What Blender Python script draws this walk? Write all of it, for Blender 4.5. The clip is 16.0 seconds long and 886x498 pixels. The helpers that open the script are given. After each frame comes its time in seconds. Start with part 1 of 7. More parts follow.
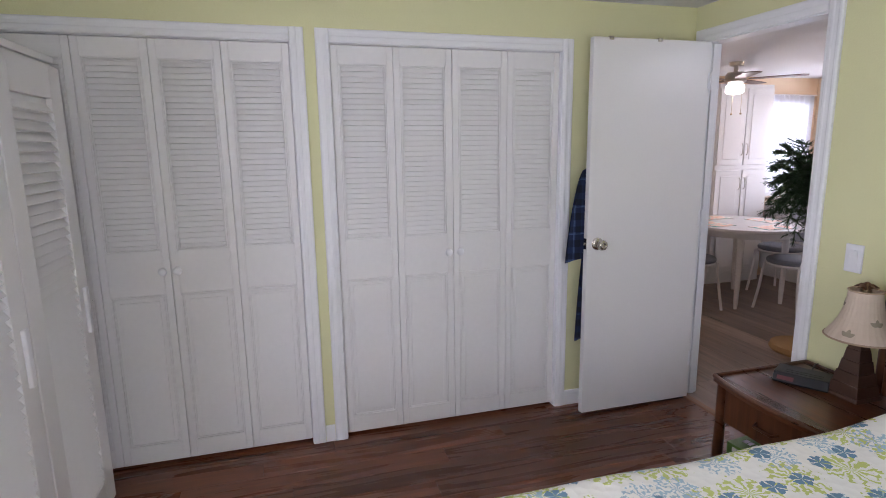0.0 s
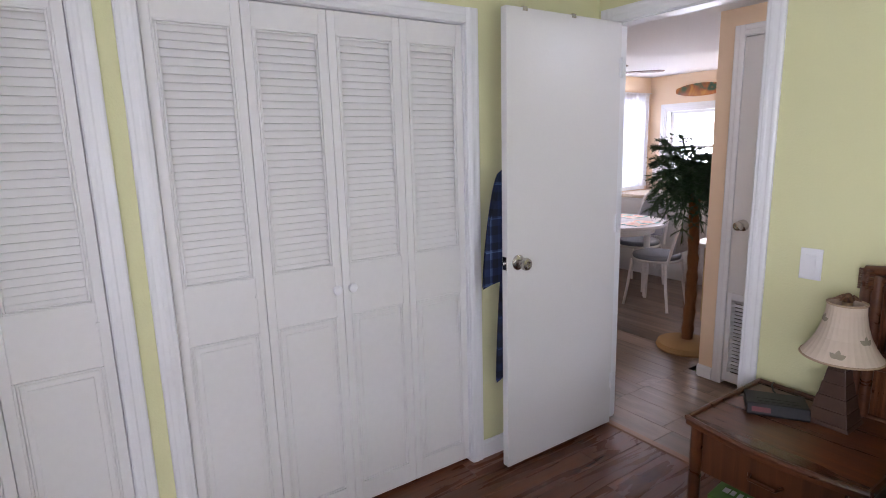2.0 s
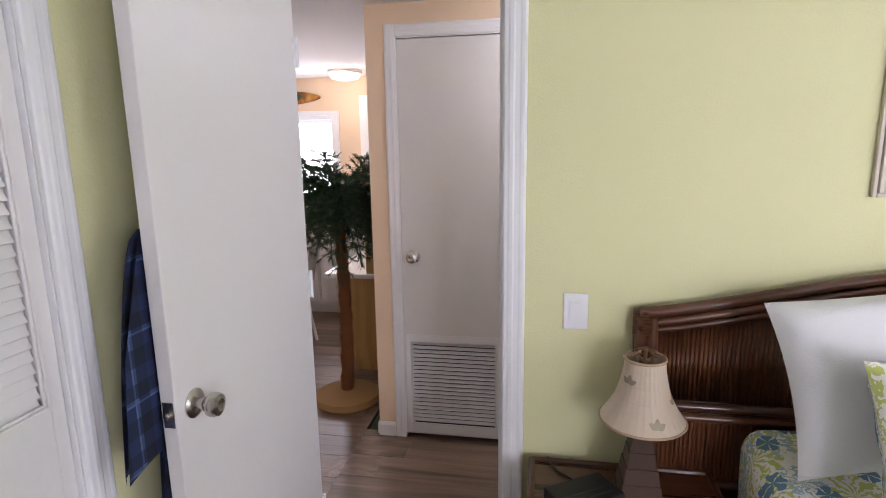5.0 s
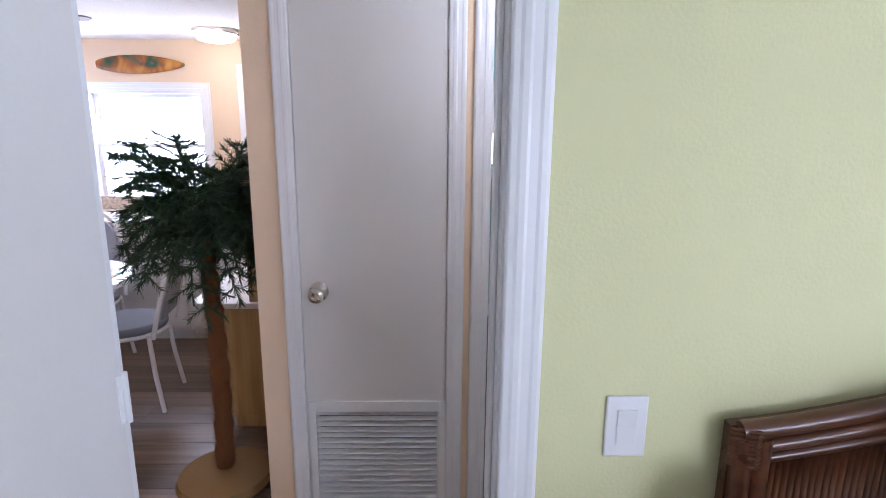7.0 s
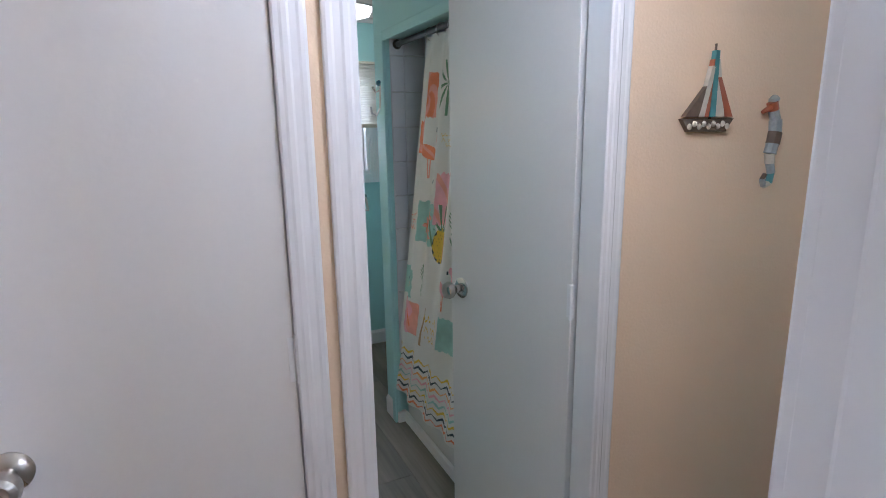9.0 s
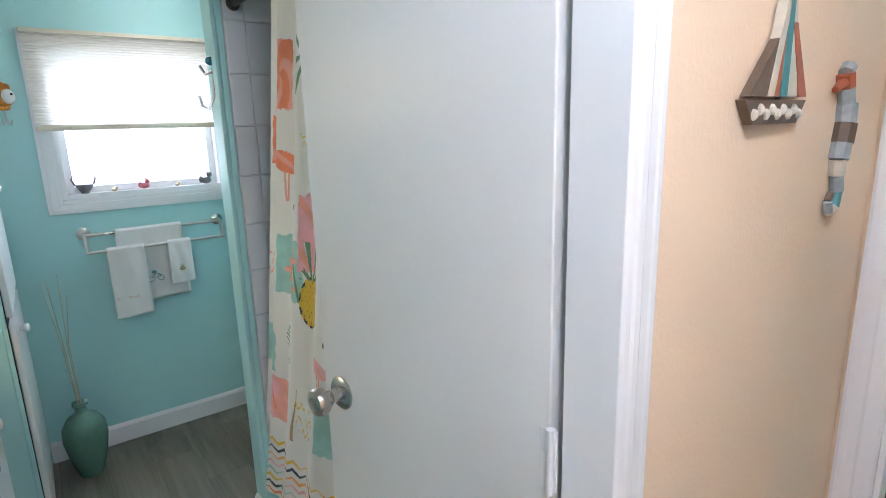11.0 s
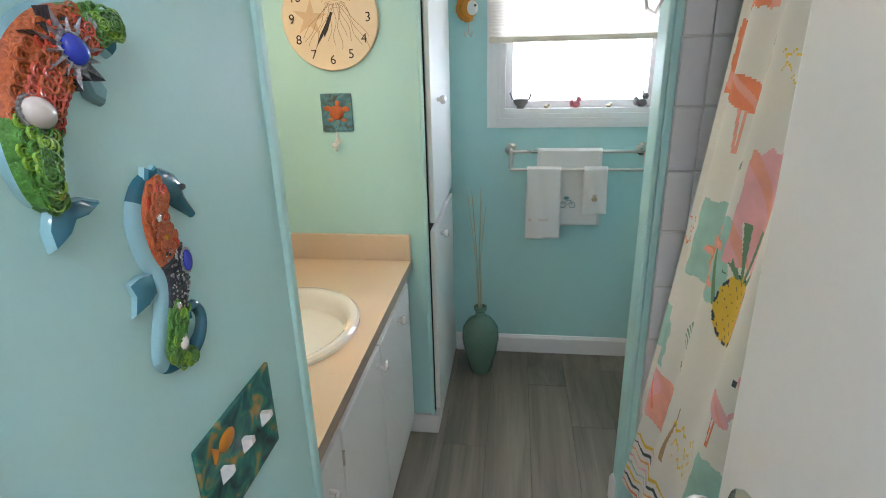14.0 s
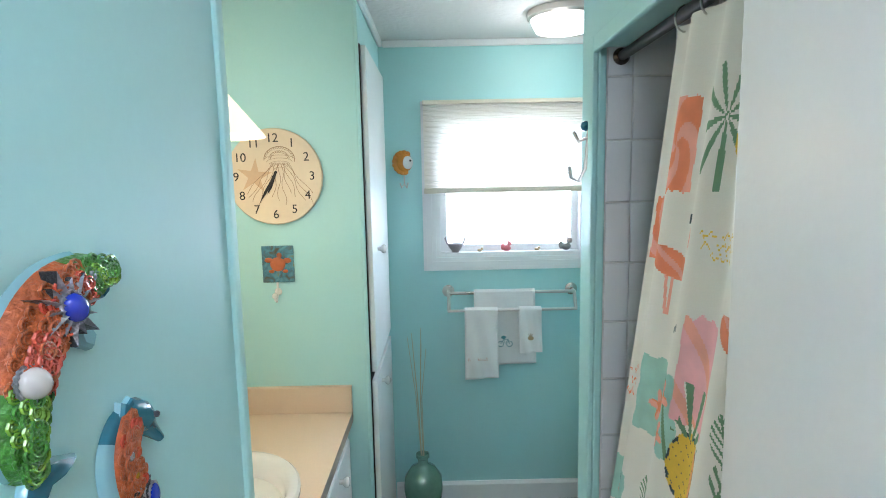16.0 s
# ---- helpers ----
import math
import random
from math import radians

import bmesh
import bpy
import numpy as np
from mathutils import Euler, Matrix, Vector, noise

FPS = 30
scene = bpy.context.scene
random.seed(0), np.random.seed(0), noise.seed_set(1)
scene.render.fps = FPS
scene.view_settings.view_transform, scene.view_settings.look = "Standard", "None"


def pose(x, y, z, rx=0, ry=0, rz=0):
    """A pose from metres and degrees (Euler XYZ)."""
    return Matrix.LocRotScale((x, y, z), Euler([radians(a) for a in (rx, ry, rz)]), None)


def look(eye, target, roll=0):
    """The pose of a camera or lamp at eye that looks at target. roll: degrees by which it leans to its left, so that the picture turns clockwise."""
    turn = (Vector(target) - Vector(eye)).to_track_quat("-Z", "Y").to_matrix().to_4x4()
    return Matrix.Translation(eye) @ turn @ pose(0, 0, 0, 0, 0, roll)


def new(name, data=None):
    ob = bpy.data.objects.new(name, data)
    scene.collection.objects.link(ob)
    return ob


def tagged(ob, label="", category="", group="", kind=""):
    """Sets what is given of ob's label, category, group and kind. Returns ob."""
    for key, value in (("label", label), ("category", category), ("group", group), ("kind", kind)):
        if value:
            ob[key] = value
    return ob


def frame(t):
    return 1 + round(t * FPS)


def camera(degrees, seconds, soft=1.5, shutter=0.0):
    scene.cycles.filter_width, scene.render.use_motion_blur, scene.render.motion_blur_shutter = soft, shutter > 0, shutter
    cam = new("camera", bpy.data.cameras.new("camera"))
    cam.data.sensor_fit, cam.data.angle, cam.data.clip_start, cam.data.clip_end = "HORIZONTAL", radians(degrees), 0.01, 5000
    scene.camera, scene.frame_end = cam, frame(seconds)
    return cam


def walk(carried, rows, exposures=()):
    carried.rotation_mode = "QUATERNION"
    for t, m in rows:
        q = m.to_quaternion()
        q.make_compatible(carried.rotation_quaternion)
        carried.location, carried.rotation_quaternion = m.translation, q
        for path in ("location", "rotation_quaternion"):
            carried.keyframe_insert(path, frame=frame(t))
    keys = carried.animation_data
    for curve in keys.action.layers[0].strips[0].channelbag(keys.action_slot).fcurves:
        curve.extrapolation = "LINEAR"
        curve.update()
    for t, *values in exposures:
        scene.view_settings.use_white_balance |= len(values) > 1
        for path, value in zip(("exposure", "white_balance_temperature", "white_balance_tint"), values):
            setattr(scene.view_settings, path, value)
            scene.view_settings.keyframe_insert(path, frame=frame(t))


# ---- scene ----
# ---------------- camera and walk ----------------
cam = camera(78.1, 16.0, soft=1.0)


def view(x, y, z, yaw, pitch, roll):
    return pose(x, y, z, 90 + pitch, 0, yaw) @ pose(0, 0, 0, 0, 0, roll)


PATH = [
    (0, view(2.659, -2.212, 1.475, 74.07, -10.56, -0.81)),
    (0.5, view(2.510, -2.191, 1.470, 70.60, -10.19, -1.58)),
    (1, view(2.328, -2.149, 1.488, 70.29, -10.23, -0.35)),
    (1.5, view(2.089, -2.226, 1.496, 61.12, -10.69, -2.09)),
    (2, view(1.892, -2.199, 1.472, 56.21, -10.86, -1.57)),
    (2.5, view(1.688, -2.154, 1.492, 50.36, -11.26, -1.10)),
    (3, view(1.492, -2.134, 1.495, 36.97, -12.16, -3.62)),
    (3.5, view(1.330, -2.036, 1.488, 30.80, -12.65, -2.50)),
    (4, view(1.183, -1.912, 1.501, 25.11, -12.24, -1.29)),
    (4.5, view(1.016, -1.811, 1.522, 15.63, -11.27, -2.24)),
    (5, view(0.912, -1.664, 1.520, 10.24, -10.93, -0.89)),
    (5.2, view(0.894, -1.587, 1.525, 9.92, -10.32, -1.69)),
    (7.3, view(0.638, -0.739, 1.508, -4.41, -12.71, -0.20)),
    (7.5, view(0.607, -0.650, 1.500, -7.04, -13.06, -0.80)),
    (8, view(0.566, -0.439, 1.482, -13.36, -14.66, 0.70)),
    (8.5, view(0.573, -0.234, 1.492, -13.38, -14.62, -0.70)),
    (9, view(0.580, -0.031, 1.471, -25.36, -12.40, -0.91)),
    (9.5, view(0.637, 0.128, 1.464, -33.03, -11.95, -2.25)),
    (9.7, view(0.671, 0.175, 1.455, -36.76, -12.17, -1.98)),
    (12, view(1.071, 0.842, 1.472, -34.43, -13.39, -0.75)),
    (12.5, view(1.075, 0.908, 1.470, -19.61, -12.52, -1.22)),
    (13, view(1.088, 0.960, 1.485, -2.25, -12.32, -0.85)),
    (13.5, view(1.095, 0.966, 1.485, 5.69, -16.95, -0.56)),
    (14, view(1.097, 0.975, 1.465, 7.69, -20.03, -1.55)),
    (14.5, view(1.104, 0.975, 1.462, 9.34, -21.02, -2.67)),
    (15, view(1.108, 0.969, 1.464, 8.38, -21.44, -2.43)),
    (15.5, view(1.080, 0.975, 1.489, 4.20, -16.37, -0.97)),
    (16, view(1.049, 0.974, 1.546, -0.35, -7.21, -1.12)),
]
EXPOSURES = [
    (0, -0.25, 6150, 24), (3.5, 0.05, 6200, 24), (5.2, 0.12, 6350, 24), (7.5, 0.25, 5450, 21), (8.5, 0.44, 5450, 20), (9.7, 0.78, 5600, 18),
    (12, 1.6, 5750, 18), (12.6, 1.25, 6100, 24), (13, 1.2, 6450, 30), (13.5, 1.2, 6300, 25), (14.2, 1.4, 6000, 18), (16, 1.55, 5550, 13),
]
walk(cam, PATH, EXPOSURES)

# ---------------- world and light ----------------
world = bpy.data.worlds.new("sky")
scene.world = world
world.use_nodes = True
wn = world.node_tree
sky = wn.nodes.new("ShaderNodeTexSky")
sky.sky_type = "NISHITA"
sky.sun_disc = False
sky.sun_elevation = radians(50)
sky.sun_rotation = radians(150)
wn.links.new(sky.outputs[0], wn.nodes["Background"].inputs[0])
wn.nodes["Background"].inputs[1].default_value = 0.12

sun = new("sun", bpy.data.lights.new("sun", "SUN"))
sun.data.energy = 2.5
sun.data.angle = radians(0.5)
sun.data.color = (1.0, 0.95, 0.86)
sun.matrix_world = look((6, -10, 14), (0, 0, 0))


def area(name, eye, target, w, h, watts, colour):
    d = bpy.data.lights.new(name, "AREA")
    d.shape, d.size, d.size_y, d.energy, d.color = "RECTANGLE", w, h, watts, colour
    ob = new(name, d)
    ob.matrix_world = look(eye, target)
    return ob


def bulb(name, p, watts, colour, radius=0.04):
    d = bpy.data.lights.new(name, "POINT")
    d.energy, d.color, d.shadow_soft_size = watts, colour, radius
    ob = new(name, d)
    ob.location = p
    return ob


DAY = (0.86, 0.90, 1.0)
WARM = (1.0, 0.74, 0.44)
area("daylight_bedroom_south", (2.75, -3.52, 1.35), (2.75, 0, 1.2), 1.25, 1.0, 46, DAY)
area("daylight_bedroom_east", (3.82, -1.75, 1.35), (0, -1.75, 1.2), 1.0, 1.0, 20, DAY)
area("daylight_kitchen", (-1.51, 3.56, 1.35), (-1.51, 0, 1.0), 0.8, 0.8, 21, DAY)
area("daylight_dining", (-2.27, 3.05, 1.4), (0, 3.05, 1.2), 0.5, 0.85, 12, DAY)
area("daylight_den", (5.42, 1.1, 1.45), (2, 1.1, 1.0), 2.2, 0.75, 130, DAY)
area("daylight_bath", (1.375, 3.56, 1.4), (1.375, 0, 1.0), 0.62, 0.5, 3.1, DAY)
bulb("kitchen_bulb", (-0.78, 3.0, 2.02), 7.5, (1.0, 0.9, 0.76), 0.1)
bulb("fan_bulb", (-1.34, 1.57, 1.86), 5, (1.0, 0.93, 0.85), 0.06)
bulb("bath_bulb", (1.5, 3.05, 2.0), 0.75, (1.0, 0.9, 0.75), 0.08)
bulb("vanity_bulb", (0.545, 2.18, 1.575), 1.0, WARM, 0.04)
# cool fill lamp, added to brighten the hall, partition and bathroom door
bulb("hall_fill", (1.10, 0.46, 2.03), 9.6, (0.87, 0.94, 1.0), 0.09)


# ---------------- materials ----------------
def mat(name, colour, rough=0.6, metal=0.0, bump=0.0, grain=60.0, var=0.06, big=2.0, bigvar=0.05, island=False, rnd=0.0, spec=0.5, stretch=(1, 1, 1), coat=0.0):
    """Painted or plain surface with grain and stains at two scales, bump and random tint per object."""
    m = bpy.data.materials.new(name)
    m.use_nodes = True
    n, l = m.node_tree.nodes, m.node_tree.links
    b = n["Principled BSDF"]
    b.inputs["Roughness"].default_value = rough
    b.inputs["Metallic"].default_value = metal
    b.inputs["Specular IOR Level"].default_value = spec
    b.inputs["Coat Weight"].default_value = coat
    tc = n.new("ShaderNodeTexCoord")
    mp = n.new("ShaderNodeMapping")
    mp.inputs["Scale"].default_value = stretch
    l.new(tc.outputs["Object"], mp.inputs[0])
    n1 = n.new("ShaderNodeTexNoise")
    n1.inputs["Scale"].default_value = grain
    n1.inputs["Detail"].default_value = 4
    n2 = n.new("ShaderNodeTexNoise")
    n2.inputs["Scale"].default_value = big
    n2.inputs["Detail"].default_value = 3
    l.new(mp.outputs[0], n1.inputs[0])
    l.new(mp.outputs[0], n2.inputs[0])
    val = n.new("ShaderNodeMath")
    val.operation = "MULTIPLY_ADD"
    l.new(n1.outputs[0], val.inputs[0])
    val.inputs[1].default_value = 2 * var
    val.inputs[2].default_value = 1 - var
    val2 = n.new("ShaderNodeMath")
    val2.operation = "MULTIPLY_ADD"
    l.new(n2.outputs[0], val2.inputs[0])
    val2.inputs[1].default_value = 2 * bigvar
    val2.inputs[2].default_value = 1 - bigvar
    mul = n.new("ShaderNodeMath")
    mul.operation = "MULTIPLY"
    l.new(val.outputs[0], mul.inputs[0])
    l.new(val2.outputs[0], mul.inputs[1])
    last = mul
    if rnd > 0:
        info = n.new("ShaderNodeObjectInfo") if not island else n.new("ShaderNodeNewGeometry")
        r = n.new("ShaderNodeMath")
        r.operation = "MULTIPLY_ADD"
        l.new(info.outputs["Random" if not island else "Random Per Island"], r.inputs[0])
        r.inputs[1].default_value = 2 * rnd
        r.inputs[2].default_value = 1 - rnd
        last = n.new("ShaderNodeMath")
        last.operation = "MULTIPLY"
        l.new(mul.outputs[0], last.inputs[0])
        l.new(r.outputs[0], last.inputs[1])
    vm = n.new("ShaderNodeVectorMath")
    vm.operation = "SCALE"
    vm.inputs[0].default_value = colour[:3]
    l.new(last.outputs[0], vm.inputs["Scale"])
    l.new(vm.outputs[0], b.inputs["Base Color"])
    if bump > 0:
        bp = n.new("ShaderNodeBump")
        bp.inputs["Strength"].default_value = bump
        bp.inputs["Distance"].default_value = 0.004
        l.new(n1.outputs[0], bp.inputs["Height"])
        l.new(bp.outputs[0], b.inputs["Normal"])
    rr = n.new("ShaderNodeMath")
    rr.operation = "MULTIPLY_ADD"
    l.new(n2.outputs[0], rr.inputs[0])
    rr.inputs[1].default_value = 0.16
    rr.inputs[2].default_value = rough - 0.08
    l.new(rr.outputs[0], b.inputs["Roughness"])
    return m


def wood(name, dark, light, rough, axis, scale=1.0, rnd=0.18, coat=0.0):
    """Boards with long grain streaks along axis (0, 1 or 2), tinted board by board."""
    m = bpy.data.materials.new(name)
    m.use_nodes = True
    n, l = m.node_tree.nodes, m.node_tree.links
    b = n["Principled BSDF"]
    tc = n.new("ShaderNodeTexCoord")
    info = n.new("ShaderNodeObjectInfo")
    off = n.new("ShaderNodeVectorMath")
    off.operation = "SCALE"
    off.inputs[0].default_value = (13.0, 7.0, 5.0)
    l.new(info.outputs["Random"], off.inputs["Scale"])
    add = n.new("ShaderNodeVectorMath")
    add.operation = "ADD"
    l.new(tc.outputs["Object"], add.inputs[0])
    l.new(off.outputs[0], add.inputs[1])
    mp = n.new("ShaderNodeMapping")
    s = [24.0 * scale] * 3
    s[axis] = 1.6 * scale
    mp.inputs["Scale"].default_value = s
    l.new(add.outputs[0], mp.inputs[0])
    n1 = n.new("ShaderNodeTexNoise")
    n1.inputs["Scale"].default_value = 1.0
    n1.inputs["Detail"].default_value = 7
    n1.inputs["Distortion"].default_value = 0.6
    l.new(mp.outputs[0], n1.inputs[0])
    mp2 = n.new("ShaderNodeMapping")
    s2 = [160.0 * scale] * 3
    s2[axis] = 6.0 * scale
    mp2.inputs["Scale"].default_value = s2
    l.new(add.outputs[0], mp2.inputs[0])
    n2 = n.new("ShaderNodeTexNoise")
    n2.inputs["Scale"].default_value = 1.0
    n2.inputs["Detail"].default_value = 3
    l.new(mp2.outputs[0], n2.inputs[0])
    mixv = n.new("ShaderNodeMath")
    mixv.operation = "MULTIPLY_ADD"
    l.new(n2.outputs[0], mixv.inputs[0])
    mixv.inputs[1].default_value = 0.3
    l.new(n1.outputs[0], mixv.inputs[2])
    ramp = n.new("ShaderNodeValToRGB")
    ramp.color_ramp.elements[0].position = 0.42
    ramp.color_ramp.elements[0].color = (*dark, 1)
    ramp.color_ramp.elements[1].position = 0.88
    ramp.color_ramp.elements[1].color = (*light, 1)
    l.new(mixv.outputs[0], ramp.inputs[0])
    r = n.new("ShaderNodeMath")
    r.operation = "MULTIPLY_ADD"
    l.new(info.outputs["Random"], r.inputs[0])
    r.inputs[1].default_value = 2 * rnd
    r.inputs[2].default_value = 1 - rnd
    vm = n.new("ShaderNodeVectorMath")
    vm.operation = "SCALE"
    l.new(ramp.outputs[0], vm.inputs[0])
    l.new(r.outputs[0], vm.inputs["Scale"])
    l.new(vm.outputs[0], b.inputs["Base Color"])
    rr = n.new("ShaderNodeMath")
    rr.operation = "MULTIPLY_ADD"
    l.new(n1.outputs[0], rr.inputs[0])
    rr.inputs[1].default_value = 0.2
    rr.inputs[2].default_value = rough - 0.1
    l.new(rr.outputs[0], b.inputs["Roughness"])
    b.inputs["Coat Weight"].default_value = coat
    bp = n.new("ShaderNodeBump")
    bp.inputs["Strength"].default_value = 0.12
    bp.inputs["Distance"].default_value = 0.002
    l.new(n2.outputs[0], bp.inputs["Height"])
    l.new(bp.outputs[0], b.inputs["Normal"])
    return m


def blotch(name, colours, scale, rough=0.85, detail=3.0, warp=1.2, bump=0.25):
    """Printed or worn surface: bands of colours over warped noise."""
    m = bpy.data.materials.new(name)
    m.use_nodes = True
    n, l = m.node_tree.nodes, m.node_tree.links
    b = n["Principled BSDF"]
    b.inputs["Roughness"].default_value = rough
    tc = n.new("ShaderNodeTexCoord")
    n1 = n.new("ShaderNodeTexNoise")
    n1.inputs["Scale"].default_value = scale
    n1.inputs["Detail"].default_value = detail
    n1.inputs["Distortion"].default_value = warp
    l.new(tc.outputs["Object"], n1.inputs[0])
    ramp = n.new("ShaderNodeValToRGB")
    e = ramp.color_ramp.elements
    e[0].position, e[0].color = colours[0][0], (*colours[0][1], 1)
    e[1].position, e[1].color = colours[-1][0], (*colours[-1][1], 1)
    for pos, c in colours[1:-1]:
        x = e.new(pos)
        x.color = (*c, 1)
    l.new(n1.outputs[0], ramp.inputs[0])
    l.new(ramp.outputs[0], b.inputs["Base Color"])
    n2 = n.new("ShaderNodeTexNoise")
    n2.inputs["Scale"].default_value = 400
    l.new(tc.outputs["Object"], n2.inputs[0])
    bp = n.new("ShaderNodeBump")
    bp.inputs["Strength"].default_value = bump
    bp.inputs["Distance"].default_value = 0.002
    l.new(n2.outputs[0], bp.inputs["Height"])
    l.new(bp.outputs[0], b.inputs["Normal"])
    return m


def glow(name, colour, strength):
    m = bpy.data.materials.new(name)
    m.use_nodes = True
    b = m.node_tree.nodes["Principled BSDF"]
    b.inputs["Base Color"].default_value = (*colour, 1)
    b.inputs["Emission Color"].default_value = (*colour, 1)
    b.inputs["Emission Strength"].default_value = strength
    return m


def glass(name):
    m = bpy.data.materials.new(name)
    m.use_nodes = True
    b = m.node_tree.nodes["Principled BSDF"]
    b.inputs["Base Color"].default_value = (0.97, 0.99, 0.98, 1)
    b.inputs["Transmission Weight"].default_value = 1
    b.inputs["Roughness"].default_value = 0.0
    b.inputs["IOR"].default_value = 1.45
    return m


def cloth_through(name, colour, through_part):
    """Thin cloth that lets part of the daylight through."""
    m = bpy.data.materials.new(name)
    m.use_nodes = True
    n, l = m.node_tree.nodes, m.node_tree.links
    b = n["Principled BSDF"]
    b.inputs["Base Color"].default_value = (*colour, 1)
    b.inputs["Roughness"].default_value = 0.9
    t = n.new("ShaderNodeBsdfTranslucent")
    t.inputs[0].default_value = (*colour, 1)
    mix = n.new("ShaderNodeMixShader")
    mix.inputs[0].default_value = through_part
    l.new(b.outputs[0], mix.inputs[1])
    l.new(t.outputs[0], mix.inputs[2])
    l.new(mix.outputs[0], n["Material Output"].inputs[0])
    return m


YELLOW = mat("yellow_wall_paint", (0.68, 0.67, 0.38), 0.75, bump=0.25, grain=140, var=0.02, bigvar=0.03)
PEACH = mat("peach_wall_paint", (0.78, 0.60, 0.42), 0.75, bump=0.25, grain=140, var=0.02, bigvar=0.03)
AQUA = mat("aqua_wall_paint", (0.42, 0.70, 0.69), 0.5, bump=0.05, grain=120, var=0.02, bigvar=0.04)
TEAL = mat("teal_wall_paint", (0.30, 0.62, 0.62), 0.6, bump=0.2, grain=120, var=0.02, bigvar=0.03)
WHITE = mat("white_paint", (0.74, 0.73, 0.72), 0.45, bump=0.06, grain=30, var=0.02, bigvar=0.03)
DOORWHITE = mat("white_door_paint", (0.72, 0.705, 0.68), 0.36, bump=0.10, grain=90, var=0.02, bigvar=0.02)
LOUVER = mat("louver_white_paint", (0.75, 0.735, 0.71), 0.45, bump=0.05, grain=40, var=0.03, bigvar=0.05)
TRIM = mat("trim_white_gloss", (0.78, 0.78, 0.78), 0.35, bump=0.05, grain=25, var=0.02, bigvar=0.03)
CEIL = mat("ceiling_texture_white", (0.78, 0.77, 0.76), 0.9, bump=0.8, grain=45, var=0.03, bigvar=0.02)
DARKWOOD = wood("dark_rattan_wood", (0.050, 0.015, 0.006), (0.125, 0.040, 0.013), 0.30, 0, 1.0, 0.1, 0.3)
REED = wood("reeded_wood", (0.060, 0.019, 0.007), (0.160, 0.056, 0.019), 0.40, 2, 1.4, 0.2)
LAM = wood("red_brown_laminate", (0.070, 0.018, 0.007), (0.200, 0.064, 0.024), 0.28, 1, 0.8, 0.30)
LAMX = wood("red_brown_laminate_den", (0.070, 0.018, 0.007), (0.170, 0.056, 0.022), 0.42, 0, 0.8, 0.30)
VINYL = wood("grey_brown_vinyl", (0.095, 0.060, 0.038), (0.28, 0.195, 0.138), 0.32, 0, 0.6, 0.22)
GREYV = wood("grey_vinyl", (0.112, 0.102, 0.078), (0.255, 0.232, 0.180), 0.42, 1, 0.6, 0.20)
SUB = mat("floor_underlay", (0.03, 0.022, 0.018), 0.9)
THRESH = wood("wood_threshold", (0.12, 0.05, 0.02), (0.26, 0.12, 0.05), 0.4, 0)
NICKEL = mat("brushed_nickel", (0.55, 0.52, 0.48), 0.28, 1.0, var=0.04, grain=200)
BRASS = mat("dull_brass", (0.45, 0.36, 0.22), 0.35, 1.0)
BLACK = mat("black_gap", (0.015, 0.014, 0.013), 0.8)
PLASTIC = mat("black_plastic", (0.012, 0.012, 0.013), 0.5, spec=0.3)
SWITCH = mat("white_switch_plastic", (0.80, 0.80, 0.80), 0.3, var=0.01)
GLASS = glass("window_glass")
MIRROR = mat("mirror_silver", (0.9, 0.92, 0.92), 0.02, 1.0, var=0.0, bigvar=0.0)
OUTSIDE = glow("bright_outdoors", (0.95, 0.97, 1.0), 2.2)


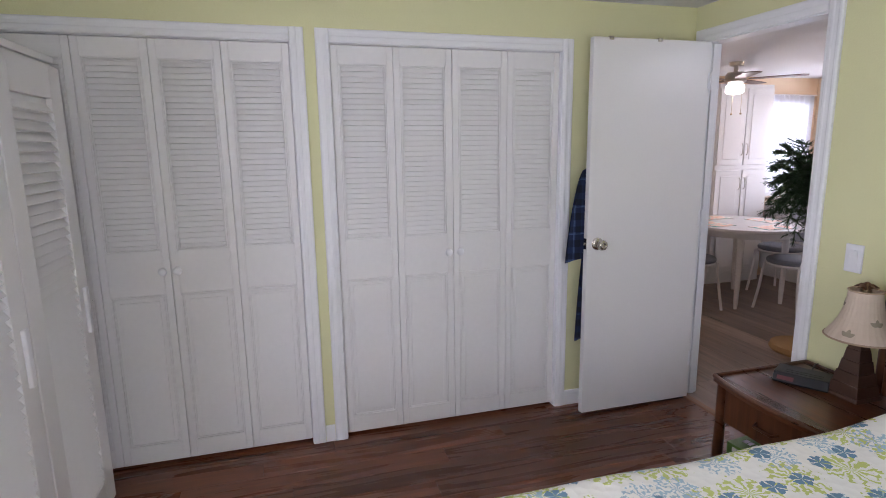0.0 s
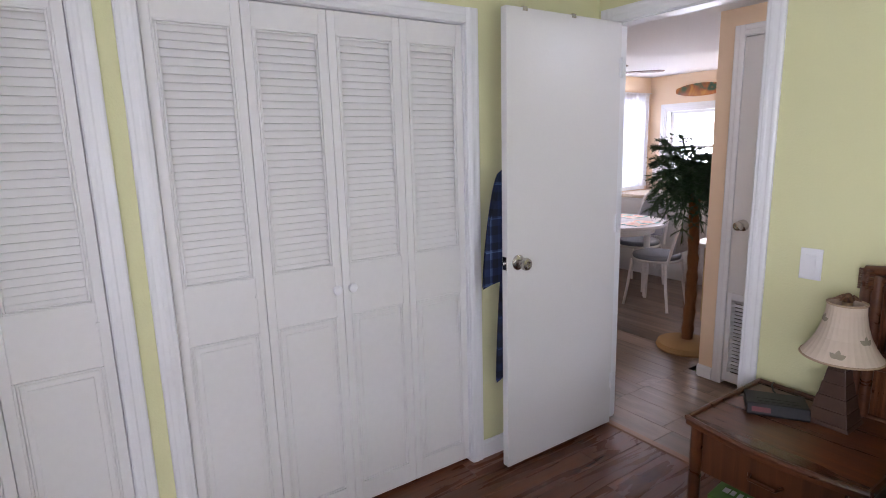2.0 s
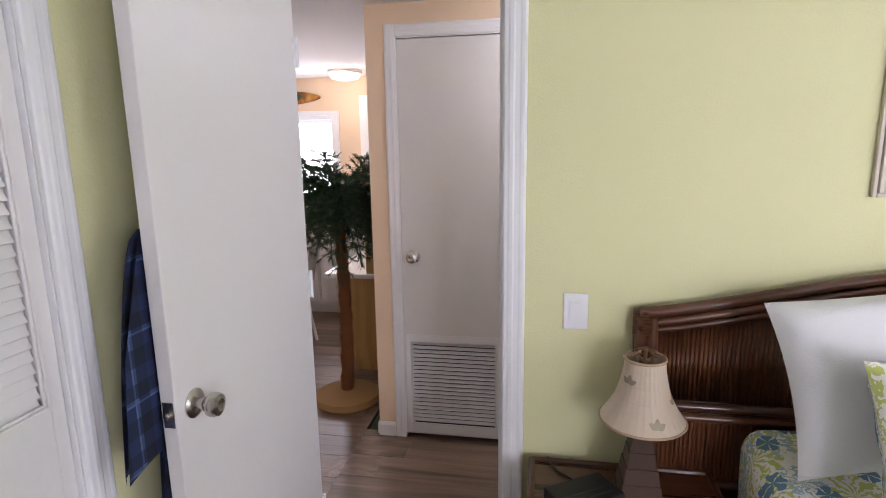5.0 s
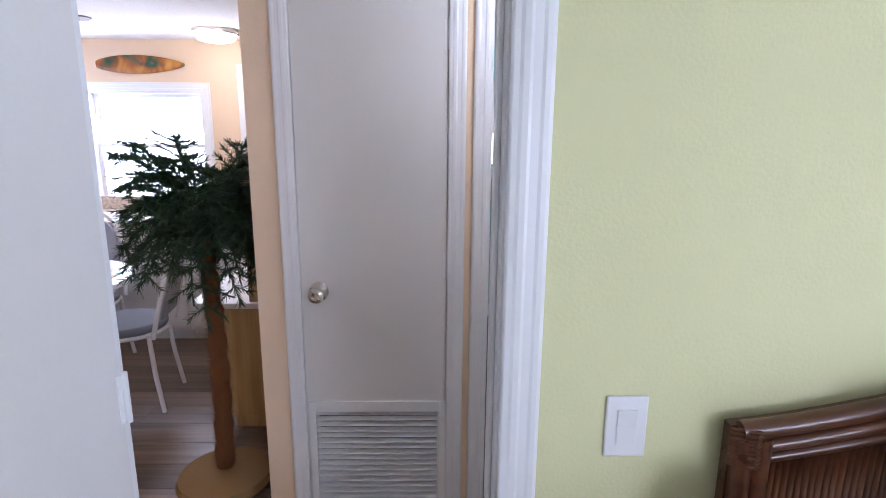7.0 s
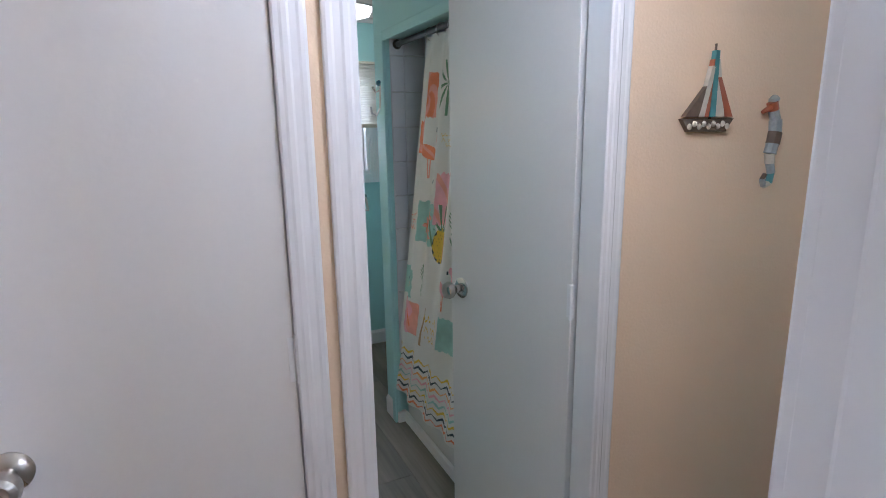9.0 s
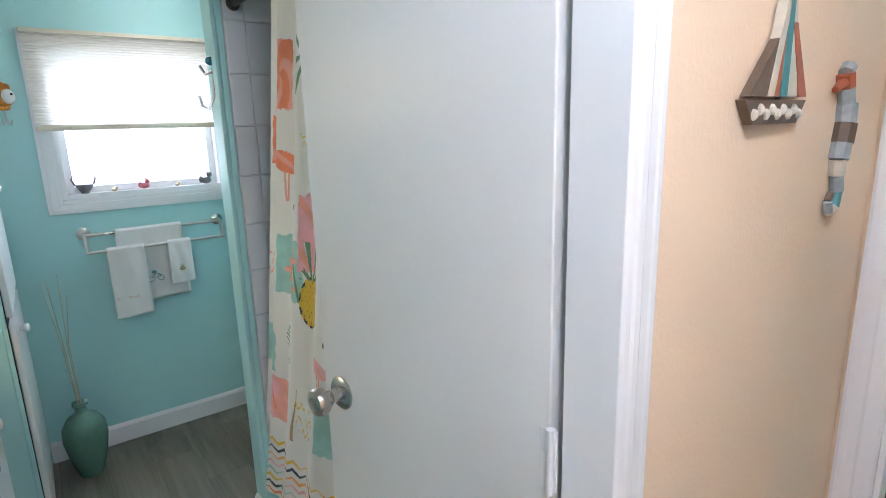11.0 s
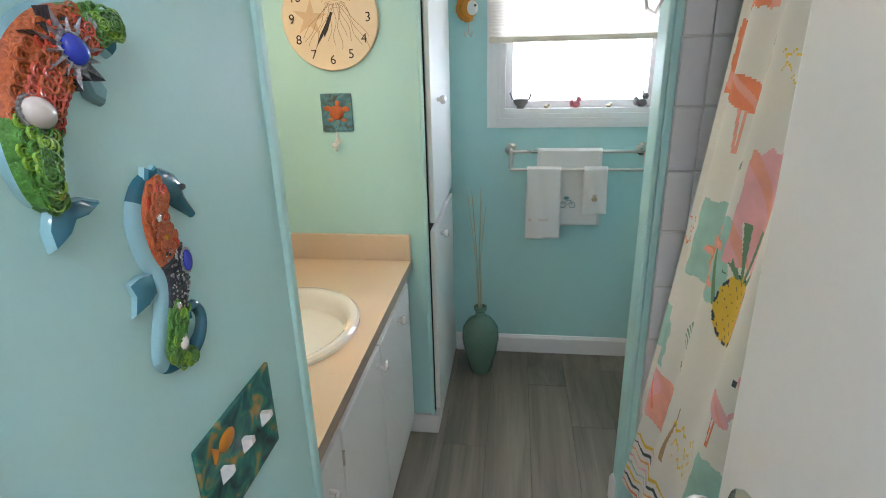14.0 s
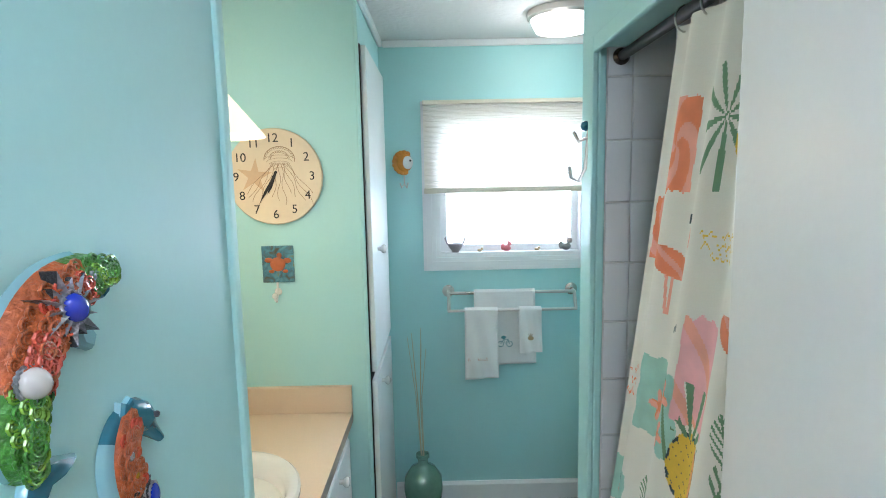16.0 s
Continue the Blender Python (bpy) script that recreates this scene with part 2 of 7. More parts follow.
# ---------------- mesh helpers ----------------
class Build:
    """Gathers points and faces of one mesh."""

    def __init__(self):
        self.v, self.f, self.mi = [], [], []

    def add(self, verts, faces, m=0):
        o = len(self.v)
        self.v += [tuple(p) for p in verts]
        self.f += [tuple(i + o for i in q) for q in faces]
        self.mi += [m] * len(faces)
        return self

    def box(self, x0, y0, z0, x1, y1, z1, m=0):
        x0, x1, y0, y1, z0, z1 = min(x0, x1), max(x0, x1), min(y0, y1), max(y0, y1), min(z0, z1), max(z0, z1)
        vs = [(x0, y0, z0), (x1, y0, z0), (x1, y1, z0), (x0, y1, z0), (x0, y0, z1), (x1, y0, z1), (x1, y1, z1), (x0, y1, z1)]
        return self.add(vs, [(0, 3, 2, 1), (4, 5, 6, 7), (0, 1, 5, 4), (1, 2, 6, 5), (2, 3, 7, 6), (3, 0, 4, 7)], m)

    def lathe(self, profile, n=24, at=(0, 0, 0), axis="z", m=0):
        """Turns a list of (radius, height) round an axis; ends are closed."""
        vs, fs = [], []
        for r, h in profile:
            for k in range(n):
                a = 2 * math.pi * k / n
                p = (r * math.cos(a), r * math.sin(a), h)
                if axis == "x":
                    p = (h, p[0], p[1])
                elif axis == "y":
                    p = (p[1], h, p[0])
                vs.append((p[0] + at[0], p[1] + at[1], p[2] + at[2]))
        for i in range(len(profile) - 1):
            for k in range(n):
                fs.append((i * n + k, i * n + (k + 1) % n, (i + 1) * n + (k + 1) % n, (i + 1) * n + k))
        fs.append(tuple(range(n))[::-1])
        fs.append(tuple((len(profile) - 1) * n + k for k in range(n)))
        return self.add(vs, fs, m)

    def tube(self, pts, r, n=10, m=0):
        """A round bar along points; r is one radius or one for each point."""
        pts = [Vector(p) for p in pts]
        rs = r if isinstance(r, (list, tuple)) else [r] * len(pts)
        vs, fs = [], []
        side = None
        for i, p in enumerate(pts):
            d = (pts[min(i + 1, len(pts) - 1)] - pts[max(i - 1, 0)]).normalized()
            if side is None:
                side = d.orthogonal().normalized()
            side = (side - d * side.dot(d)).normalized()
            up = d.cross(side)
            for k in range(n):
                a = 2 * math.pi * k / n
                vs.append(p + (side * math.cos(a) + up * math.sin(a)) * rs[i])
        for i in range(len(pts) - 1):
            for k in range(n):
                fs.append((i * n + k, i * n + (k + 1) % n, (i + 1) * n + (k + 1) % n, (i + 1) * n + k))
        fs.append(tuple(range(n))[::-1])
        fs.append(tuple((len(pts) - 1) * n + k for k in range(n)))
        return self.add(vs, fs, m)

    def prism(self, poly, axis, a, b, m=0):
        """A flat outline pushed along an axis from a to b; the outline holds the other two coordinates in order."""
        n = len(poly)

        def put(p, h):
            return {"x": (h, p[0], p[1]), "y": (p[0], h, p[1]), "z": (p[0], p[1], h)}[axis]

        vs = [put(p, a) for p in poly] + [put(p, b) for p in poly]
        fs = [tuple(range(n)), tuple(range(2 * n - 1, n - 1, -1))]
        fs += [(i, i + n, (i + 1) % n + n, (i + 1) % n) for i in range(n)]
        return self.add(vs, fs, m)

    def grid(self, fn, nu, nv, m=0, closed=False, pick=None):
        vs = [fn(i / nu, j / nv) for j in range(nv + 1) for i in range(nu + 1)]
        o = len(self.v)
        self.v += [tuple(p) for p in vs]
        for j in range(nv):
            for i in range(nu):
                k = j * (nu + 1) + i
                self.f.append((o + k, o + k + 1, o + k + nu + 2, o + k + nu + 1))
                self.mi.append(pick((i + 0.5) / nu, (j + 0.5) / nv) if pick else m)
        return self

    def ball(self, c, r, n=14, k=9, m=0):
        rx, ry, rz = r if isinstance(r, (list, tuple)) else (r, r, r)
        vs = [(c[0], c[1], c[2] - rz)]
        for j in range(1, k):
            t = -math.pi / 2 + math.pi * j / k
            for i in range(n):
                a = 2 * math.pi * i / n
                vs.append((c[0] + rx * math.cos(t) * math.cos(a), c[1] + ry * math.cos(t) * math.sin(a), c[2] + rz * math.sin(t)))
        vs.append((c[0], c[1], c[2] + rz))
        fs = []
        for i in range(n):
            fs.append((0, 1 + (i + 1) % n, 1 + i))
            e = 1 + (k - 2) * n
            fs.append((len(vs) - 1, e + i, e + (i + 1) % n))
            for j in range(k - 2):
                q = 1 + j * n
                fs.append((q + i, q + (i + 1) % n, q + n + (i + 1) % n, q + n + i))
        return self.add(vs, fs, m)

    def turn(self, matrix, start=0):
        self.v[start:] = [tuple(matrix @ Vector(p)) for p in self.v[start:]]
        return self

    def data(self, name, mats, smooth=False, weld=False):
        me = bpy.data.meshes.new(name)
        me.from_pydata(self.v, [], self.f)
        for q in mats:
            me.materials.append(q)
        me.polygons.foreach_set("material_index", self.mi)
        if smooth:
            me.polygons.foreach_set("use_smooth", [True] * len(self.f))
        bm = bmesh.new()
        bm.from_mesh(me)
        if weld:
            bmesh.ops.remove_doubles(bm, verts=bm.verts, dist=1e-5)
        bmesh.ops.recalc_face_normals(bm, faces=bm.faces)
        bm.to_mesh(me)
        bm.free()
        me.update()
        return me


def finish(ob, bevel, smooth):
    if bevel:
        b = ob.modifiers.new("edges", "BEVEL")
        b.width, b.segments, b.limit_method, b.angle_limit = bevel, 2, "ANGLE", radians(35)
        b.harden_normals = False
    if smooth:
        ob.data.set_sharp_from_angle(angle=radians(40))


def part(name, build, material, parent=None, label="", bevel=0.0, smooth=False, weld=False):
    mats = material if isinstance(material, (list, tuple)) else [material]
    ob = new(name, build.data(name, mats, smooth, weld))
    finish(ob, bevel, smooth)
    if parent is not None:
        ob.parent = parent
    if label:
        ob["label"] = label
    return ob


def thing(name, base, label, category, group="", kind="", rz=0):
    e = new(name)
    e.empty_display_size = 0.05
    e.matrix_world = pose(*base, 0, 0, rz)
    return tagged(e, label, category, group, kind)


def solid(name, build, material, label, category, bevel=0.0, smooth=False, kind="", group=""):
    """A thing of one mesh, its origin at the middle of its base."""
    vs = build.v
    c = [(min(p[i] for p in vs) + max(p[i] for p in vs)) / 2 for i in range(2)] + [min(p[2] for p in vs)]
    build.turn(Matrix.Translation([-q for q in c]))
    ob = part(name, build, material, None, "", bevel, smooth)
    ob.location = c
    return tagged(ob, label, category, group, kind)


def piece(name, me, parent, m):
    ob = new(name, me)
    ob.parent = parent
    ob.matrix_basis = m
    return ob


# ---------------- the large structure ----------------
def wall(name, axis, a, b, lo, hi, z1, holes, material, label, material2=None):
    """A wall with thickness from a to b on axis, from lo to hi along the other, with openings (from, to, sill, head)."""
    w = Build()

    def blk(u0, u1, z0, zz):
        if u1 - u0 < 1e-4 or zz - z0 < 1e-4:
            return
        if axis == "x":
            w.box(a, u0, z0, b, u1, zz)
        else:
            w.box(u0, a, z0, u1, b, zz)

    u = lo
    for h0, h1, s, t in sorted(holes):
        blk(u, h0, 0, z1)
        blk(h0, h1, 0, s)
        blk(h0, h1, t, z1)
        u = h1
    blk(u, hi, 0, z1)
    mats = [material] if material2 is None else [material, material2]
    ob = part(name, w, mats)
    if material2 is not None:
        # the second paint covers the face that looks to the larger coordinate
        for p in ob.data.polygons:
            k = "xyz".index(axis)
            if p.normal[k] > 0.5:
                p.material_index = 1
    return tagged(ob, label, "wall", "", "structure")


ZB, ZC = 2.20, 2.155
# bedroom
wall("wall_closets", "x", -0.09, 0.01, -3.46, 0.0, ZB, [(-3.32, -2.148, 0, 1.955), (-1.99, -0.80, 0, 1.955)], YELLOW, "yellow painted bedroom wall with two closet openings")
wall("wall_headboard", "y", 0.0, 0.09, -0.09, 2.18, ZB, [(0.10, 0.80, 0, 2.005)], YELLOW, "yellow painted bedroom wall with a doorway", PEACH)
wall("wall_headboard_east", "y", 0.0, 0.09, 2.18, 3.8, ZB, [], YELLOW, "yellow painted bedroom wall behind the bed", TEAL)
wall("wall_bedroom_south", "y", -3.56, -3.46, -0.75, 3.8, ZB, [(2.1, 3.4, 0.85, 1.87)], YELLOW, "yellow painted bedroom wall with a window")
wall("wall_bedroom_east", "x", 3.7, 3.8, -3.46, 0.0, ZB, [(-2.3, -1.2, 0.85, 1.87)], YELLOW, "yellow painted bedroom wall with a window")
wall("wall_closet_back", "x", -0.85, -0.75, -3.46, 0.09, ZB, [], WHITE, "plain white wall at the back of the closets")
# hall and kitchen side
wall("wall_air_closet", "y", 0.916, 0.98, 0.09, 2.18, ZC, [(0.232, 0.738, 0, 2.005), (0.862, 1.43, 0, 2.005)], PEACH, "peach hall wall with a utility door and a bathroom door", AQUA)
wall("wall_kitchen_side", "x", 0.09, 0.15, 0.98, 3.466, ZC, [], WHITE, "plain wall between kitchen and bathroom")
wall("wall_kitchen_outer", "y", 3.466, 3.566, -2.27, 0.15, ZC, [(-1.955, -1.07, 0.925, 1.785)], PEACH, "peach kitchen wall with a window above the counter")
wall("wall_dining_west", "x", -2.27, -2.17, 0.09, 3.466, ZC, [(2.80, 3.34, 0.95, 1.88)], PEACH, "peach dining wall with a curtained window")
wall("wall_dining_south", "y", 0.09, 0.15, -2.17, -0.09, ZC, [], PEACH, "plain peach wall at the back of the closets")
# hall end and den
wall("wall_hall_end", "x", 2.18, 2.22, 0.09, 0.98, ZC, [(0.13, 0.838, 0, 2.0)], PEACH, "hall end wall with an open doorway", TEAL)
wall("wall_den_window", "x", 5.3, 5.4, -1.0, 3.566, ZC, [(0.0, 2.25, 1.02, 1.84)], TEAL, "teal den wall with a wide window")
wall("wall_den_north", "y", 3.466, 3.566, 2.26, 5.3, ZC, [], TEAL, "plain teal den wall")
wall("wall_den_west", "x", 2.2, 2.26, 0.98, 3.466, ZC, [], AQUA, "plain wall between bathroom and den", TEAL)
wall("wall_den_south", "y", -1.1, -1.0, 3.8, 5.4, ZC, [], TEAL, "plain teal den wall")
wall("wall_den_inner", "x", 3.8, 3.86, -1.0, 0.09, ZC, [], TEAL, "plain teal den wall")
# bathroom
wall("wall_bath_window", "y", 3.466, 3.566, 0.15, 2.2, ZC, [(1.035, 1.715, 1.192, 1.832)], AQUA, "aqua painted bathroom wall with a small window")
wall("wall_bath_partition", "x", 0.72, 0.80, 0.98, 1.62, ZC, [], AQUA, "aqua painted partition with wall ornaments")
wall("wall_closet_rear", "y", 1.55, 1.62, 0.15, 0.72, ZC, [], AQUA, "plain aqua wall beside the vanity")
wall("wall_tub_end", "y", 2.39, 2.53, 1.455, 2.2, ZC, [], AQUA, "aqua painted wall at the end of the bathtub")
wall("wall_tub_header", "x", 1.455, 1.54, 0.98, 2.39, ZC, [(0.98, 2.39, 0.0, 1.865)], AQUA, "aqua painted header above the bathtub")

for nm, x0, y0, x1, y1, z, lab in (
    ("ceiling_bedroom", -0.85, -3.56, 3.8, 0.09, ZB, "white textured bedroom ceiling"),
    ("ceiling_west", -2.27, 0.09, 2.26, 3.566, ZC, "white textured ceiling of hall, kitchen and bathroom"),
    ("ceiling_den", 2.26, 0.09, 5.4, 3.566, ZC, "white den ceiling"),
    ("ceiling_den_south", 3.8, -1.1, 5.4, 0.09, ZC, "white den ceiling"),
):
    tagged(part(nm, Build().box(x0, y0, z, x1, y1, z + 0.08), CEIL), lab, "ceiling", "", "structure")

ground = tagged(part("ground", Build().box(-60, -60, -0.40, 60, 60, -0.30), mat("lawn", (0.10, 0.14, 0.05), 0.9, var=0.3)), "grass ground around the house", "ground", "", "structure")
# plain bright distance outside the windows
for nm, b in (
    ("backdrop_north", Build().box(-6, 6.5, -0.2, 6, 6.55, 4)),
    ("backdrop_west", Build().box(-5.6, 0, -0.2, -5.55, 6, 4)),
    ("backdrop_east", Build().box(8.5, -3, -0.2, 8.55, 6, 4)),
):
    tagged(part(nm, b, OUTSIDE), "plain bright outdoor distance", "backdrop", "", "structure")


def casing(name, axis, face, out, lo, hi, head, width=0.062, depth=0.016, sides=(1, 1), foot=0.0, inner=0.0, material=None, label="white moulded door casing"):
    """Moulded trim round an opening on a wall's face; out is +1 or -1, the way it stands proud."""
    prof = [(0, 0), (0, 0.6), (0.06, 0.8), (0.2, 0.85), (0.28, 0.97), (0.42, 1.0), (0.5, 0.88), (0.70, 0.85), (0.78, 0.92), (0.9, 0.9), (1, 0.7), (1, 0)]
    b = Build()

    def upright(edge, sgn):
        poly = []
        for u, d in prof:
            e, f = edge + sgn * (inner + u * width), face + out * d * depth
            poly.append((f, e) if axis == "x" else (e, f))
        b.prism(poly, "z", foot, head + inner + width)

    if sides[0]:
        upright(lo, -1)
    if sides[1]:
        upright(hi, 1)
    poly = []
    for u, d in prof:
        z, f = head + inner + u * width, face + out * d * depth
        poly.append((f, z))
    a0, a1 = lo - inner + 0.0005, hi + inner - 0.0005
    b.prism(poly, "y" if axis == "x" else "x", a0, a1)
    if foot > 0:
        b.box(*((face, a0, foot - width, face + out * depth, a1, foot) if axis == "x" else (a0, face, foot - width, a1, face + out * depth, foot)))
    return tagged(part(name, b, material or TRIM, None, "", 0.0012), label, "trim", "", "structure")


def jamb(name, axis, a, b_, lo, hi, head, t=0.018, material=None):
    b = Build()
    if axis == "y":
        b.box(lo, a, 0, lo + t, b_, head).box(hi - t, a, 0, hi, b_, head).box(lo + t, a, head - t, hi - t, b_, head)
    else:
        b.box(a, lo, 0, b_, lo + t, head).box(a, hi - t, 0, b_, hi, head).box(a, lo + t, head - t, b_, hi - t, head)
    return tagged(part(name, b, material or TRIM, None, "", 0.001), "white painted door jamb", "trim", "", "structure")


casing("trim_closet_north", "x", 0.01, 1, -1.99, -0.80, 1.955, 0.062, 0.018, inner=-0.008)
casing("trim_closet_south", "x", 0.01, 1, -3.32, -2.148, 1.955, 0.062, 0.018, inner=-0.008)
jamb("trim_closet_jamb_north", "x", -0.09, 0.008, -1.992, -0.798, 1.957, 0.012)
jamb("trim_closet_jamb_south", "x", -0.09, 0.008, -3.322, -2.146, 1.957, 0.012)
casing("trim_bedroom_door", "y", 0.0, -1, 0.10, 0.80, 2.005, 0.068, 0.018, inner=0.0)
casing("trim_bedroom_door_hall", "y", 0.09, 1, 0.10, 0.80, 2.005, 0.062, 0.016)
jamb("trim_bedroom_jamb", "y", -0.002, 0.092, 0.093, 0.807, 2.012, 0.012)
for nm, x0, x1 in (("trim_bedroom_stop_west", 0.105, 0.115), ("trim_bedroom_stop_east", 0.785, 0.795)):
    tagged(part(nm, Build().box(x0, 0.038, 0.0, x1, 0.072, 1.999), TRIM, None, "", 0.003), "white door stop strip on the jamb", "trim", "", "structure")
casing("trim_air_door", "y", 0.916, -1, 0.24, 0.73, 2.003, 0.056, 0.014, inner=0.002)
jamb("trim_air_jamb", "y", 0.914, 0.98, 0.225, 0.745, 2.012, 0.012)
casing("trim_bath_door", "y", 0.916, -1, 0.872, 1.42, 2.0, 0.060, 0.016, inner=0.0)
casing("trim_bath_door_inside", "y", 0.98, 1, 0.872, 1.42, 2.0, 0.05, 0.012, sides=(0, 0))
jamb("trim_bath_jamb", "y", 0.914, 0.982, 0.855, 1.437, 2.012, 0.017)
casing("trim_hall_end", "x", 2.18, -1, 0.13, 0.838, 2.0, 0.07, 0.016)
jamb("trim_hall_end_jamb", "x", 2.178, 2.222, 0.125, 0.843, 2.005, 0.015)


def skirting(name, pts, h=0.085, t=0.012, material=None):
    """Baseboard along floor lines (x0, y0, x1, y1, nx, ny), standing out along n."""
    b = Build()
    for x0, y0, x1, y1, nx, ny in pts:
        if ny == 0:
            b.add(
                [(x0, y0, 0), (x0 + nx * t, y0, 0), (x0 + nx * t, y0, h - 0.015), (x0 + nx * t * 0.4, y0, h), (x0, y0, h), (x0, y1, 0), (x0 + nx * t, y1, 0), (x0 + nx * t, y1, h - 0.015), (x0 + nx * t * 0.4, y1, h), (x0, y1, h)],
                [(0, 1, 2, 3, 4), (9, 8, 7, 6, 5), (0, 5, 6, 1), (1, 6, 7, 2), (2, 7, 8, 3), (3, 8, 9, 4), (4, 9, 5, 0)])
        else:
            b.add(
                [(x0, y0, 0), (x0, y0 + ny * t, 0), (x0, y0 + ny * t, h - 0.015), (x0, y0 + ny * t * 0.4, h), (x0, y0, h), (x1, y0, 0), (x1, y0 + ny * t, 0), (x1, y0 + ny * t, h - 0.015), (x1, y0 + ny * t * 0.4, h), (x1, y0, h)],
                [(0, 1, 2, 3, 4), (9, 8, 7, 6, 5), (0, 5, 6, 1), (1, 6, 7, 2), (2, 7, 8, 3), (3, 8, 9, 4), (4, 9, 5, 0)])
    return tagged(part(name, b, material or TRIM), "white painted baseboard", "baseboard", "", "structure")


skirting("baseboard_bedroom", [(0.01, -0.748, 0.01, -0.001, 1, 0), (0.01, -2.092, 0.01, -2.046, 1, 0), (0.872, 0.0, 3.699, 0.0, 0, -1), (0.02, -3.46, 3.699, -3.46, 0, 1)])
skirting("baseboard_hall", [(0.09, 0.916, 0.178, 0.916, 0, -1), (0.09, 0.917, 0.09, 3.4, -1, 0), (1.462, 0.916, 2.165, 0.916, 0, -1)], 0.075)
skirting("baseboard_bath", [(0.82, 3.466, 2.19, 3.466, 0, -1), (0.80, 0.99, 0.80, 1.61, 1, 0), (1.455, 2.40, 1.455, 2.52, -1, 0)], 0.095, 0.014)
skirting("baseboard_den", [(5.3, -0.9, 5.3, 3.4, -1, 0)], 0.08)


# ---------------- doors ----------------
def knob_parts(parent, x, y, z, nx, ny, material=None):
    """A round passage knob that stands out along (nx, ny) from a door's face."""
    prof = [(0.0, 0.0), (0.033, 0.0), (0.033, 0.004), (0.027, 0.009), (0.013, 0.012), (0.012, 0.026), (0.017, 0.031), (0.026, 0.042), (0.0275, 0.052), (0.024, 0.062), (0.014, 0.066), (0.010, 0.0635), (0.0, 0.0635)]
    b = Build().lathe(prof, 28)
    d = Vector((nx, ny, 0))
    b.turn(Matrix.Translation((x, y, z)) @ d.to_track_quat("Z", "Y").to_matrix().to_4x4())
    return part("door_knob", b, material or NICKEL, parent, "brushed nickel round knob", 0, True)


def slab_door(name, hinge, rz, width, height, label, knob_z=0.96, z0=0.012, t=0.035, sides=(1, 1), vent=False, hinges=(0.25, 1.07, 1.80), swing=1, knob_in=0.06):
    """A flat door; local x runs from the hinge to the free edge, y is its thickness."""
    d = thing(name, (hinge[0], hinge[1], 0), label, "door", "", "", rz)
    b = Build()
    if vent:
        b.box(0, 0, z0, width, t, 0.035).box(0, 0, 0.035, 0.03, t, 0.56).box(width - 0.03, 0, 0.035, width, t, 0.56).box(0, 0, 0.56, width, t, height)
        b.box(0.03, 0, 0.035, width - 0.03, t * 0.2, 0.56)
    else:
        b.box(0, 0, z0, width, t, height)
    part("leaf", b, DOORWHITE, d, "", 0.0025)
    if sides[0]:
        knob_parts(d, width - knob_in, 0, knob_z, 0, -1)
    if sides[1]:
        knob_parts(d, width - knob_in, t, knob_z, 0, 1)
    part("latch_plate", Build().box(width - 0.0005, t * 0.5 - 0.013, knob_z - 0.029, width + 0.002, t * 0.5 + 0.013, knob_z + 0.029).lathe([(0, 0), (0.008, 0), (0.008, 0.010), (0.004, 0.012), (0, 0.012)], 12, (width, t * 0.5, knob_z), "x"), NICKEL, d, "nickel latch plate", 0.0008)
    for hz in hinges:
        h = Build().tube([(-0.004, -0.004 if swing > 0 else t + 0.004, hz - 0.045), (-0.004, -0.004 if swing > 0 else t + 0.004, hz + 0.045)], 0.006, 10)
        yy = -0.001 if swing > 0 else t - 0.001
        h.box(-0.011, yy - 0.001, hz - 0.042, 0.012, yy + 0.003, hz + 0.042)
        part("hinge", h, TRIM, d, "painted butt hinge")
    return d


# open bedroom door: hinge by the closet wall, leaf swung in along it
bed_door = slab_door("door_bedroom", (0.130, -0.020), -90, 0.697, 1.998, "open white flush bedroom door with a nickel knob", 0.965, 0.015, swing=-1)
air_door = slab_door("door_utility", (0.7315, 0.951), 180, 0.493, 1.996, "closed white utility door with a louvered return vent", 0.975, 0.02, vent=True, sides=(0, 1), swing=-1)
bath_door = slab_door("door_bathroom", (1.448, 1.000), 96.6, 0.540, 1.985, "open white flush bathroom door with a nickel knob", 0.97, 0.02, hinges=(0.25, 1.05, 1.80), swing=-1)

# return-air vent in the utility door
fr = Build()
for q in ((0.0, 0.022, 0.03, 0.57), (0.462, 0.484, 0.03, 0.57)):
    fr.box(q[0], 0.035, q[2], q[1], 0.041, q[3])
fr.box(0.022, 0.035, 0.03, 0.462, 0.041, 0.085).box(0.022, 0.035, 0.53, 0.462, 0.041, 0.57)
vent = part("vent", fr, TRIM, air_door, "white metal louvered return vent", 0.001)
slat = Build().box(-0.22, -0.0095, -0.0008, 0.22, 0.0095, 0.0008)
slat_me = slat.data("vent_slat", [TRIM])
# near-black sheet paints the shade seen between the slats
dark = part("vent_backing", Build().box(0.031, 0.0075, 0.036, 0.453, 0.009, 0.559), mat("vent_gap_shade", (0.06, 0.06, 0.06), 0.9), vent)
for i in range(20):
    piece("slat", slat_me, vent, pose(0.242, 0.027, 0.098 + i * 0.0222, -30))


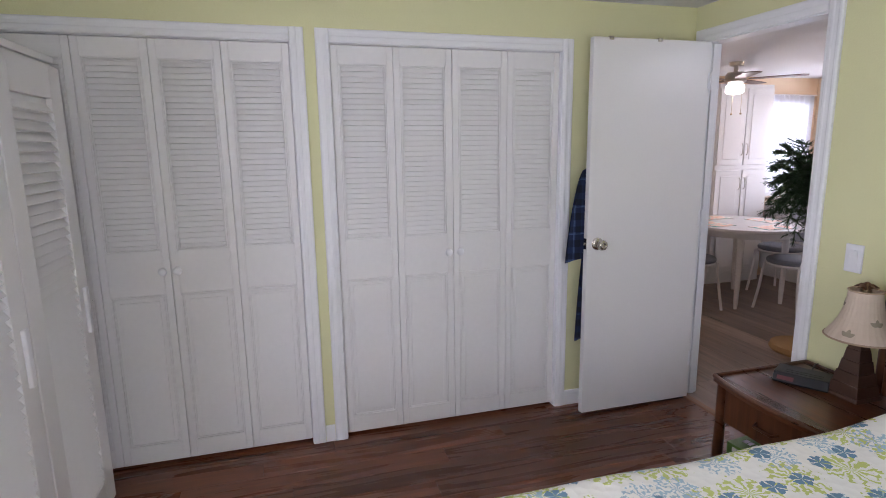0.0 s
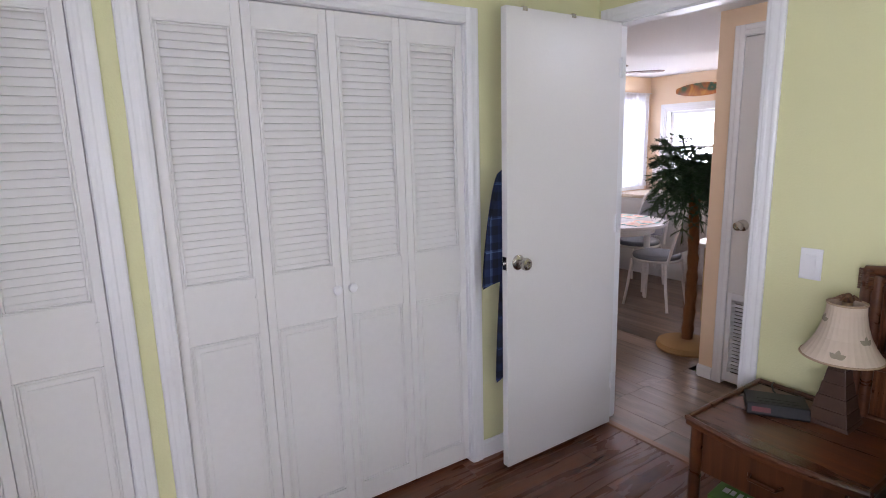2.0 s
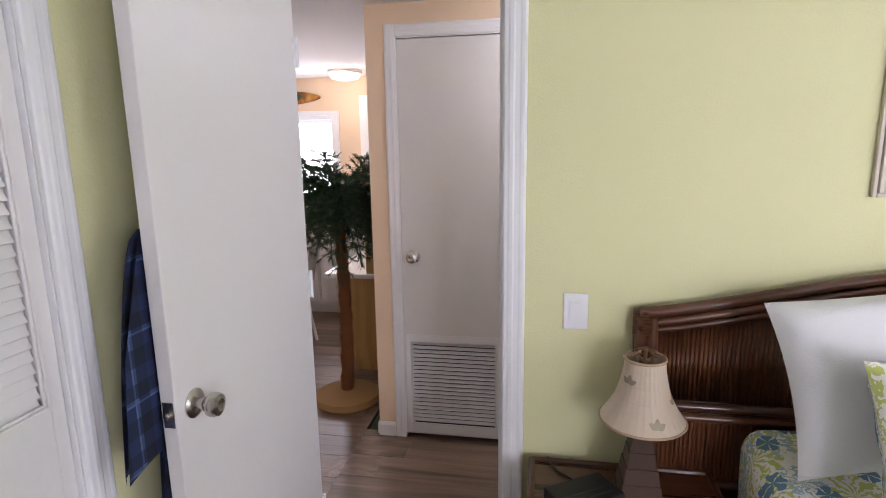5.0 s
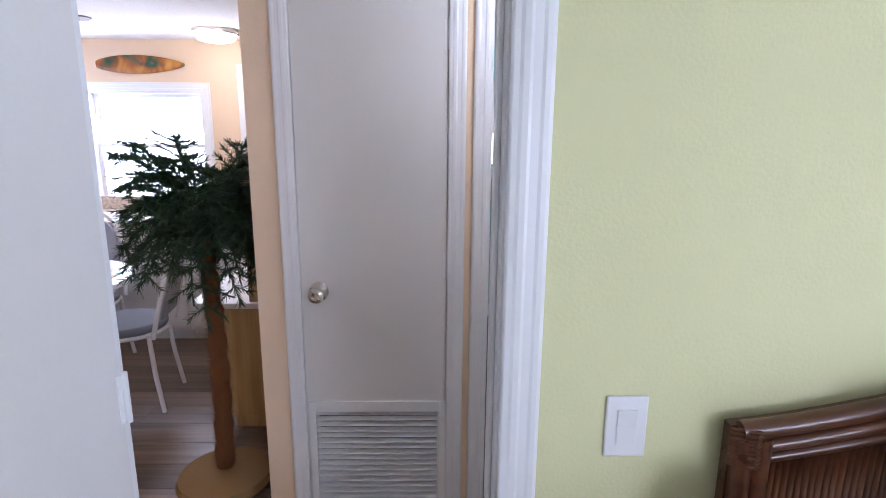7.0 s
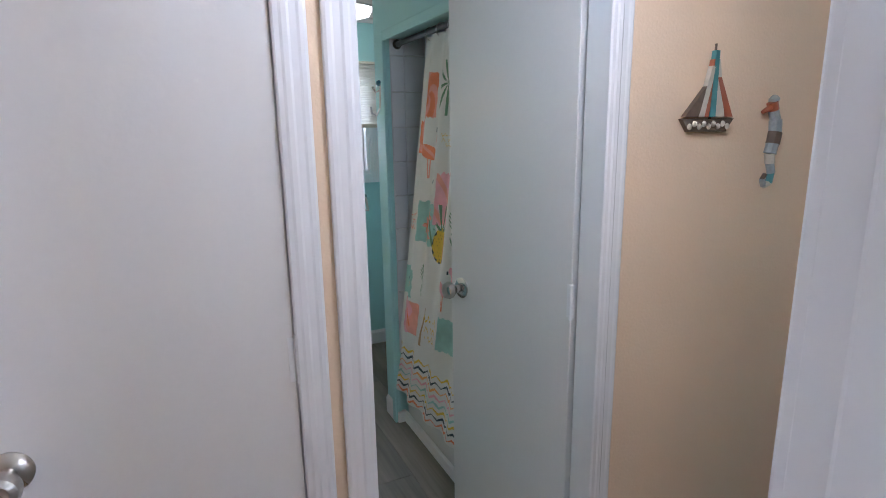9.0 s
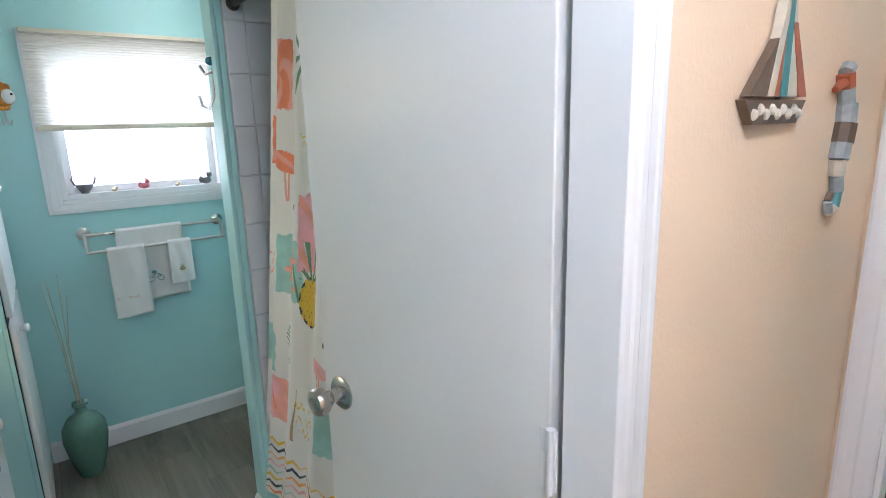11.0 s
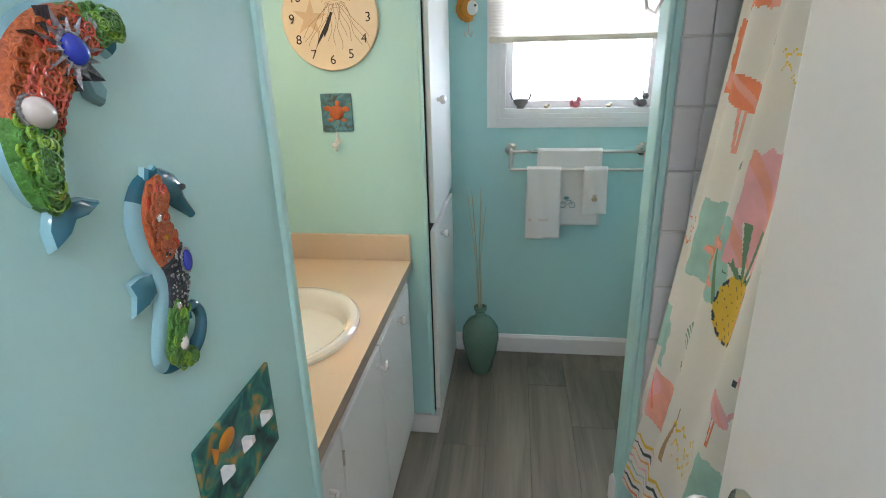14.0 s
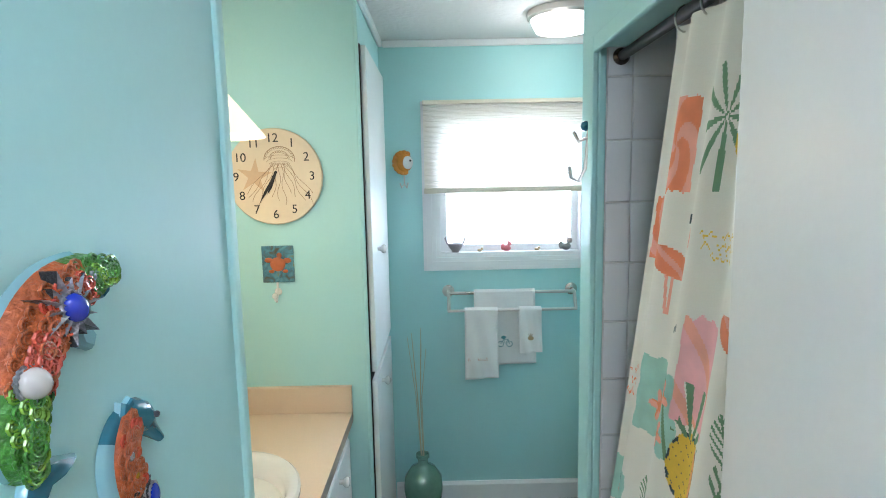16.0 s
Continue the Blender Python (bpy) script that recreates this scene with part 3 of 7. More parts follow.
# ---------------- bedroom: closets ----------------
def closet_panel(parent, y0, w, knob_side, x=0.0, rz=0.0):
    """One leaf of a bifold door: louvers above, a moulded panel below. Local y runs along the wall, x is its thickness."""
    zt, zb = 1.925, 0.0
    p = Build()
    st = 0.030
    p.box(-0.028, 0, zb, 0, st, zt).box(-0.028, w - st, zb, 0, w, zt)
    p.box(-0.028, st, 1.845, 0, w - st, zt).box(-0.028, st, 0.815, 0, w - st, 1.015).box(-0.028, st, zb, 0, w - st, 0.085)
    ob = part("panel", p, LOUVER, parent, "", 0.002)
    ob.location = (x, y0, 0.018)
    ob.rotation_euler = (0, 0, rz)
    # bead mouldings round both fields
    bead = Build()
    for z0, z1 in ((1.015, 1.845), (0.085, 0.815)):
        for q, d in ((0.0, 0.004), (0.008, 0.0015)):
            e = 0.007
            bead.box(-0.004, st + q, z0 + q, d, st + q + e, z1 - q).box(-0.004, w - st - q - e, z0 + q, d, w - st - q, z1 - q)
            bead.box(-0.004, st + q + e, z0 + q, d, w - st - q - e, z0 + q + e).box(-0.004, st + q + e, z1 - q - e, d, w - st - q - e, z1 - q)
    part("moulding", bead, LOUVER, ob, "", 0.002)
    part("field", Build().box(-0.02, st, 0.085, -0.008, w - st, 0.815).box(-0.009, st + 0.03, 0.115, -0.003, w - st - 0.03, 0.785), LOUVER, ob, "", 0.002)
    part("louver_backing", Build().box(-0.0275, st, 1.016, -0.0255, w - st, 1.844), LOUVER, ob)
    for i in range(33):
        piece("slat", louver_me, ob, pose(-0.0115, w / 2, 1.033 + i * 0.02475, 0, 63, 0) @ Matrix.Diagonal((1, (w - 2 * st - 0.030) / 0.16, 1, 1)))
    if knob_side:
        yk = w - 0.03 if knob_side > 0 else 0.03
        part("knob", Build().lathe([(0, 0), (0.009, 0), (0.009, 0.01), (0.016, 0.016), (0.019, 0.024), (0.016, 0.031), (0.008, 0.035), (0, 0.035)], 20, (0, yk, 0.925), "x"), TRIM, ob, "round white wooden knob", 0, True)
    else:
        part("screw_cap", Build().lathe([(0, 0), (0.006, 0), (0.005, 0.003), (0, 0.003)], 12, (0, 0.03 if y0 > -1.4 or y0 < -2.6 else w - 0.03, 0.95), "x"), LOUVER, ob, "small filled knob hole")
    return ob


lv = Build()
lv.box(-0.0160, -0.08, -0.0022, 0.0160, 0.08, 0.0022)
louver_me = lv.data("louver", [LOUVER])
for nm, y0, y1 in (("closet_door_north", -1.978, -0.812), ("closet_door_south", -3.308, -2.160)):
    d = thing("bifold_door", (-0.004, 0, 0), "closed white four-leaf louvered bifold closet door", "closet door", "bifold closet doors")
    w = (y1 - y0 - 0.006) / 4
    for k in range(4):
        closet_panel(d, y0 + k * (w + 0.002), w, (0, 1, -1, 0)[k])
    part("track", Build().box(-0.035, y0, 1.9465, -0.003, y1, 1.9555), BLACK, d, "dark metal door track")

# wall hook and hinge pins seen above the open door
for y in (-0.34, -0.62):
    solid("over_door_hook", Build().box(0.128, y - 0.012, 1.90, 0.1295, y + 0.012, 2.0015).box(0.128, y - 0.012, 2.0, 0.168, y + 0.012, 2.002).box(0.1655, y - 0.012, 1.985, 0.168, y + 0.012, 2.0), NICKEL, "thin metal hook bent over the top of the door", "hook")

# ---------------- bedroom: white louvered wardrobe by the closets ----------------
ward = thing("wardrobe", (0.80, -3.21, 0), "white wardrobe with louvered doors and long pulls", "wardrobe")
part("body", Build().box(-0.50, -0.22, 0, 0.50, 0.20, 0.05).box(-0.52, -0.22, 0.05, 0.52, 0.205, 1.79).box(-0.53, -0.225, 1.79, 0.53, 0.215, 1.815), DOORWHITE, ward, "", 0.003)
for s in (-1, 1):
    x0, x1 = (-0.515, -0.005) if s < 0 else (0.005, 0.515)
    dd = Build().box(x0, 0.208, 0.06, x0 + 0.10, 0.232, 1.775).box(x1 - 0.10, 0.208, 0.06, x1, 0.232, 1.775).box(x0 + 0.10, 0.208, 1.66, x1 - 0.10, 0.232, 1.775).box(x0 + 0.10, 0.208, 0.06, x1 - 0.10, 0.232, 0.18).box(x0 + 0.10, 0.208, 0.18, x1 - 0.10, 0.214, 1.66)
    do = part("door", dd, DOORWHITE, ward, "", 0.003)
    xm = (x0 + x1) / 2
    for i in range(44):
        piece("slat", louver_me, do, pose(xm, 0.222, 0.205 + i * 0.033, 0, 0, 90) @ pose(0, 0, 0, 0, 55, 0) @ Matrix.Diagonal((1, (x1 - x0 - 0.2) / 0.16, 1, 1)))
    xp = x0 + 0.05
    part("pull", Build().box(xp - 0.014, 0.232, 0.79, xp + 0.014, 0.246, 0.97), TRIM, do, "long white pull plate", 0.004)

# ---------------- bedroom: clothes behind the door ----------------
PLAID = bpy.data.materials.new("blue_plaid_flannel")
PLAID.use_nodes = True
pn, pl = PLAID.node_tree.nodes, PLAID.node_tree.links
ptc = pn.new("ShaderNodeTexCoord")
psep = pn.new("ShaderNodeSeparateXYZ")
pl.new(ptc.outputs["Object"], psep.inputs[0])
lines = []
for ax, freq, cut in (("Y", 88.0, 0.1), ("Z", 88.0, 0.1), ("Y", 44.0, 0.965), ("Z", 44.0, 0.965)):
    mm = pn.new("ShaderNodeMath")
    mm.operation = "MULTIPLY"
    mm.inputs[1].default_value = freq
    pl.new(psep.outputs[ax], mm.inputs[0])
    ss = pn.new("ShaderNodeMath")
    ss.operation = "SINE"
    pl.new(mm.outputs[0], ss.inputs[0])
    gt = pn.new("ShaderNodeMath")
    gt.operation = "GREATER_THAN"
    gt.inputs[1].default_value = cut
    pl.new(ss.outputs[0], gt.inputs[0])
    lines.append(gt)
pmixes = []
for k, weight in enumerate((0.30, 0.30, 0.45, 0.45)):
    ma = pn.new("ShaderNodeMath")
    ma.operation = "MULTIPLY_ADD"
    pl.new(lines[k].outputs[0], ma.inputs[0])
    ma.inputs[1].default_value = weight
    if pmixes:
        pl.new(pmixes[-1].outputs[0], ma.inputs[2])
    else:
        ma.inputs[2].default_value = 0.0
    pmixes.append(ma)
pr = pn.new("ShaderNodeValToRGB")
pr.color_ramp.elements[0].color = (0.004, 0.006, 0.018, 1)
pr.color_ramp.elements[1].color = (0.07, 0.12, 0.24, 1)
pe = pr.color_ramp.elements.new(0.6)
pe.color = (0.012, 0.024, 0.075, 1)
pl.new(pmixes[-1].outputs[0], pr.inputs[0])
pl.new(pr.outputs[0], pn["Principled BSDF"].inputs["Base Color"])
pn["Principled BSDF"].inputs["Roughness"].default_value = 0.95


def hung(u, v, side, ytop, ybot, ztop, zbot, xin, depth):
    """Hanging garment: u round the front, v downwards."""
    e = v ** 0.45
    y = (1 - e) * (ytop[0] + (ytop[1] - ytop[0]) * u) + e * (ybot[0] + (ybot[1] - ybot[0]) * u)
    fold = 0.012 * math.sin(u * 22 + v * 3) * v + 0.006 * math.sin(u * 51 + 2)
    z = ztop + (zbot - ztop) * v + 0.02 * math.sin(u * 9) * v
    return (xin + side * (depth * math.sin(math.pi * min(max(u, 0), 1)) ** 0.5 * (0.35 + 0.65 * v) + fold * 0.6 + 0.004), y, z)


def garment(name, label, material, ytop, ybot, ztop, zbot, xin, depth):
    b = Build().grid(lambda u, v: hung(u, v, -1, ytop, ybot, ztop, zbot, xin, depth), 40, 30)
    b.grid(lambda u, v: hung(u, v, 0, ytop, ybot, ztop, zbot, xin - 0.002, depth), 40, 2)
    return solid(name, b, material, label, "clothing", 0, True)


garment("plaid_shirt", "dark blue plaid flannel shirt hanging behind the door", PLAID, (-0.705, -0.30), (-0.815, -0.22), 1.36, 0.86, 0.122, 0.080)
garment("dark_trousers", "dark plaid trousers hanging behind the door", PLAID, (-0.66, -0.40), (-0.748, -0.38), 1.20, 0.42, 0.126, 0.05)
solid("garment_hook", Build().tube([(0.130, -0.46, 1.46), (0.100, -0.46, 1.46), (0.085, -0.46, 1.44), (0.09, -0.46, 1.47)], 0.005, 8).lathe([(0, 0), (0.016, 0), (0.016, -0.004), (0, -0.004)], 14, (0.13, -0.46, 1.46), "x"), NICKEL, "metal garment hook on the back of the door", "hook")

# ---------------- bedroom: switch and picture ----------------
def rocker(name, x, y, z, label):
    s = thing(name, (x, y, z), label, "light switch")
    part("plate", Build().box(-0.037, -0.006, -0.058, 0.037, 0, 0.058), SWITCH, s, "", 0.003)
    part("rocker", Build().prism([(-0.0063, -0.034), (-0.0063, 0.034), (-0.011, 0.034), (-0.008, 0.0), (-0.0075, -0.034)], "x", -0.017, 0.017), SWITCH, s, "", 0.001)
    return s


rocker("light_switch", 1.024, 0.0, 1.006, "white rocker light switch beside the doorway")

pic = thing("framed_picture", (2.12, -0.001, 1.36), "framed seaside picture in a pale beaded frame", "picture")
fb = Build()
for k, (w, d) in enumerate(((0.0, 0.014), (0.012, 0.022), (0.026, 0.016))):
    fb.box(-0.33 + w, -d, w, -0.33 + w + 0.011, 0, 0.46 - w).box(0.33 - w - 0.011, -d, w, 0.33 - w, 0, 0.46 - w)
    fb.box(-0.33 + w + 0.011, -d, w, 0.33 - w - 0.011, 0, w + 0.011).box(-0.33 + w + 0.011, -d, 0.46 - w - 0.011, 0.33 - w - 0.011, 0, 0.46 - w)
part("frame", fb, mat("pale_frame", (0.62, 0.56, 0.46), 0.5), pic, "", 0.002)
part("mat_board", Build().box(-0.293, -0.006, 0.037, 0.293, -0.001, 0.423), mat("mat_board", (0.8, 0.8, 0.76), 0.8), pic)
part("print", Build().box(-0.21, -0.0075, 0.11, 0.21, -0.0062, 0.35), blotch("sea_print", [(0.3, (0.1, 0.3, 0.4)), (0.5, (0.5, 0.65, 0.65)), (0.7, (0.7, 0.6, 0.4))], 9), pic)

# ---------------- bedroom: bed ----------------
COVER = bpy.data.materials.new("sea_life_quilt")
COVER.use_nodes = True
cn, cl = COVER.node_tree.nodes, COVER.node_tree.links
ctc = cn.new("ShaderNodeTexCoord")
cb = cn["Principled BSDF"]
cb.inputs["Roughness"].default_value = 0.9
base = None
prev = (0.80, 0.79, 0.72)


def print_layer(prev_out, colour, cell, radius, arms, wiggle, cut, shift):
    """Scattered branching motifs: arms in polar coordinates round the centres of random cells."""
    def op(kind, a, b=None, c=None):
        m = cn.new("ShaderNodeMath")
        m.operation = kind
        for k, q in enumerate((a, b, c)):
            if q is None:
                continue
            if isinstance(q, (int, float)):
                m.inputs[k].default_value = q
            else:
                cl.new(q, m.inputs[k])
        return m.outputs[0]

    mp = cn.new("ShaderNodeMapping")
    mp.inputs["Location"].default_value = shift
    cl.new(ctc.outputs["Object"], mp.inputs[0])
    vo = cn.new("ShaderNodeTexVoronoi")
    vo.voronoi_dimensions = "2D"
    vo.inputs["Scale"].default_value = cell
    vo.inputs["Randomness"].default_value = 0.75
    cl.new(mp.outputs[0], vo.inputs[0])
    sub = cn.new("ShaderNodeVectorMath")
    sub.operation = "SUBTRACT"
    cl.new(mp.outputs[0], sub.inputs[0])
    cl.new(vo.outputs["Position"], sub.inputs[1])
    sep = cn.new("ShaderNodeSeparateXYZ")
    cl.new(sub.outputs[0], sep.inputs[0])
    nz = cn.new("ShaderNodeTexNoise")
    nz.inputs["Scale"].default_value = 55
    nz.inputs["Detail"].default_value = 2
    cl.new(mp.outputs[0], nz.inputs[0])
    ang = op("ARCTAN2", sep.outputs[1], sep.outputs[0])
    r2 = op("SQRT", op("ADD", op("MULTIPLY", sep.outputs[0], sep.outputs[0]), op("MULTIPLY", sep.outputs[1], sep.outputs[1])))
    bend = op("MULTIPLY_ADD", nz.outputs[0], wiggle, op("MULTIPLY", ang, float(arms)))
    spoke = op("GREATER_THAN", op("ABSOLUTE", op("SINE", bend)), cut)
    edge = op("MULTIPLY_ADD", nz.outputs[0], radius * 0.9, radius * 0.5)
    both = op("MULTIPLY", spoke, op("LESS_THAN", r2, edge))
    mx = cn.new("ShaderNodeMix")
    mx.data_type = "RGBA"
    cl.new(both, mx.inputs[0])
    if isinstance(prev_out, tuple):
        mx.inputs[6].default_value = (*prev_out, 1)
    else:
        cl.new(prev_out, mx.inputs[6])
    mx.inputs[7].default_value = (*colour, 1)
    return mx.outputs[2]


o1 = print_layer(prev, (0.50, 0.56, 0.16), 6.2, 0.075, 6, 7.0, 0.72, (0, 0, 0))
o2 = print_layer(o1, (0.36, 0.50, 0.56), 5.8, 0.060, 4, 9.0, 0.76, (3.3, 1.7, 0.4))
o3 = print_layer(o2, (0.13, 0.24, 0.33), 7.6, 0.030, 2.5, 2.0, 0.30, (7.1, 4.2, 0.9))
cl.new(o3, cb.inputs["Base Color"])
cq = cn.new("ShaderNodeTexVoronoi")
cq.inputs["Scale"].default_value = 34
cl.new(ctc.outputs["Object"], cq.inputs[0])
cbp = cn.new("ShaderNodeBump")
cbp.inputs["Strength"].default_value = 0.35
cbp.inputs["Distance"].default_value = 0.006
cl.new(cq.outputs["Distance"], cbp.inputs["Height"])
cl.new(cbp.outputs[0], cb.inputs["Normal"])
SHEET = mat("white_cotton", (0.70, 0.70, 0.70), 0.95, bump=0.3, grain=200, var=0.04, bigvar=0.08)
BLUECLOTH = mat("blue_bed_skirt", (0.14, 0.20, 0.28), 0.9, bump=0.2, grain=200, var=0.1)

BX0, BX1, BY0, BY1, BZ = 1.49, 3.02, -1.99, -0.10, 0.615
bed = thing("bed", ((BX0 + BX1) / 2, (BY0 + BY1) / 2, 0), "made bed with a sea-life print quilt and dark headboard", "bed")
ox, oy = (BX0 + BX1) / 2, (BY0 + BY1) / 2
part("bed_skirt", Build().box(BX0 - ox + 0.02, BY0 - oy + 0.02, 0.03, BX1 - ox - 0.02, BY1 - oy, 0.28), BLUECLOTH, bed, "", 0.01)
part("mattress", Build().box(BX0 - ox + 0.012, BY0 - oy + 0.012, 0.28, BX1 - ox - 0.012, BY1 - oy - 0.002, 0.57), SHEET, bed, "", 0.04)


def quilt_surface(u, v):
    """Top of the quilt, draped over three sides with soft waves."""
    hx, hy, r, drop = (BX1 - BX0) / 2, (BY1 - BY0) / 2, 0.055, 0.34
    half = hx + drop
    a = (u - 0.5) * 2 * half
    s, d = (1 if a > 0 else -1), abs(a)
    z = 0.0
    if d > hx - r:
        t = (d - (hx - r)) / r
        if t < math.pi / 2:
            x, z = hx - r + r * math.sin(t), -r + r * math.cos(t)
        else:
            x, z = hx, -r - (d - (hx - r) - r * math.pi / 2)
    else:
        x = d
    total = 2 * hy + drop
    b = v * total
    y = hy - b
    zz = 0.0
    if b > 2 * hy - r:
        t = (b - (2 * hy - r)) / r
        if t < math.pi / 2:
            y, zz = -(hy - r) - r * math.sin(t), -r + r * math.cos(t)
        else:
            y, zz = -hy, -r - (b - (2 * hy - r) - r * math.pi / 2)
    wave = 0.010 * math.sin(b * 17 + s) * min(1, max(0, -z / 0.2)) + 0.010 * math.sin(a * 15) * min(1, max(0, -zz / 0.2))
    soft = 0.004 * math.sin(a * 9 + b * 5) + 0.003 * math.sin(b * 13 - a * 4)
    puff = 0.085 * max(0.0, 1 - b / 0.55) ** 1.5 * max(0.0, 1 + z / 0.3)
    return (s * (x + wave), y - (0.02 * wave), max(z + zz, -0.36) + soft + puff)


qb = Build().grid(quilt_surface, 110, 100)
qb.turn(Matrix.Translation((0, 0, BZ + 0.005)))
q = part("quilt", qb, COVER, bed, "white quilt printed with teal and lime corals", 0, True)
sol = q.modifiers.new("thick", "SOLIDIFY")
sol.thickness = 0.012

# headboard: arched rattan frame with reeded panel
HB0, HB1 = 1.193 - ox, 3.305 - ox


def hb_top(x):
    t = (x - HB0) / (HB1 - HB0)
    return 1.035 + 0.16 * math.sin(math.pi * t) ** 1.3


hy = -0.012 - oy
hb = Build()
N = 40
for k in range(N):
    x0, x1 = HB0 + (HB1 - HB0) * k / N, HB0 + (HB1 - HB0) * (k + 1) / N
    hb.add([(x0, hy - 0.022, 0.30), (x1, hy - 0.022, 0.30), (x1, hy - 0.022, hb_top(x1) - 0.01), (x0, hy - 0.022, hb_top(x0) - 0.01), (x0, hy, 0.30), (x1, hy, 0.30), (x1, hy, hb_top(x1) - 0.01), (x0, hy, hb_top(x0) - 0.01)],
           [(0, 1, 2, 3), (5, 4, 7, 6), (3, 2, 6, 7), (0, 4, 5, 1)] + ([(0, 3, 7, 4)] if k == 0 else []) + ([(1, 5, 6, 2)] if k == N - 1 else []))
head = part("headboard", hb, DARKWOOD, bed, "dark brown rattan headboard", weld=True)
for off, rr in ((0.0, 0.017), (-0.032, 0.013), (-0.056, 0.010)):
    part("top_rail", Build().tube([(HB0 + 0.012 + (HB1 - HB0 - 0.024) * k / N, hy - 0.030, hb_top(HB0 + (HB1 - HB0) * k / N) - 0.014 + off) for k in range(N + 1)], rr, 12), DARKWOOD, head, "", 0, True)
for x in (HB0 + 0.02, HB0 + 0.05, HB1 - 0.05, HB1 - 0.02):
    part("post", Build().tube([(x, hy - 0.030, 0.0), (x, hy - 0.030, hb_top(x) - 0.03)], 0.018, 12), DARKWOOD, head, "", 0, True)
for z in (0.735, 0.70, 0.48):
    part("cross_rail", Build().tube([(HB0 + 0.06, hy - 0.030, z), (HB1 - 0.06, hy - 0.030, z)], 0.014, 12), DARKWOOD, head, "", 0, True)
for x in (HB0 + 0.03, HB1 - 0.03):
    for i in range(9):
        wr = Build().tube([(x - 0.035, hy - 0.030, 0.96 + i * 0.008), (x, hy - 0.050, 0.962 + i * 0.008), (x + 0.035, hy - 0.030, 0.96 + i * 0.008)], 0.004, 6)
        part("binding", wr, DARKWOOD, head, "rattan binding at the corner", 0, True)
rd = Build().tube([(0, 0, 0), (0, 0, 1)], 0.0062, 7)
reed_me = rd.data("reed", [REED], True)
nr = int((HB1 - HB0 - 0.16) / 0.0125)
low = Build()
for k in range(nr):
    x = HB0 + 0.08 + 0.0125 * k
    if x < HB0 + 1.0:
        piece("reed", reed_me, head, pose(x, hy - 0.022, 0.752) @ Matrix.Diagonal((1, 1, hb_top(x) - 0.078 - 0.752, 1)))
    else:
        low.tube([(x, hy - 0.022, 0.752), (x, hy - 0.022, hb_top(x) - 0.078)], 0.0062, 6)
    low.tube([(x, hy - 0.022, 0.495), (x, hy - 0.022, 0.69)], 0.0062, 6)
tagged(part("reed_panel", low, REED, head, "", 0, True), kind="stuff")


def pillow(name, c, w, h, t, rx, rz, material, label, ry=0):
    """A plump pillow with pinched corners, standing up; built flat in x and z, thick along y."""
    b = Build()

    def surf(u, v, s):
        a, e = u * 2 - 1, v * 2 - 1
        edge = (max(0, 1 - abs(a) ** 2.6) * max(0, 1 - abs(e) ** 2.6)) ** 0.42
        pin = 1 - 0.07 * (1 - abs(a) ** 2) * abs(e) ** 3
        pin2 = 1 - 0.07 * (1 - abs(e) ** 2) * abs(a) ** 3
        crease = 0.006 * math.sin(a * 8 + e * 3) * edge + 0.004 * math.sin(a * 3 - e * 11)
        return (a * w / 2 * pin2, s * (t / 2 * edge + crease * (edge > 0)), e * h / 2 * pin)

    b.grid(lambda u, v: surf(u, v, -1), 30, 30).grid(lambda u, v: surf(u, v, 1), 30, 30)
    ob = part(name, b, material, None, "", 0, True)
    ob.matrix_world = pose(c[0], c[1], c[2], rx, ry, rz)
    return tagged(ob, label, "pillow", "pillows on the bed")


pillow("pillow", (1.845, -0.255, 0.955), 0.68, 0.44, 0.17, -16, 2, SHEET, "plump white cotton pillow leaning on the headboard", ry=-9)
pillow("pillow", (2.60, -0.255, 0.925), 0.68, 0.42, 0.17, -14, -2, SHEET, "plump white cotton pillow leaning on the headboard")
pillow("throw_pillow", (1.84, -0.46, 0.87), 0.46, 0.38, 0.14, -22, 6, COVER, "small sea-life print throw pillow before the white ones")

# ---------------- bedroom: nightstand, lamp, clock radio, books ----------------
NX0, NX1, NY0, NY1, NZ = 0.895, 1.435, -0.565, -0.035, 0.52
ns = thing("nightstand", ((NX0 + NX1) / 2, (NY0 + NY1) / 2, 0), "dark brown rattan nightstand with a drawer and open shelf", "nightstand")
hw, hd = (NX1 - NX0) / 2, (NY1 - NY0) / 2
top = [(-hw, hd), (-hw, -hd + 0.03)] + [(-hw + 2 * hw * k / 14, -hd + 0.03 - 0.035 * math.sin(math.pi * k / 14)) for k in range(1, 14)] + [(hw, -hd + 0.03), (hw, hd)]
part("tabletop", Build().prism(top, "z", NZ - 0.028, NZ - 0.006), DARKWOOD, ns, "", 0.004)
gal = Build()
pts = [Vector((p[0] * 0.985, p[1] * 0.985, NZ - 0.004)) for p in top]
gal.tube([pts[-1], pts[0]], 0.010, 8).tube([pts[0], pts[1]], 0.010, 8).tube(pts[1:-1], 0.010, 8).tube([pts[-2], pts[-1]], 0.010, 8)
part("top_edge", gal, DARKWOOD, ns, "rounded rattan edge", 0, True)
for sx in (-1, 1):
    for sy in (-1, 1):
        part("leg", Build().tube([(sx * (hw - 0.035), sy * (hd - 0.05), 0.0), (sx * (hw - 0.035), sy * (hd - 0.05), NZ - 0.028)], 0.021, 12), DARKWOOD, ns, "", 0, True)
part("drawer_box", Build().box(-hw + 0.045, -hd + 0.06, 0.325, hw - 0.045, hd - 0.03, NZ - 0.03), DARKWOOD, ns, "", 0.003)
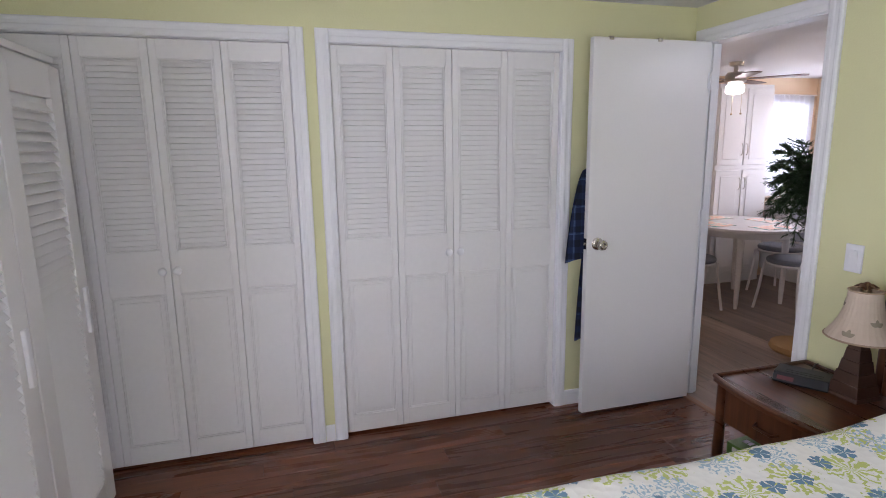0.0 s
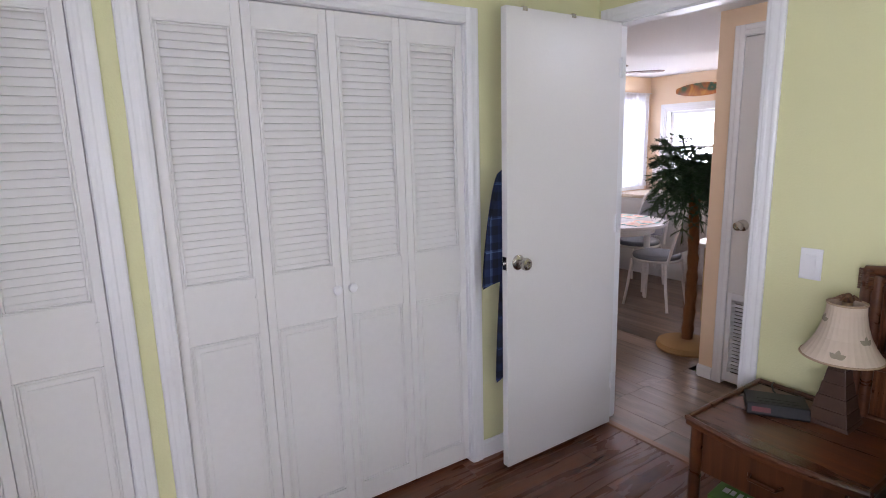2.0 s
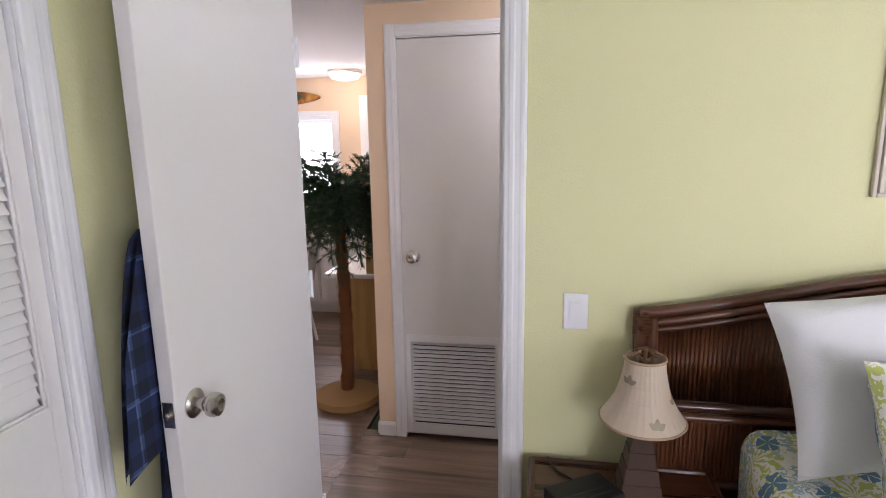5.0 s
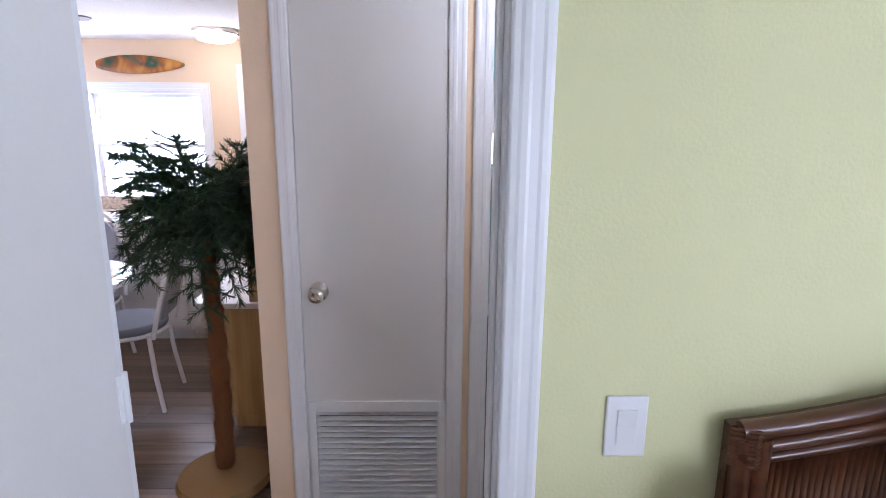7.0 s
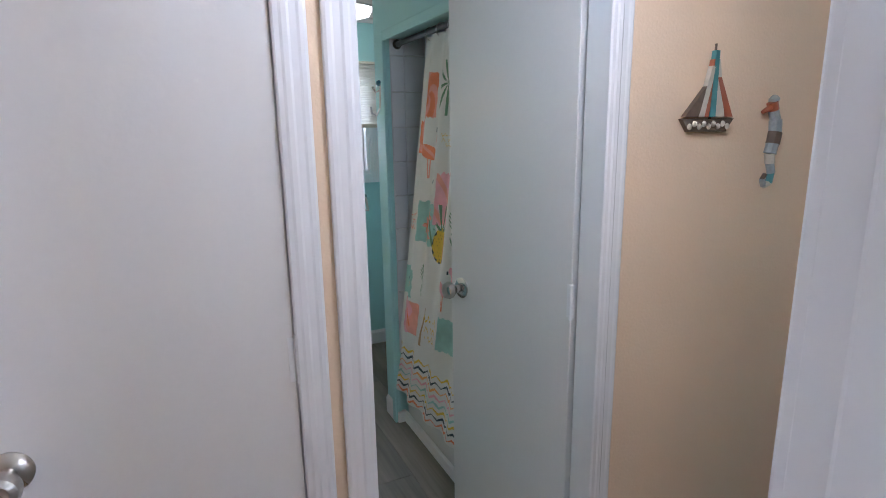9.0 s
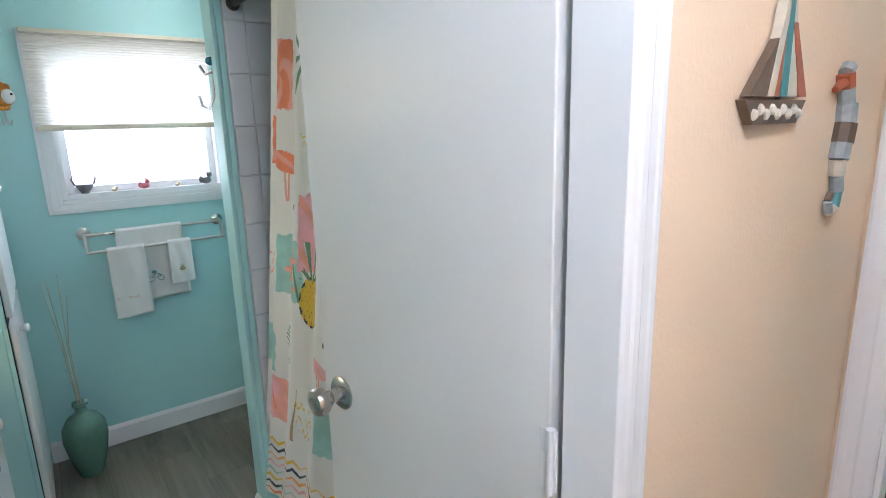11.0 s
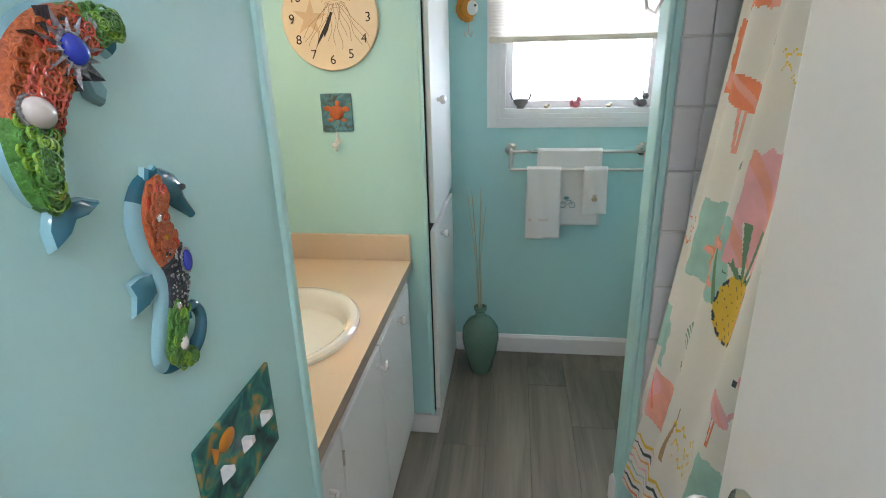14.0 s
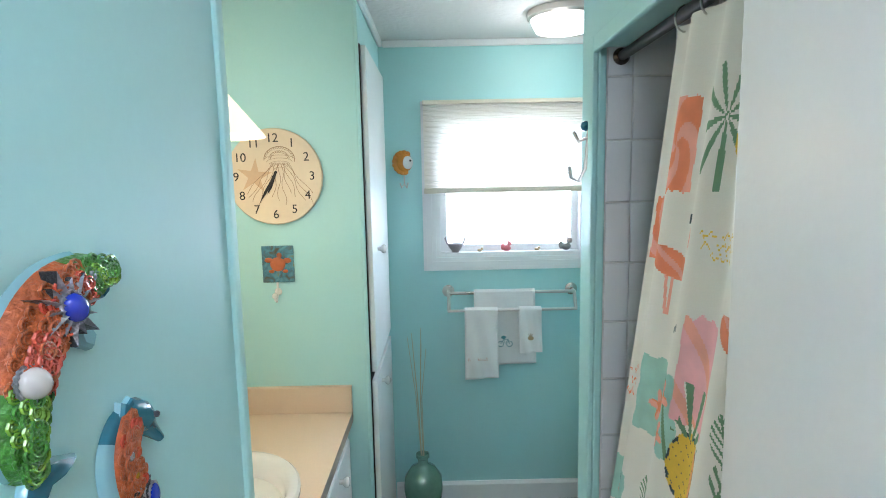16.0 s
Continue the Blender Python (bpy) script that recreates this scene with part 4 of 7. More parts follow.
dr = part("drawer", Build().box(-hw + 0.06, -hd + 0.042, 0.335, hw - 0.06, -hd + 0.062, NZ - 0.04), REED, ns, "reeded drawer front", 0.003)
part("handle", Build().tube([(-0.05, -hd + 0.045, 0.41), (-0.04, -hd + 0.018, 0.405), (0.04, -hd + 0.018, 0.405), (0.05, -hd + 0.045, 0.41)], 0.006, 8), DARKWOOD, dr, "small dark drawer pull", 0, True)
part("shelf", Build().box(-hw + 0.03, -hd + 0.045, 0.13, hw - 0.03, hd - 0.03, 0.15), DARKWOOD, ns, "", 0.003)
for sx in (-1, 1):
    part("stretcher", Build().tube([(sx * (hw - 0.035), -hd + 0.05, 0.115), (sx * (hw - 0.035), hd - 0.05, 0.115)], 0.012, 10), DARKWOOD, ns, "", 0, True)
for k, (c, t) in enumerate((((0.05, 0.16, 0.20), 0.030), ((0.35, 0.36, 0.30), 0.022))):
    zz = 0.15 + (0, 0.0305)[k]
    bk = thing("book", (1.10 + 0.012 * k, -0.38 + 0.01 * k, zz), "closed book lying in the stack on the nightstand shelf", "book", "stacked books", "", (4, -6)[k])
    part("cover", Build().box(-0.14, -0.10, 0, 0.14, 0.10, 0.003).box(-0.14, -0.10, t - 0.003, 0.14, 0.10, t).box(-0.14, 0.097, 0.003, 0.14, 0.10, t - 0.003), mat("book_cover", c, 0.4), bk)
    part("pages", Build().box(-0.135, -0.095, 0.003, 0.135, 0.097, t - 0.003), SHEET, bk)
game = thing("game_box", (1.11, -0.40, 0.203), "green board game box with white and yellow lettering bars", "game box", "", "", 6)
part("tray", Build().box(-0.133, -0.108, 0, 0.133, 0.108, 0.02), mat("game_box_teal", (0.04, 0.20, 0.26), 0.4), game, "teal lower tray", 0.001)
part("lid", Build().box(-0.136, -0.111, 0.012, 0.136, 0.111, 0.062), mat("game_box_green", (0.10, 0.23, 0.04), 0.35, var=0.15, grain=30), game, "glossy green lid", 0.0015)
wordb, wordc = Build(), Build()
for k, wd in enumerate((0.020, 0.015, 0.014, 0.014)):
    wordb.box(-0.110 + k * 0.022, -0.1125, 0.030, -0.110 + k * 0.022 + wd, -0.1112, 0.050).box(-0.110 + k * 0.024, -0.06, 0.0622, -0.110 + k * 0.024 + wd, -0.03, 0.0630)
for k in range(4):
    wordc.box(0.0 + k * 0.026, -0.1125, 0.026, 0.018 + k * 0.026, -0.1112, 0.044)
part("white_lettering", wordb, SWITCH, game)
part("yellow_lettering", wordc, mat("game_yellow_print", (0.60, 0.55, 0.05), 0.5), game)

lamp = thing("table_lamp", (1.205, -0.165, NZ - 0.006), "bedside lamp with a cream bell shade and dark stepped base", "lamp")
LBASE = mat("bronze_brown_wood", (0.06, 0.028, 0.016), 0.45, var=0.2, grain=40)
bs = Build()
for k, (r, z0, z1) in enumerate(((0.066, 0, 0.012), (0.058, 0.012, 0.055), (0.050, 0.055, 0.10), (0.041, 0.10, 0.145), (0.033, 0.145, 0.19), (0.026, 0.19, 0.225))):
    t = r - 0.006
    bs.add([(-r, -r, z0), (r, -r, z0), (r, r, z0), (-r, r, z0), (-t, -t, z1), (t, -t, z1), (t, t, z1), (-t, t, z1)], [(3, 2, 1, 0), (4, 5, 6, 7), (0, 1, 5, 4), (1, 2, 6, 5), (2, 3, 7, 6), (3, 0, 4, 7)])
part("base", bs, LBASE, lamp, "", 0.002)
part("stem", Build().lathe([(0, 0.225), (0.010, 0.225), (0.010, 0.36), (0.016, 0.365), (0.016, 0.42), (0, 0.42)], 14), BRASS, lamp, "", 0, True)
SHADE = cloth_through("cream_shade_cloth", (0.72, 0.60, 0.47), 0.25)
prof = [(0.116, 0.236), (0.110, 0.244), (0.092, 0.272), (0.075, 0.306), (0.063, 0.345), (0.056, 0.385), (0.054, 0.415)]
sh = Build()
n = 64
vs, fs = [], []
for r, z in prof:
    for k in range(n):
        rr = r * (1 + 0.012 * (k % 2))
        vs.append((rr * math.cos(2 * math.pi * k / n), rr * math.sin(2 * math.pi * k / n), z))
for i in range(len(prof) - 1):
    for k in range(n):
        fs.append((i * n + k, i * n + (k + 1) % n, (i + 1) * n + (k + 1) % n, (i + 1) * n + k))
sh.add(vs, fs)
shade = part("shade", sh, SHADE, lamp, "pleated cream bell shade with brown leaf motifs")
shade.modifiers.new("thick", "SOLIDIFY").thickness = 0.003
BRAID = mat("tan_braid", (0.45, 0.32, 0.20), 0.8)
for r, z in ((0.1165, 0.236), (0.055, 0.416)):
    trim_b = Build().tube([(r * math.cos(2 * math.pi * k / 40), r * math.sin(2 * math.pi * k / 40), z) for k in range(41)], 0.0035, 6)
    part("shade_braid", trim_b, BRAID, lamp, "", 0, True)
LEAFM = mat("grey_green_leaf_print", (0.33, 0.28, 0.19), 0.9)


def shade_radius(z):
    for (r0, z0), (r1, z1) in zip(prof, prof[1:]):
        if z0 <= z <= z1:
            return r0 + (r1 - r0) * (z - z0) / (z1 - z0)
    return prof[0][0]


for ang, zc in ((-1.35, 0.256), (-2.45, 0.355), (-0.35, 0.30), (0.9, 0.27), (2.2, 0.31)):
    lf = Build()
    for tilt in (-1.0, 0.1, 1.1):
        vs2 = []
        for s in range(5):
            t = s / 4
            wd = 0.0075 * math.sin(math.pi * t)
            for sgn in (-1, 1):
                du = math.sin(tilt) * 0.026 * t + sgn * wd * math.cos(tilt)
                dz = math.cos(tilt) * 0.026 * t - sgn * wd * math.sin(tilt)
                z = min(max(zc + dz, 0.240), 0.41)
                r = shade_radius(z) * 1.012 + 0.0012
                a = ang + du / r
                vs2.append((r * math.cos(a), r * math.sin(a), z))
        lf.add(vs2, [(2 * i, 2 * i + 1, 2 * i + 3, 2 * i + 2) for i in range(4)])
    part("leaf_motif", lf, LEAFM, shade, "brown leaf motif")
fin = Build()
for k in range(7):
    a = 2 * math.pi * k / 7
    fin.tube([(0, 0, 0.415), (0.02 * math.cos(a), 0.02 * math.sin(a), 0.437), (0.038 * math.cos(a), 0.038 * math.sin(a), 0.428)], [0.006, 0.007, 0.002], 6)
fin.ball((0, 0, 0.438), 0.012)
part("finial", fin, mat("old_bronze", (0.16, 0.08, 0.04), 0.5, 0.6), lamp, "bronze leaf finial", 0, True)

radio = thing("clock_radio", (1.050, -0.235, NZ - 0.006), "black digital clock radio on the nightstand", "clock radio", "", "", 32)
part("body", Build().prism([(-0.065, 0.0), (0.065, 0.0), (0.065, 0.036), (-0.052, 0.040), (-0.070, 0.008)], "x", -0.095, 0.095), PLASTIC, radio, "", 0.003)
disp = mat("red_display", (0.09, 0.010, 0.014), 0.3)
part("display", Build().add([(-0.080, -0.0680, 0.0143), (-0.022, -0.0680, 0.0143), (-0.022, -0.0592, 0.0288), (-0.080, -0.0592, 0.0288)], [(0, 1, 2, 3)]), disp, radio, "dull red display window")
part("buttons", Build().box(-0.06, -0.03, 0.0375, 0.07, -0.022, 0.0405).box(-0.06, -0.005, 0.0370, 0.07, 0.003, 0.0395), PLASTIC, radio, "", 0.001)
cord = Build().tube([(1.06, -0.17, NZ - 0.001), (0.98, -0.10, NZ - 0.001), (0.955, -0.06, NZ + 0.004), (0.95, -0.035, NZ + 0.006), (0.95, -0.02, NZ - 0.05), (0.95, -0.016, 0.3)], 0.003, 6)
solid("power_cord", cord, PLASTIC, "thin black power cord behind the nightstand", "cord", 0, True)


# ---------------- windows ----------------
def window(name, axis, wall_in, wall_out, lo, hi, sill, head, face_dir, label, meeting=0.5, casing_w=0.06, apron=True, stool=0.0):
    """A double-hung window: white frame, two sashes, glass, moulded casing and sill. face_dir: the way into the room (+1 or -1)."""
    wd = thing(name, (0, 0, 0), label, "window", "", "structure")
    mid = wall_in * 0.35 + wall_out * 0.65

    def bx(b, u0, u1, z0, z1, a0, a1):
        return b.box(a0, u0, z0, a1, u1, z1) if axis == "x" else b.box(u0, a0, z0, u1, a1, z1)

    fr = Build()
    t = 0.02
    bx(fr, lo, lo + t, sill, head, wall_in, wall_out)
    bx(fr, hi - t, hi, sill, head, wall_in, wall_out)
    bx(fr, lo + t, hi - t, sill, sill + t, wall_in, wall_out)
    bx(fr, lo + t, hi - t, head - t, head, wall_in, wall_out)
    part("frame", fr, TRIM, wd, "", 0.001)
    zm = sill + (head - sill) * meeting
    for k, (z0, z1, o) in enumerate(((sill + t, zm + 0.015, 0.0), (zm - 0.015, head - t, 0.018))):
        sb = Build()
        a0, a1 = mid + (o - 0.010) * (-face_dir), mid + (o + 0.010) * (-face_dir)
        s = 0.030
        bx(sb, lo + t, lo + t + s, z0, z1, a0, a1)
        bx(sb, hi - t - s, hi - t, z0, z1, a0, a1)
        bx(sb, lo + t + s, hi - t - s, z0, z0 + s, a0, a1)
        bx(sb, lo + t + s, hi - t - s, z1 - s, z1, a0, a1)
        so = part("sash", sb, TRIM, wd, "", 0.002)
        g = part("pane", bx(Build(), lo + t + s - 0.002, hi - t - s + 0.002, z0 + s - 0.002, z1 - s + 0.002, (a0 + a1) / 2 - 0.002, (a0 + a1) / 2 + 0.002), GLASS, so)
        g.visible_shadow = False
    cs = Build()
    w, d = casing_w, 0.018
    for q0, q1, dd in ((0.0, 0.3, 0.6), (0.3, 0.7, 1.0), (0.7, 1.0, 0.8)):
        a0, a1 = wall_in + face_dir * 0.0006, wall_in + face_dir * d * dd
        bx(cs, lo - w * q1, lo - w * q0, sill - w * q1, head + w * q1, a0, a1)
        bx(cs, hi + w * q0, hi + w * q1, sill - w * q1, head + w * q1, a0, a1)
        bx(cs, lo - w * q0, hi + w * q0, head + w * q0, head + w * q1, a0, a1)
        bx(cs, lo - w * q0, hi + w * q0, sill - w * q1, sill - w * q0, a0, a1)
    part("casing", cs, TRIM, wd, "moulded white window casing", 0.0015)
    return wd


window("window_kitchen", "y", 3.466, 3.566, -1.955, -1.07, 0.925, 1.785, -1, "white double-hung kitchen window with bright daylight", 0.52)
window("window_bath", "y", 3.466, 3.566, 1.035, 1.715, 1.192, 1.832, -1, "small white bathroom window with a half-drawn shade", 0.62)
window("window_dining", "x", -2.17, -2.27, 2.80, 3.34, 0.95, 1.88, 1, "white dining window behind a sheer curtain", 0.5)
window("window_den", "x", 5.3, 5.4, 0.0, 2.25, 1.02, 1.84, -1, "wide den window behind vertical blinds", 0.5)
window("window_bedroom_south", "y", -3.46, -3.56, 2.1, 3.4, 0.85, 1.87, 1, "white bedroom window")
window("window_bedroom_east", "x", 3.7, 3.8, -2.3, -1.2, 0.85, 1.87, -1, "white bedroom window")

SHEER = cloth_through("sheer_white_cloth", (0.82, 0.84, 0.88), 0.6)
sheer = Build().grid(lambda u, v: (-2.135 + 0.012 * math.sin(u * 60), 2.74 + 0.66 * u, 1.97 - 1.04 * v), 90, 4)
cur = thing("sheer_curtain", (0, 0, 0), "white sheer curtain drawn across the dining window", "curtain")
part("cloth", sheer, SHEER, cur, "", 0, True)
part("rod", Build().tube([(-2.135, 2.70, 1.975), (-2.135, 3.43, 1.975)], 0.006, 8).box(-2.17, 2.71, 1.97, -2.13, 2.72, 1.98).box(-2.17, 3.41, 1.97, -2.13, 3.42, 1.98), TRIM, cur)

blinds = thing("vertical_blinds", (5.235, 1.1, 0.80), "closed white vertical blinds over the den window", "blinds")
BLINDM = cloth_through("pale_blind_fabric", (0.74, 0.80, 0.84), 0.45)
vb = Build().box(-0.0008, -0.046, 0, 0.0008, 0.046, 1.03)
vb_me = vb.data("vane", [BLINDM])
for i in range(30):
    piece("vane", vb_me, blinds, pose(0.0, -1.20 + i * 0.083, 0.0, 0, 0, 22))
part("head_rail", Build().box(-0.03, -1.26, 1.03, 0.06, 1.26, 1.075), TRIM, blinds, "", 0.002)

# ---------------- kitchen ----------------
STONE = blotch("beige_speckled_laminate", [(0.35, (0.36, 0.28, 0.20)), (0.5, (0.52, 0.42, 0.32)), (0.65, (0.66, 0.57, 0.46))], 60, 0.3, bump=0.02)
OAK = wood("pale_oak_veneer", (0.36, 0.22, 0.08), (0.56, 0.38, 0.17), 0.45, 2, 0.8, 0.08)
CABWHITE = mat("white_cabinet_lacquer", (0.78, 0.77, 0.76), 0.35, bump=0.03, grain=30, var=0.02)


def raised_door(parent, x0, x1, z0, z1, y, out=-1, arch=False, knob=None):
    """A cabinet door in the y plane with a raised field."""
    b = Build().box(x0, y, z0, x1, y + out * 0.018, z1)
    o = part("door", b, CABWHITE, parent, "", 0.002)
    e = 0.055
    part("raised_field", Build().box(x0 + e, y + out * 0.0185, z0 + e, x1 - e, y + out * 0.024, z1 - e), CABWHITE, o, "", 0.004)
    part("groove", Build().box(x0 + e - 0.012, y + out * 0.0182, z0 + e - 0.012, x1 - e + 0.012, y + out * 0.0190, z1 - e + 0.012), TRIM, o, "")
    if knob:
        part("knob", Build().lathe([(0, 0), (0.006, 0), (0.006, 0.012), (0.014, 0.018), (0.014, 0.024), (0, 0.027)][::1], 14, (0, 0, 0), "y").turn(pose(knob[0], y + out * 0.018, knob[1], 0, 0, 180 if out < 0 else 0)), NICKEL, o, "", 0, True)
    return o


for k in range(4):
    x0 = -2.16 + k * 0.56
    x1 = x0 + 0.555
    cb_ = thing("base_cabinet", ((x0 + x1) / 2, 3.17, 0), "white kitchen base cabinet with a raised-panel door and drawer", "cabinet", "kitchen base cabinets")
    h = (x1 - x0) / 2
    part("body", Build().box(-h, -0.29, 0.09, h, 0.29, 0.84).box(-h, -0.23, 0, h, 0.29, 0.09), CABWHITE, cb_, "", 0.002)
    raised_door(cb_, -h + 0.012, h - 0.012, 0.12, 0.64, -0.2905, -1)
    part("drawer", Build().box(-h + 0.012, -0.3085, 0.66, h - 0.012, -0.2905, 0.82), CABWHITE, cb_, "", 0.003)
solid("kitchen_counter", Build().box(-2.165, 2.845, 0.8415, 0.085, 3.462, 0.88).box(-2.165, 3.445, 0.88, 0.085, 3.4635, 0.985), STONE, "beige speckled laminate kitchen counter with backsplash", "counter", 0.004)
solid("wall_outlet", Build().box(-2.10, 3.459, 1.03, -2.03, 3.4655, 1.145), SWITCH, "white outlet plate beside the kitchen window", "outlet", 0.002)

# tall white pantry on the dining wall
pan = thing("pantry_cabinet", (-2.08, 2.36, 0), "tall white pantry cabinet with panelled doors", "cabinet")
part("body", Build().box(-0.085, -0.34, 0.0, 0.075, 0.34, 2.06), CABWHITE, pan, "", 0.003)
for s in (-1, 1):
    for z0, z1 in ((0.12, 1.20), (1.25, 2.02)):
        y0, y1 = (-0.33, -0.005) if s < 0 else (0.005, 0.33)
        o = part("door", Build().box(0.0755, y0, z0, 0.092, y1, z1), CABWHITE, pan, "", 0.003)
        part("raised_field", Build().box(0.0925, y0 + 0.06, z0 + 0.06, 0.098, y1 - 0.06, z1 - 0.06), CABWHITE, o, "", 0.004)
        part("handle", Build().tube([(0.092, -0.03 * -s if s > 0 else -0.03, (z0 + 0.1 if z0 > 1 else z1 - 0.2)), (0.11, 0.03 if s > 0 else -0.03, (z0 + 0.12 if z0 > 1 else z1 - 0.18)), (0.11, 0.03 if s > 0 else -0.03, (z0 + 0.2 if z0 > 1 else z1 - 0.1)), (0.092, 0.03 if s > 0 else -0.03, (z0 + 0.22 if z0 > 1 else z1 - 0.08))], 0.005, 8), NICKEL, o, "", 0, True)

# surfboard on the wall
SURF = blotch("surfboard_print", [(0.30, (0.02, 0.04, 0.03)), (0.42, (0.05, 0.10, 0.05)), (0.5, (0.30, 0.09, 0.02)), (0.6, (0.45, 0.18, 0.03)), (0.75, (0.55, 0.30, 0.06))], 7, 0.3, 2.0, 0.8, 0.0)
sf = Build()
SL = 0.325
vs, fs = [], []
NS = 36
for i in range(NS + 1):
    t = i / NS
    x = (t - 0.5) * 2 * SL
    half = 0.068 * (math.sin(math.pi * (0.04 + 0.94 * t) ** 0.86)) ** 0.62
    for k in range(10):
        a = 2 * math.pi * k / 10
        vs.append((x, 0.011 * math.sin(a), half * math.cos(a)))
for i in range(NS):
    for k in range(10):
        fs.append((i * 10 + k, i * 10 + (k + 1) % 10, (i + 1) * 10 + (k + 1) % 10, (i + 1) * 10 + k))
fs += [tuple(range(10)), tuple(NS * 10 + k for k in range(10))]
sf.add(vs, fs)
so = part("surfboard_sign", sf, SURF, None, "", 0, True)
so.location = (-1.508, 3.452, 1.972)
tagged(so, "small decorative wooden surfboard with a sunset print above the window", "wall decor")

# door casing glimpsed beside the kitchen window
tagged(part("trim_kitchen_back", Build().box(-0.80, 3.452, 0.985, -0.70, 3.4655, 1.98), TRIM, None, "", 0.003), "white upright trim on the kitchen wall", "trim", "", "structure")

# oak desk hutch, its end panel towards the hall
hut = thing("oak_hutch", (-0.14, 2.2, 0), "pale oak cabinet with a white worktop and raised back", "cabinet")
part("base", Build().box(-0.23, -0.51, 0.08, 0.215, 0.51, 0.655).box(-0.19, -0.48, 0, 0.215, 0.48, 0.08), OAK, hut, "", 0.003)
part("worktop", Build().box(-0.36, -0.53, 0.6555, 0.215, 0.53, 0.685), CABWHITE, hut, "white laminate worktop", 0.006)
part("hutch_back", Build().prism([(-0.07, 0.6855), (0.215, 0.6855), (0.215, 1.40), (-0.07, 1.40)], "y", -0.51, 0.51), OAK, hut, "", 0.003)
solid("dark_bottle", Build().lathe([(0, 0), (0.018, 0), (0.019, 0.004), (0.018, 0.04), (0.008, 0.058), (0.007, 0.075), (0.010, 0.078), (0.009, 0.086), (0, 0.086)], 16, (-0.165, 1.75, 1.40)), mat("dark_blue_glass", (0.02, 0.03, 0.07), 0.15), "small dark bottle standing on the oak cabinet", "bottle", 0, True)


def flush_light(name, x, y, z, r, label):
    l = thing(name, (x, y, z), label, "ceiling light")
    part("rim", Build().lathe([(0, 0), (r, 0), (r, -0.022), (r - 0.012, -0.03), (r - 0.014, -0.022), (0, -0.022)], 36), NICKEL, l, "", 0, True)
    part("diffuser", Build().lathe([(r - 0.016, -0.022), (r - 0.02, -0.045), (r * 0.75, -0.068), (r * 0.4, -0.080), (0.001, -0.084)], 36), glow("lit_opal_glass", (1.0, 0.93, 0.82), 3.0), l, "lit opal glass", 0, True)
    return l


flush_light("ceiling_light_kitchen", -0.78, 3.05, ZC, 0.15, "lit round flush ceiling light in the kitchen")
flush_light("ceiling_light_bath", 1.52, 3.08, ZC, 0.13, "lit round flush ceiling light in the bathroom")

# unseen glowing fixture added around the hall fill lamp
flush_light("hall_fill_fixture", 1.10, 0.46, ZC, 0.12, "unseen round flush fixture added around the hall fill lamp")

# ceiling fan over the dining table
fan = thing("ceiling_fan", (-1.34, 1.57, ZC), "ceiling fan with wooden blades and a lit globe, at rest", "ceiling fan")
part("motor", Build().lathe([(0, 0), (0.06, 0), (0.055, -0.03), (0.02, -0.04), (0.02, -0.08), (0.07, -0.085), (0.085, -0.11), (0.085, -0.16), (0.06, -0.18), (0, -0.18)], 28), NICKEL, fan, "", 0, True)
FANW = wood("fan_blade_wood", (0.06, 0.025, 0.012), (0.16, 0.07, 0.03), 0.4, 0)
blade = Build().prism([(0.10, -0.03), (0.20, -0.055), (0.50, -0.065), (0.53, -0.03), (0.53, 0.03), (0.50, 0.065), (0.20, 0.055), (0.10, 0.03)], "z", -0.145, -0.139)
blade_me = blade.data("blade", [FANW])
for k in range(5):
    piece("blade", blade_me, fan, pose(0, 0, 0, 0, 0, 72 * k - 30))
part("globe", Build().lathe([(0.055, -0.18), (0.075, -0.20), (0.075, -0.245), (0.055, -0.262), (0.001, -0.266)], 28), glow("lit_fan_globe", (1.0, 0.96, 0.9), 4.0), fan, "lit white glass globe", 0, True)
for s in (-1, 1):
    part("pull_chain", Build().tube([(s * 0.05, 0.03, -0.18), (s * 0.052, 0.032, -0.42)], 0.0015, 6).ball((s * 0.052, 0.032, -0.43), 0.009), BRASS, fan, "thin pull chain")

# ---------------- dining table and chairs ----------------
TABW = mat("white_table_lacquer", (0.80, 0.78, 0.77), 0.25, var=0.02)
tx, ty = -1.47, 1.88
tab = thing("dining_table", (tx, ty, 0), "white oval dining table set with place mats", "table")
oval = [(0.56 * math.cos(2 * math.pi * k / 48), 0.50 * math.sin(2 * math.pi * k / 48)) for k in range(48)]
part("tabletop", Build().prism(oval, "z", 0.71, 0.74), TABW, tab, "", 0.006)
part("apron", Build().prism([(p[0] * 0.82, p[1] * 0.82) for p in oval], "z", 0.645, 0.7095), TABW, tab, "", 0.003)
for a in (45, 135, 225, 315):
    cx, cy = 0.40 * math.cos(radians(a)), 0.36 * math.sin(radians(a))
    part("leg", Build().lathe([(0, 0), (0.016, 0), (0.02, 0.06), (0.026, 0.3), (0.03, 0.60), (0.035, 0.70), (0, 0.70)], 16, (cx, cy, 0)), TABW, tab, "", 0, True)
MATM = blotch("place_mat_print", [(0.35, (0.10, 0.35, 0.33)), (0.45, (0.75, 0.72, 0.66)), (0.55, (0.75, 0.35, 0.22)), (0.65, (0.75, 0.72, 0.66)), (0.75, (0.05, 0.20, 0.22))], 9, 0.7, 1.0, 0.5, 0.0)
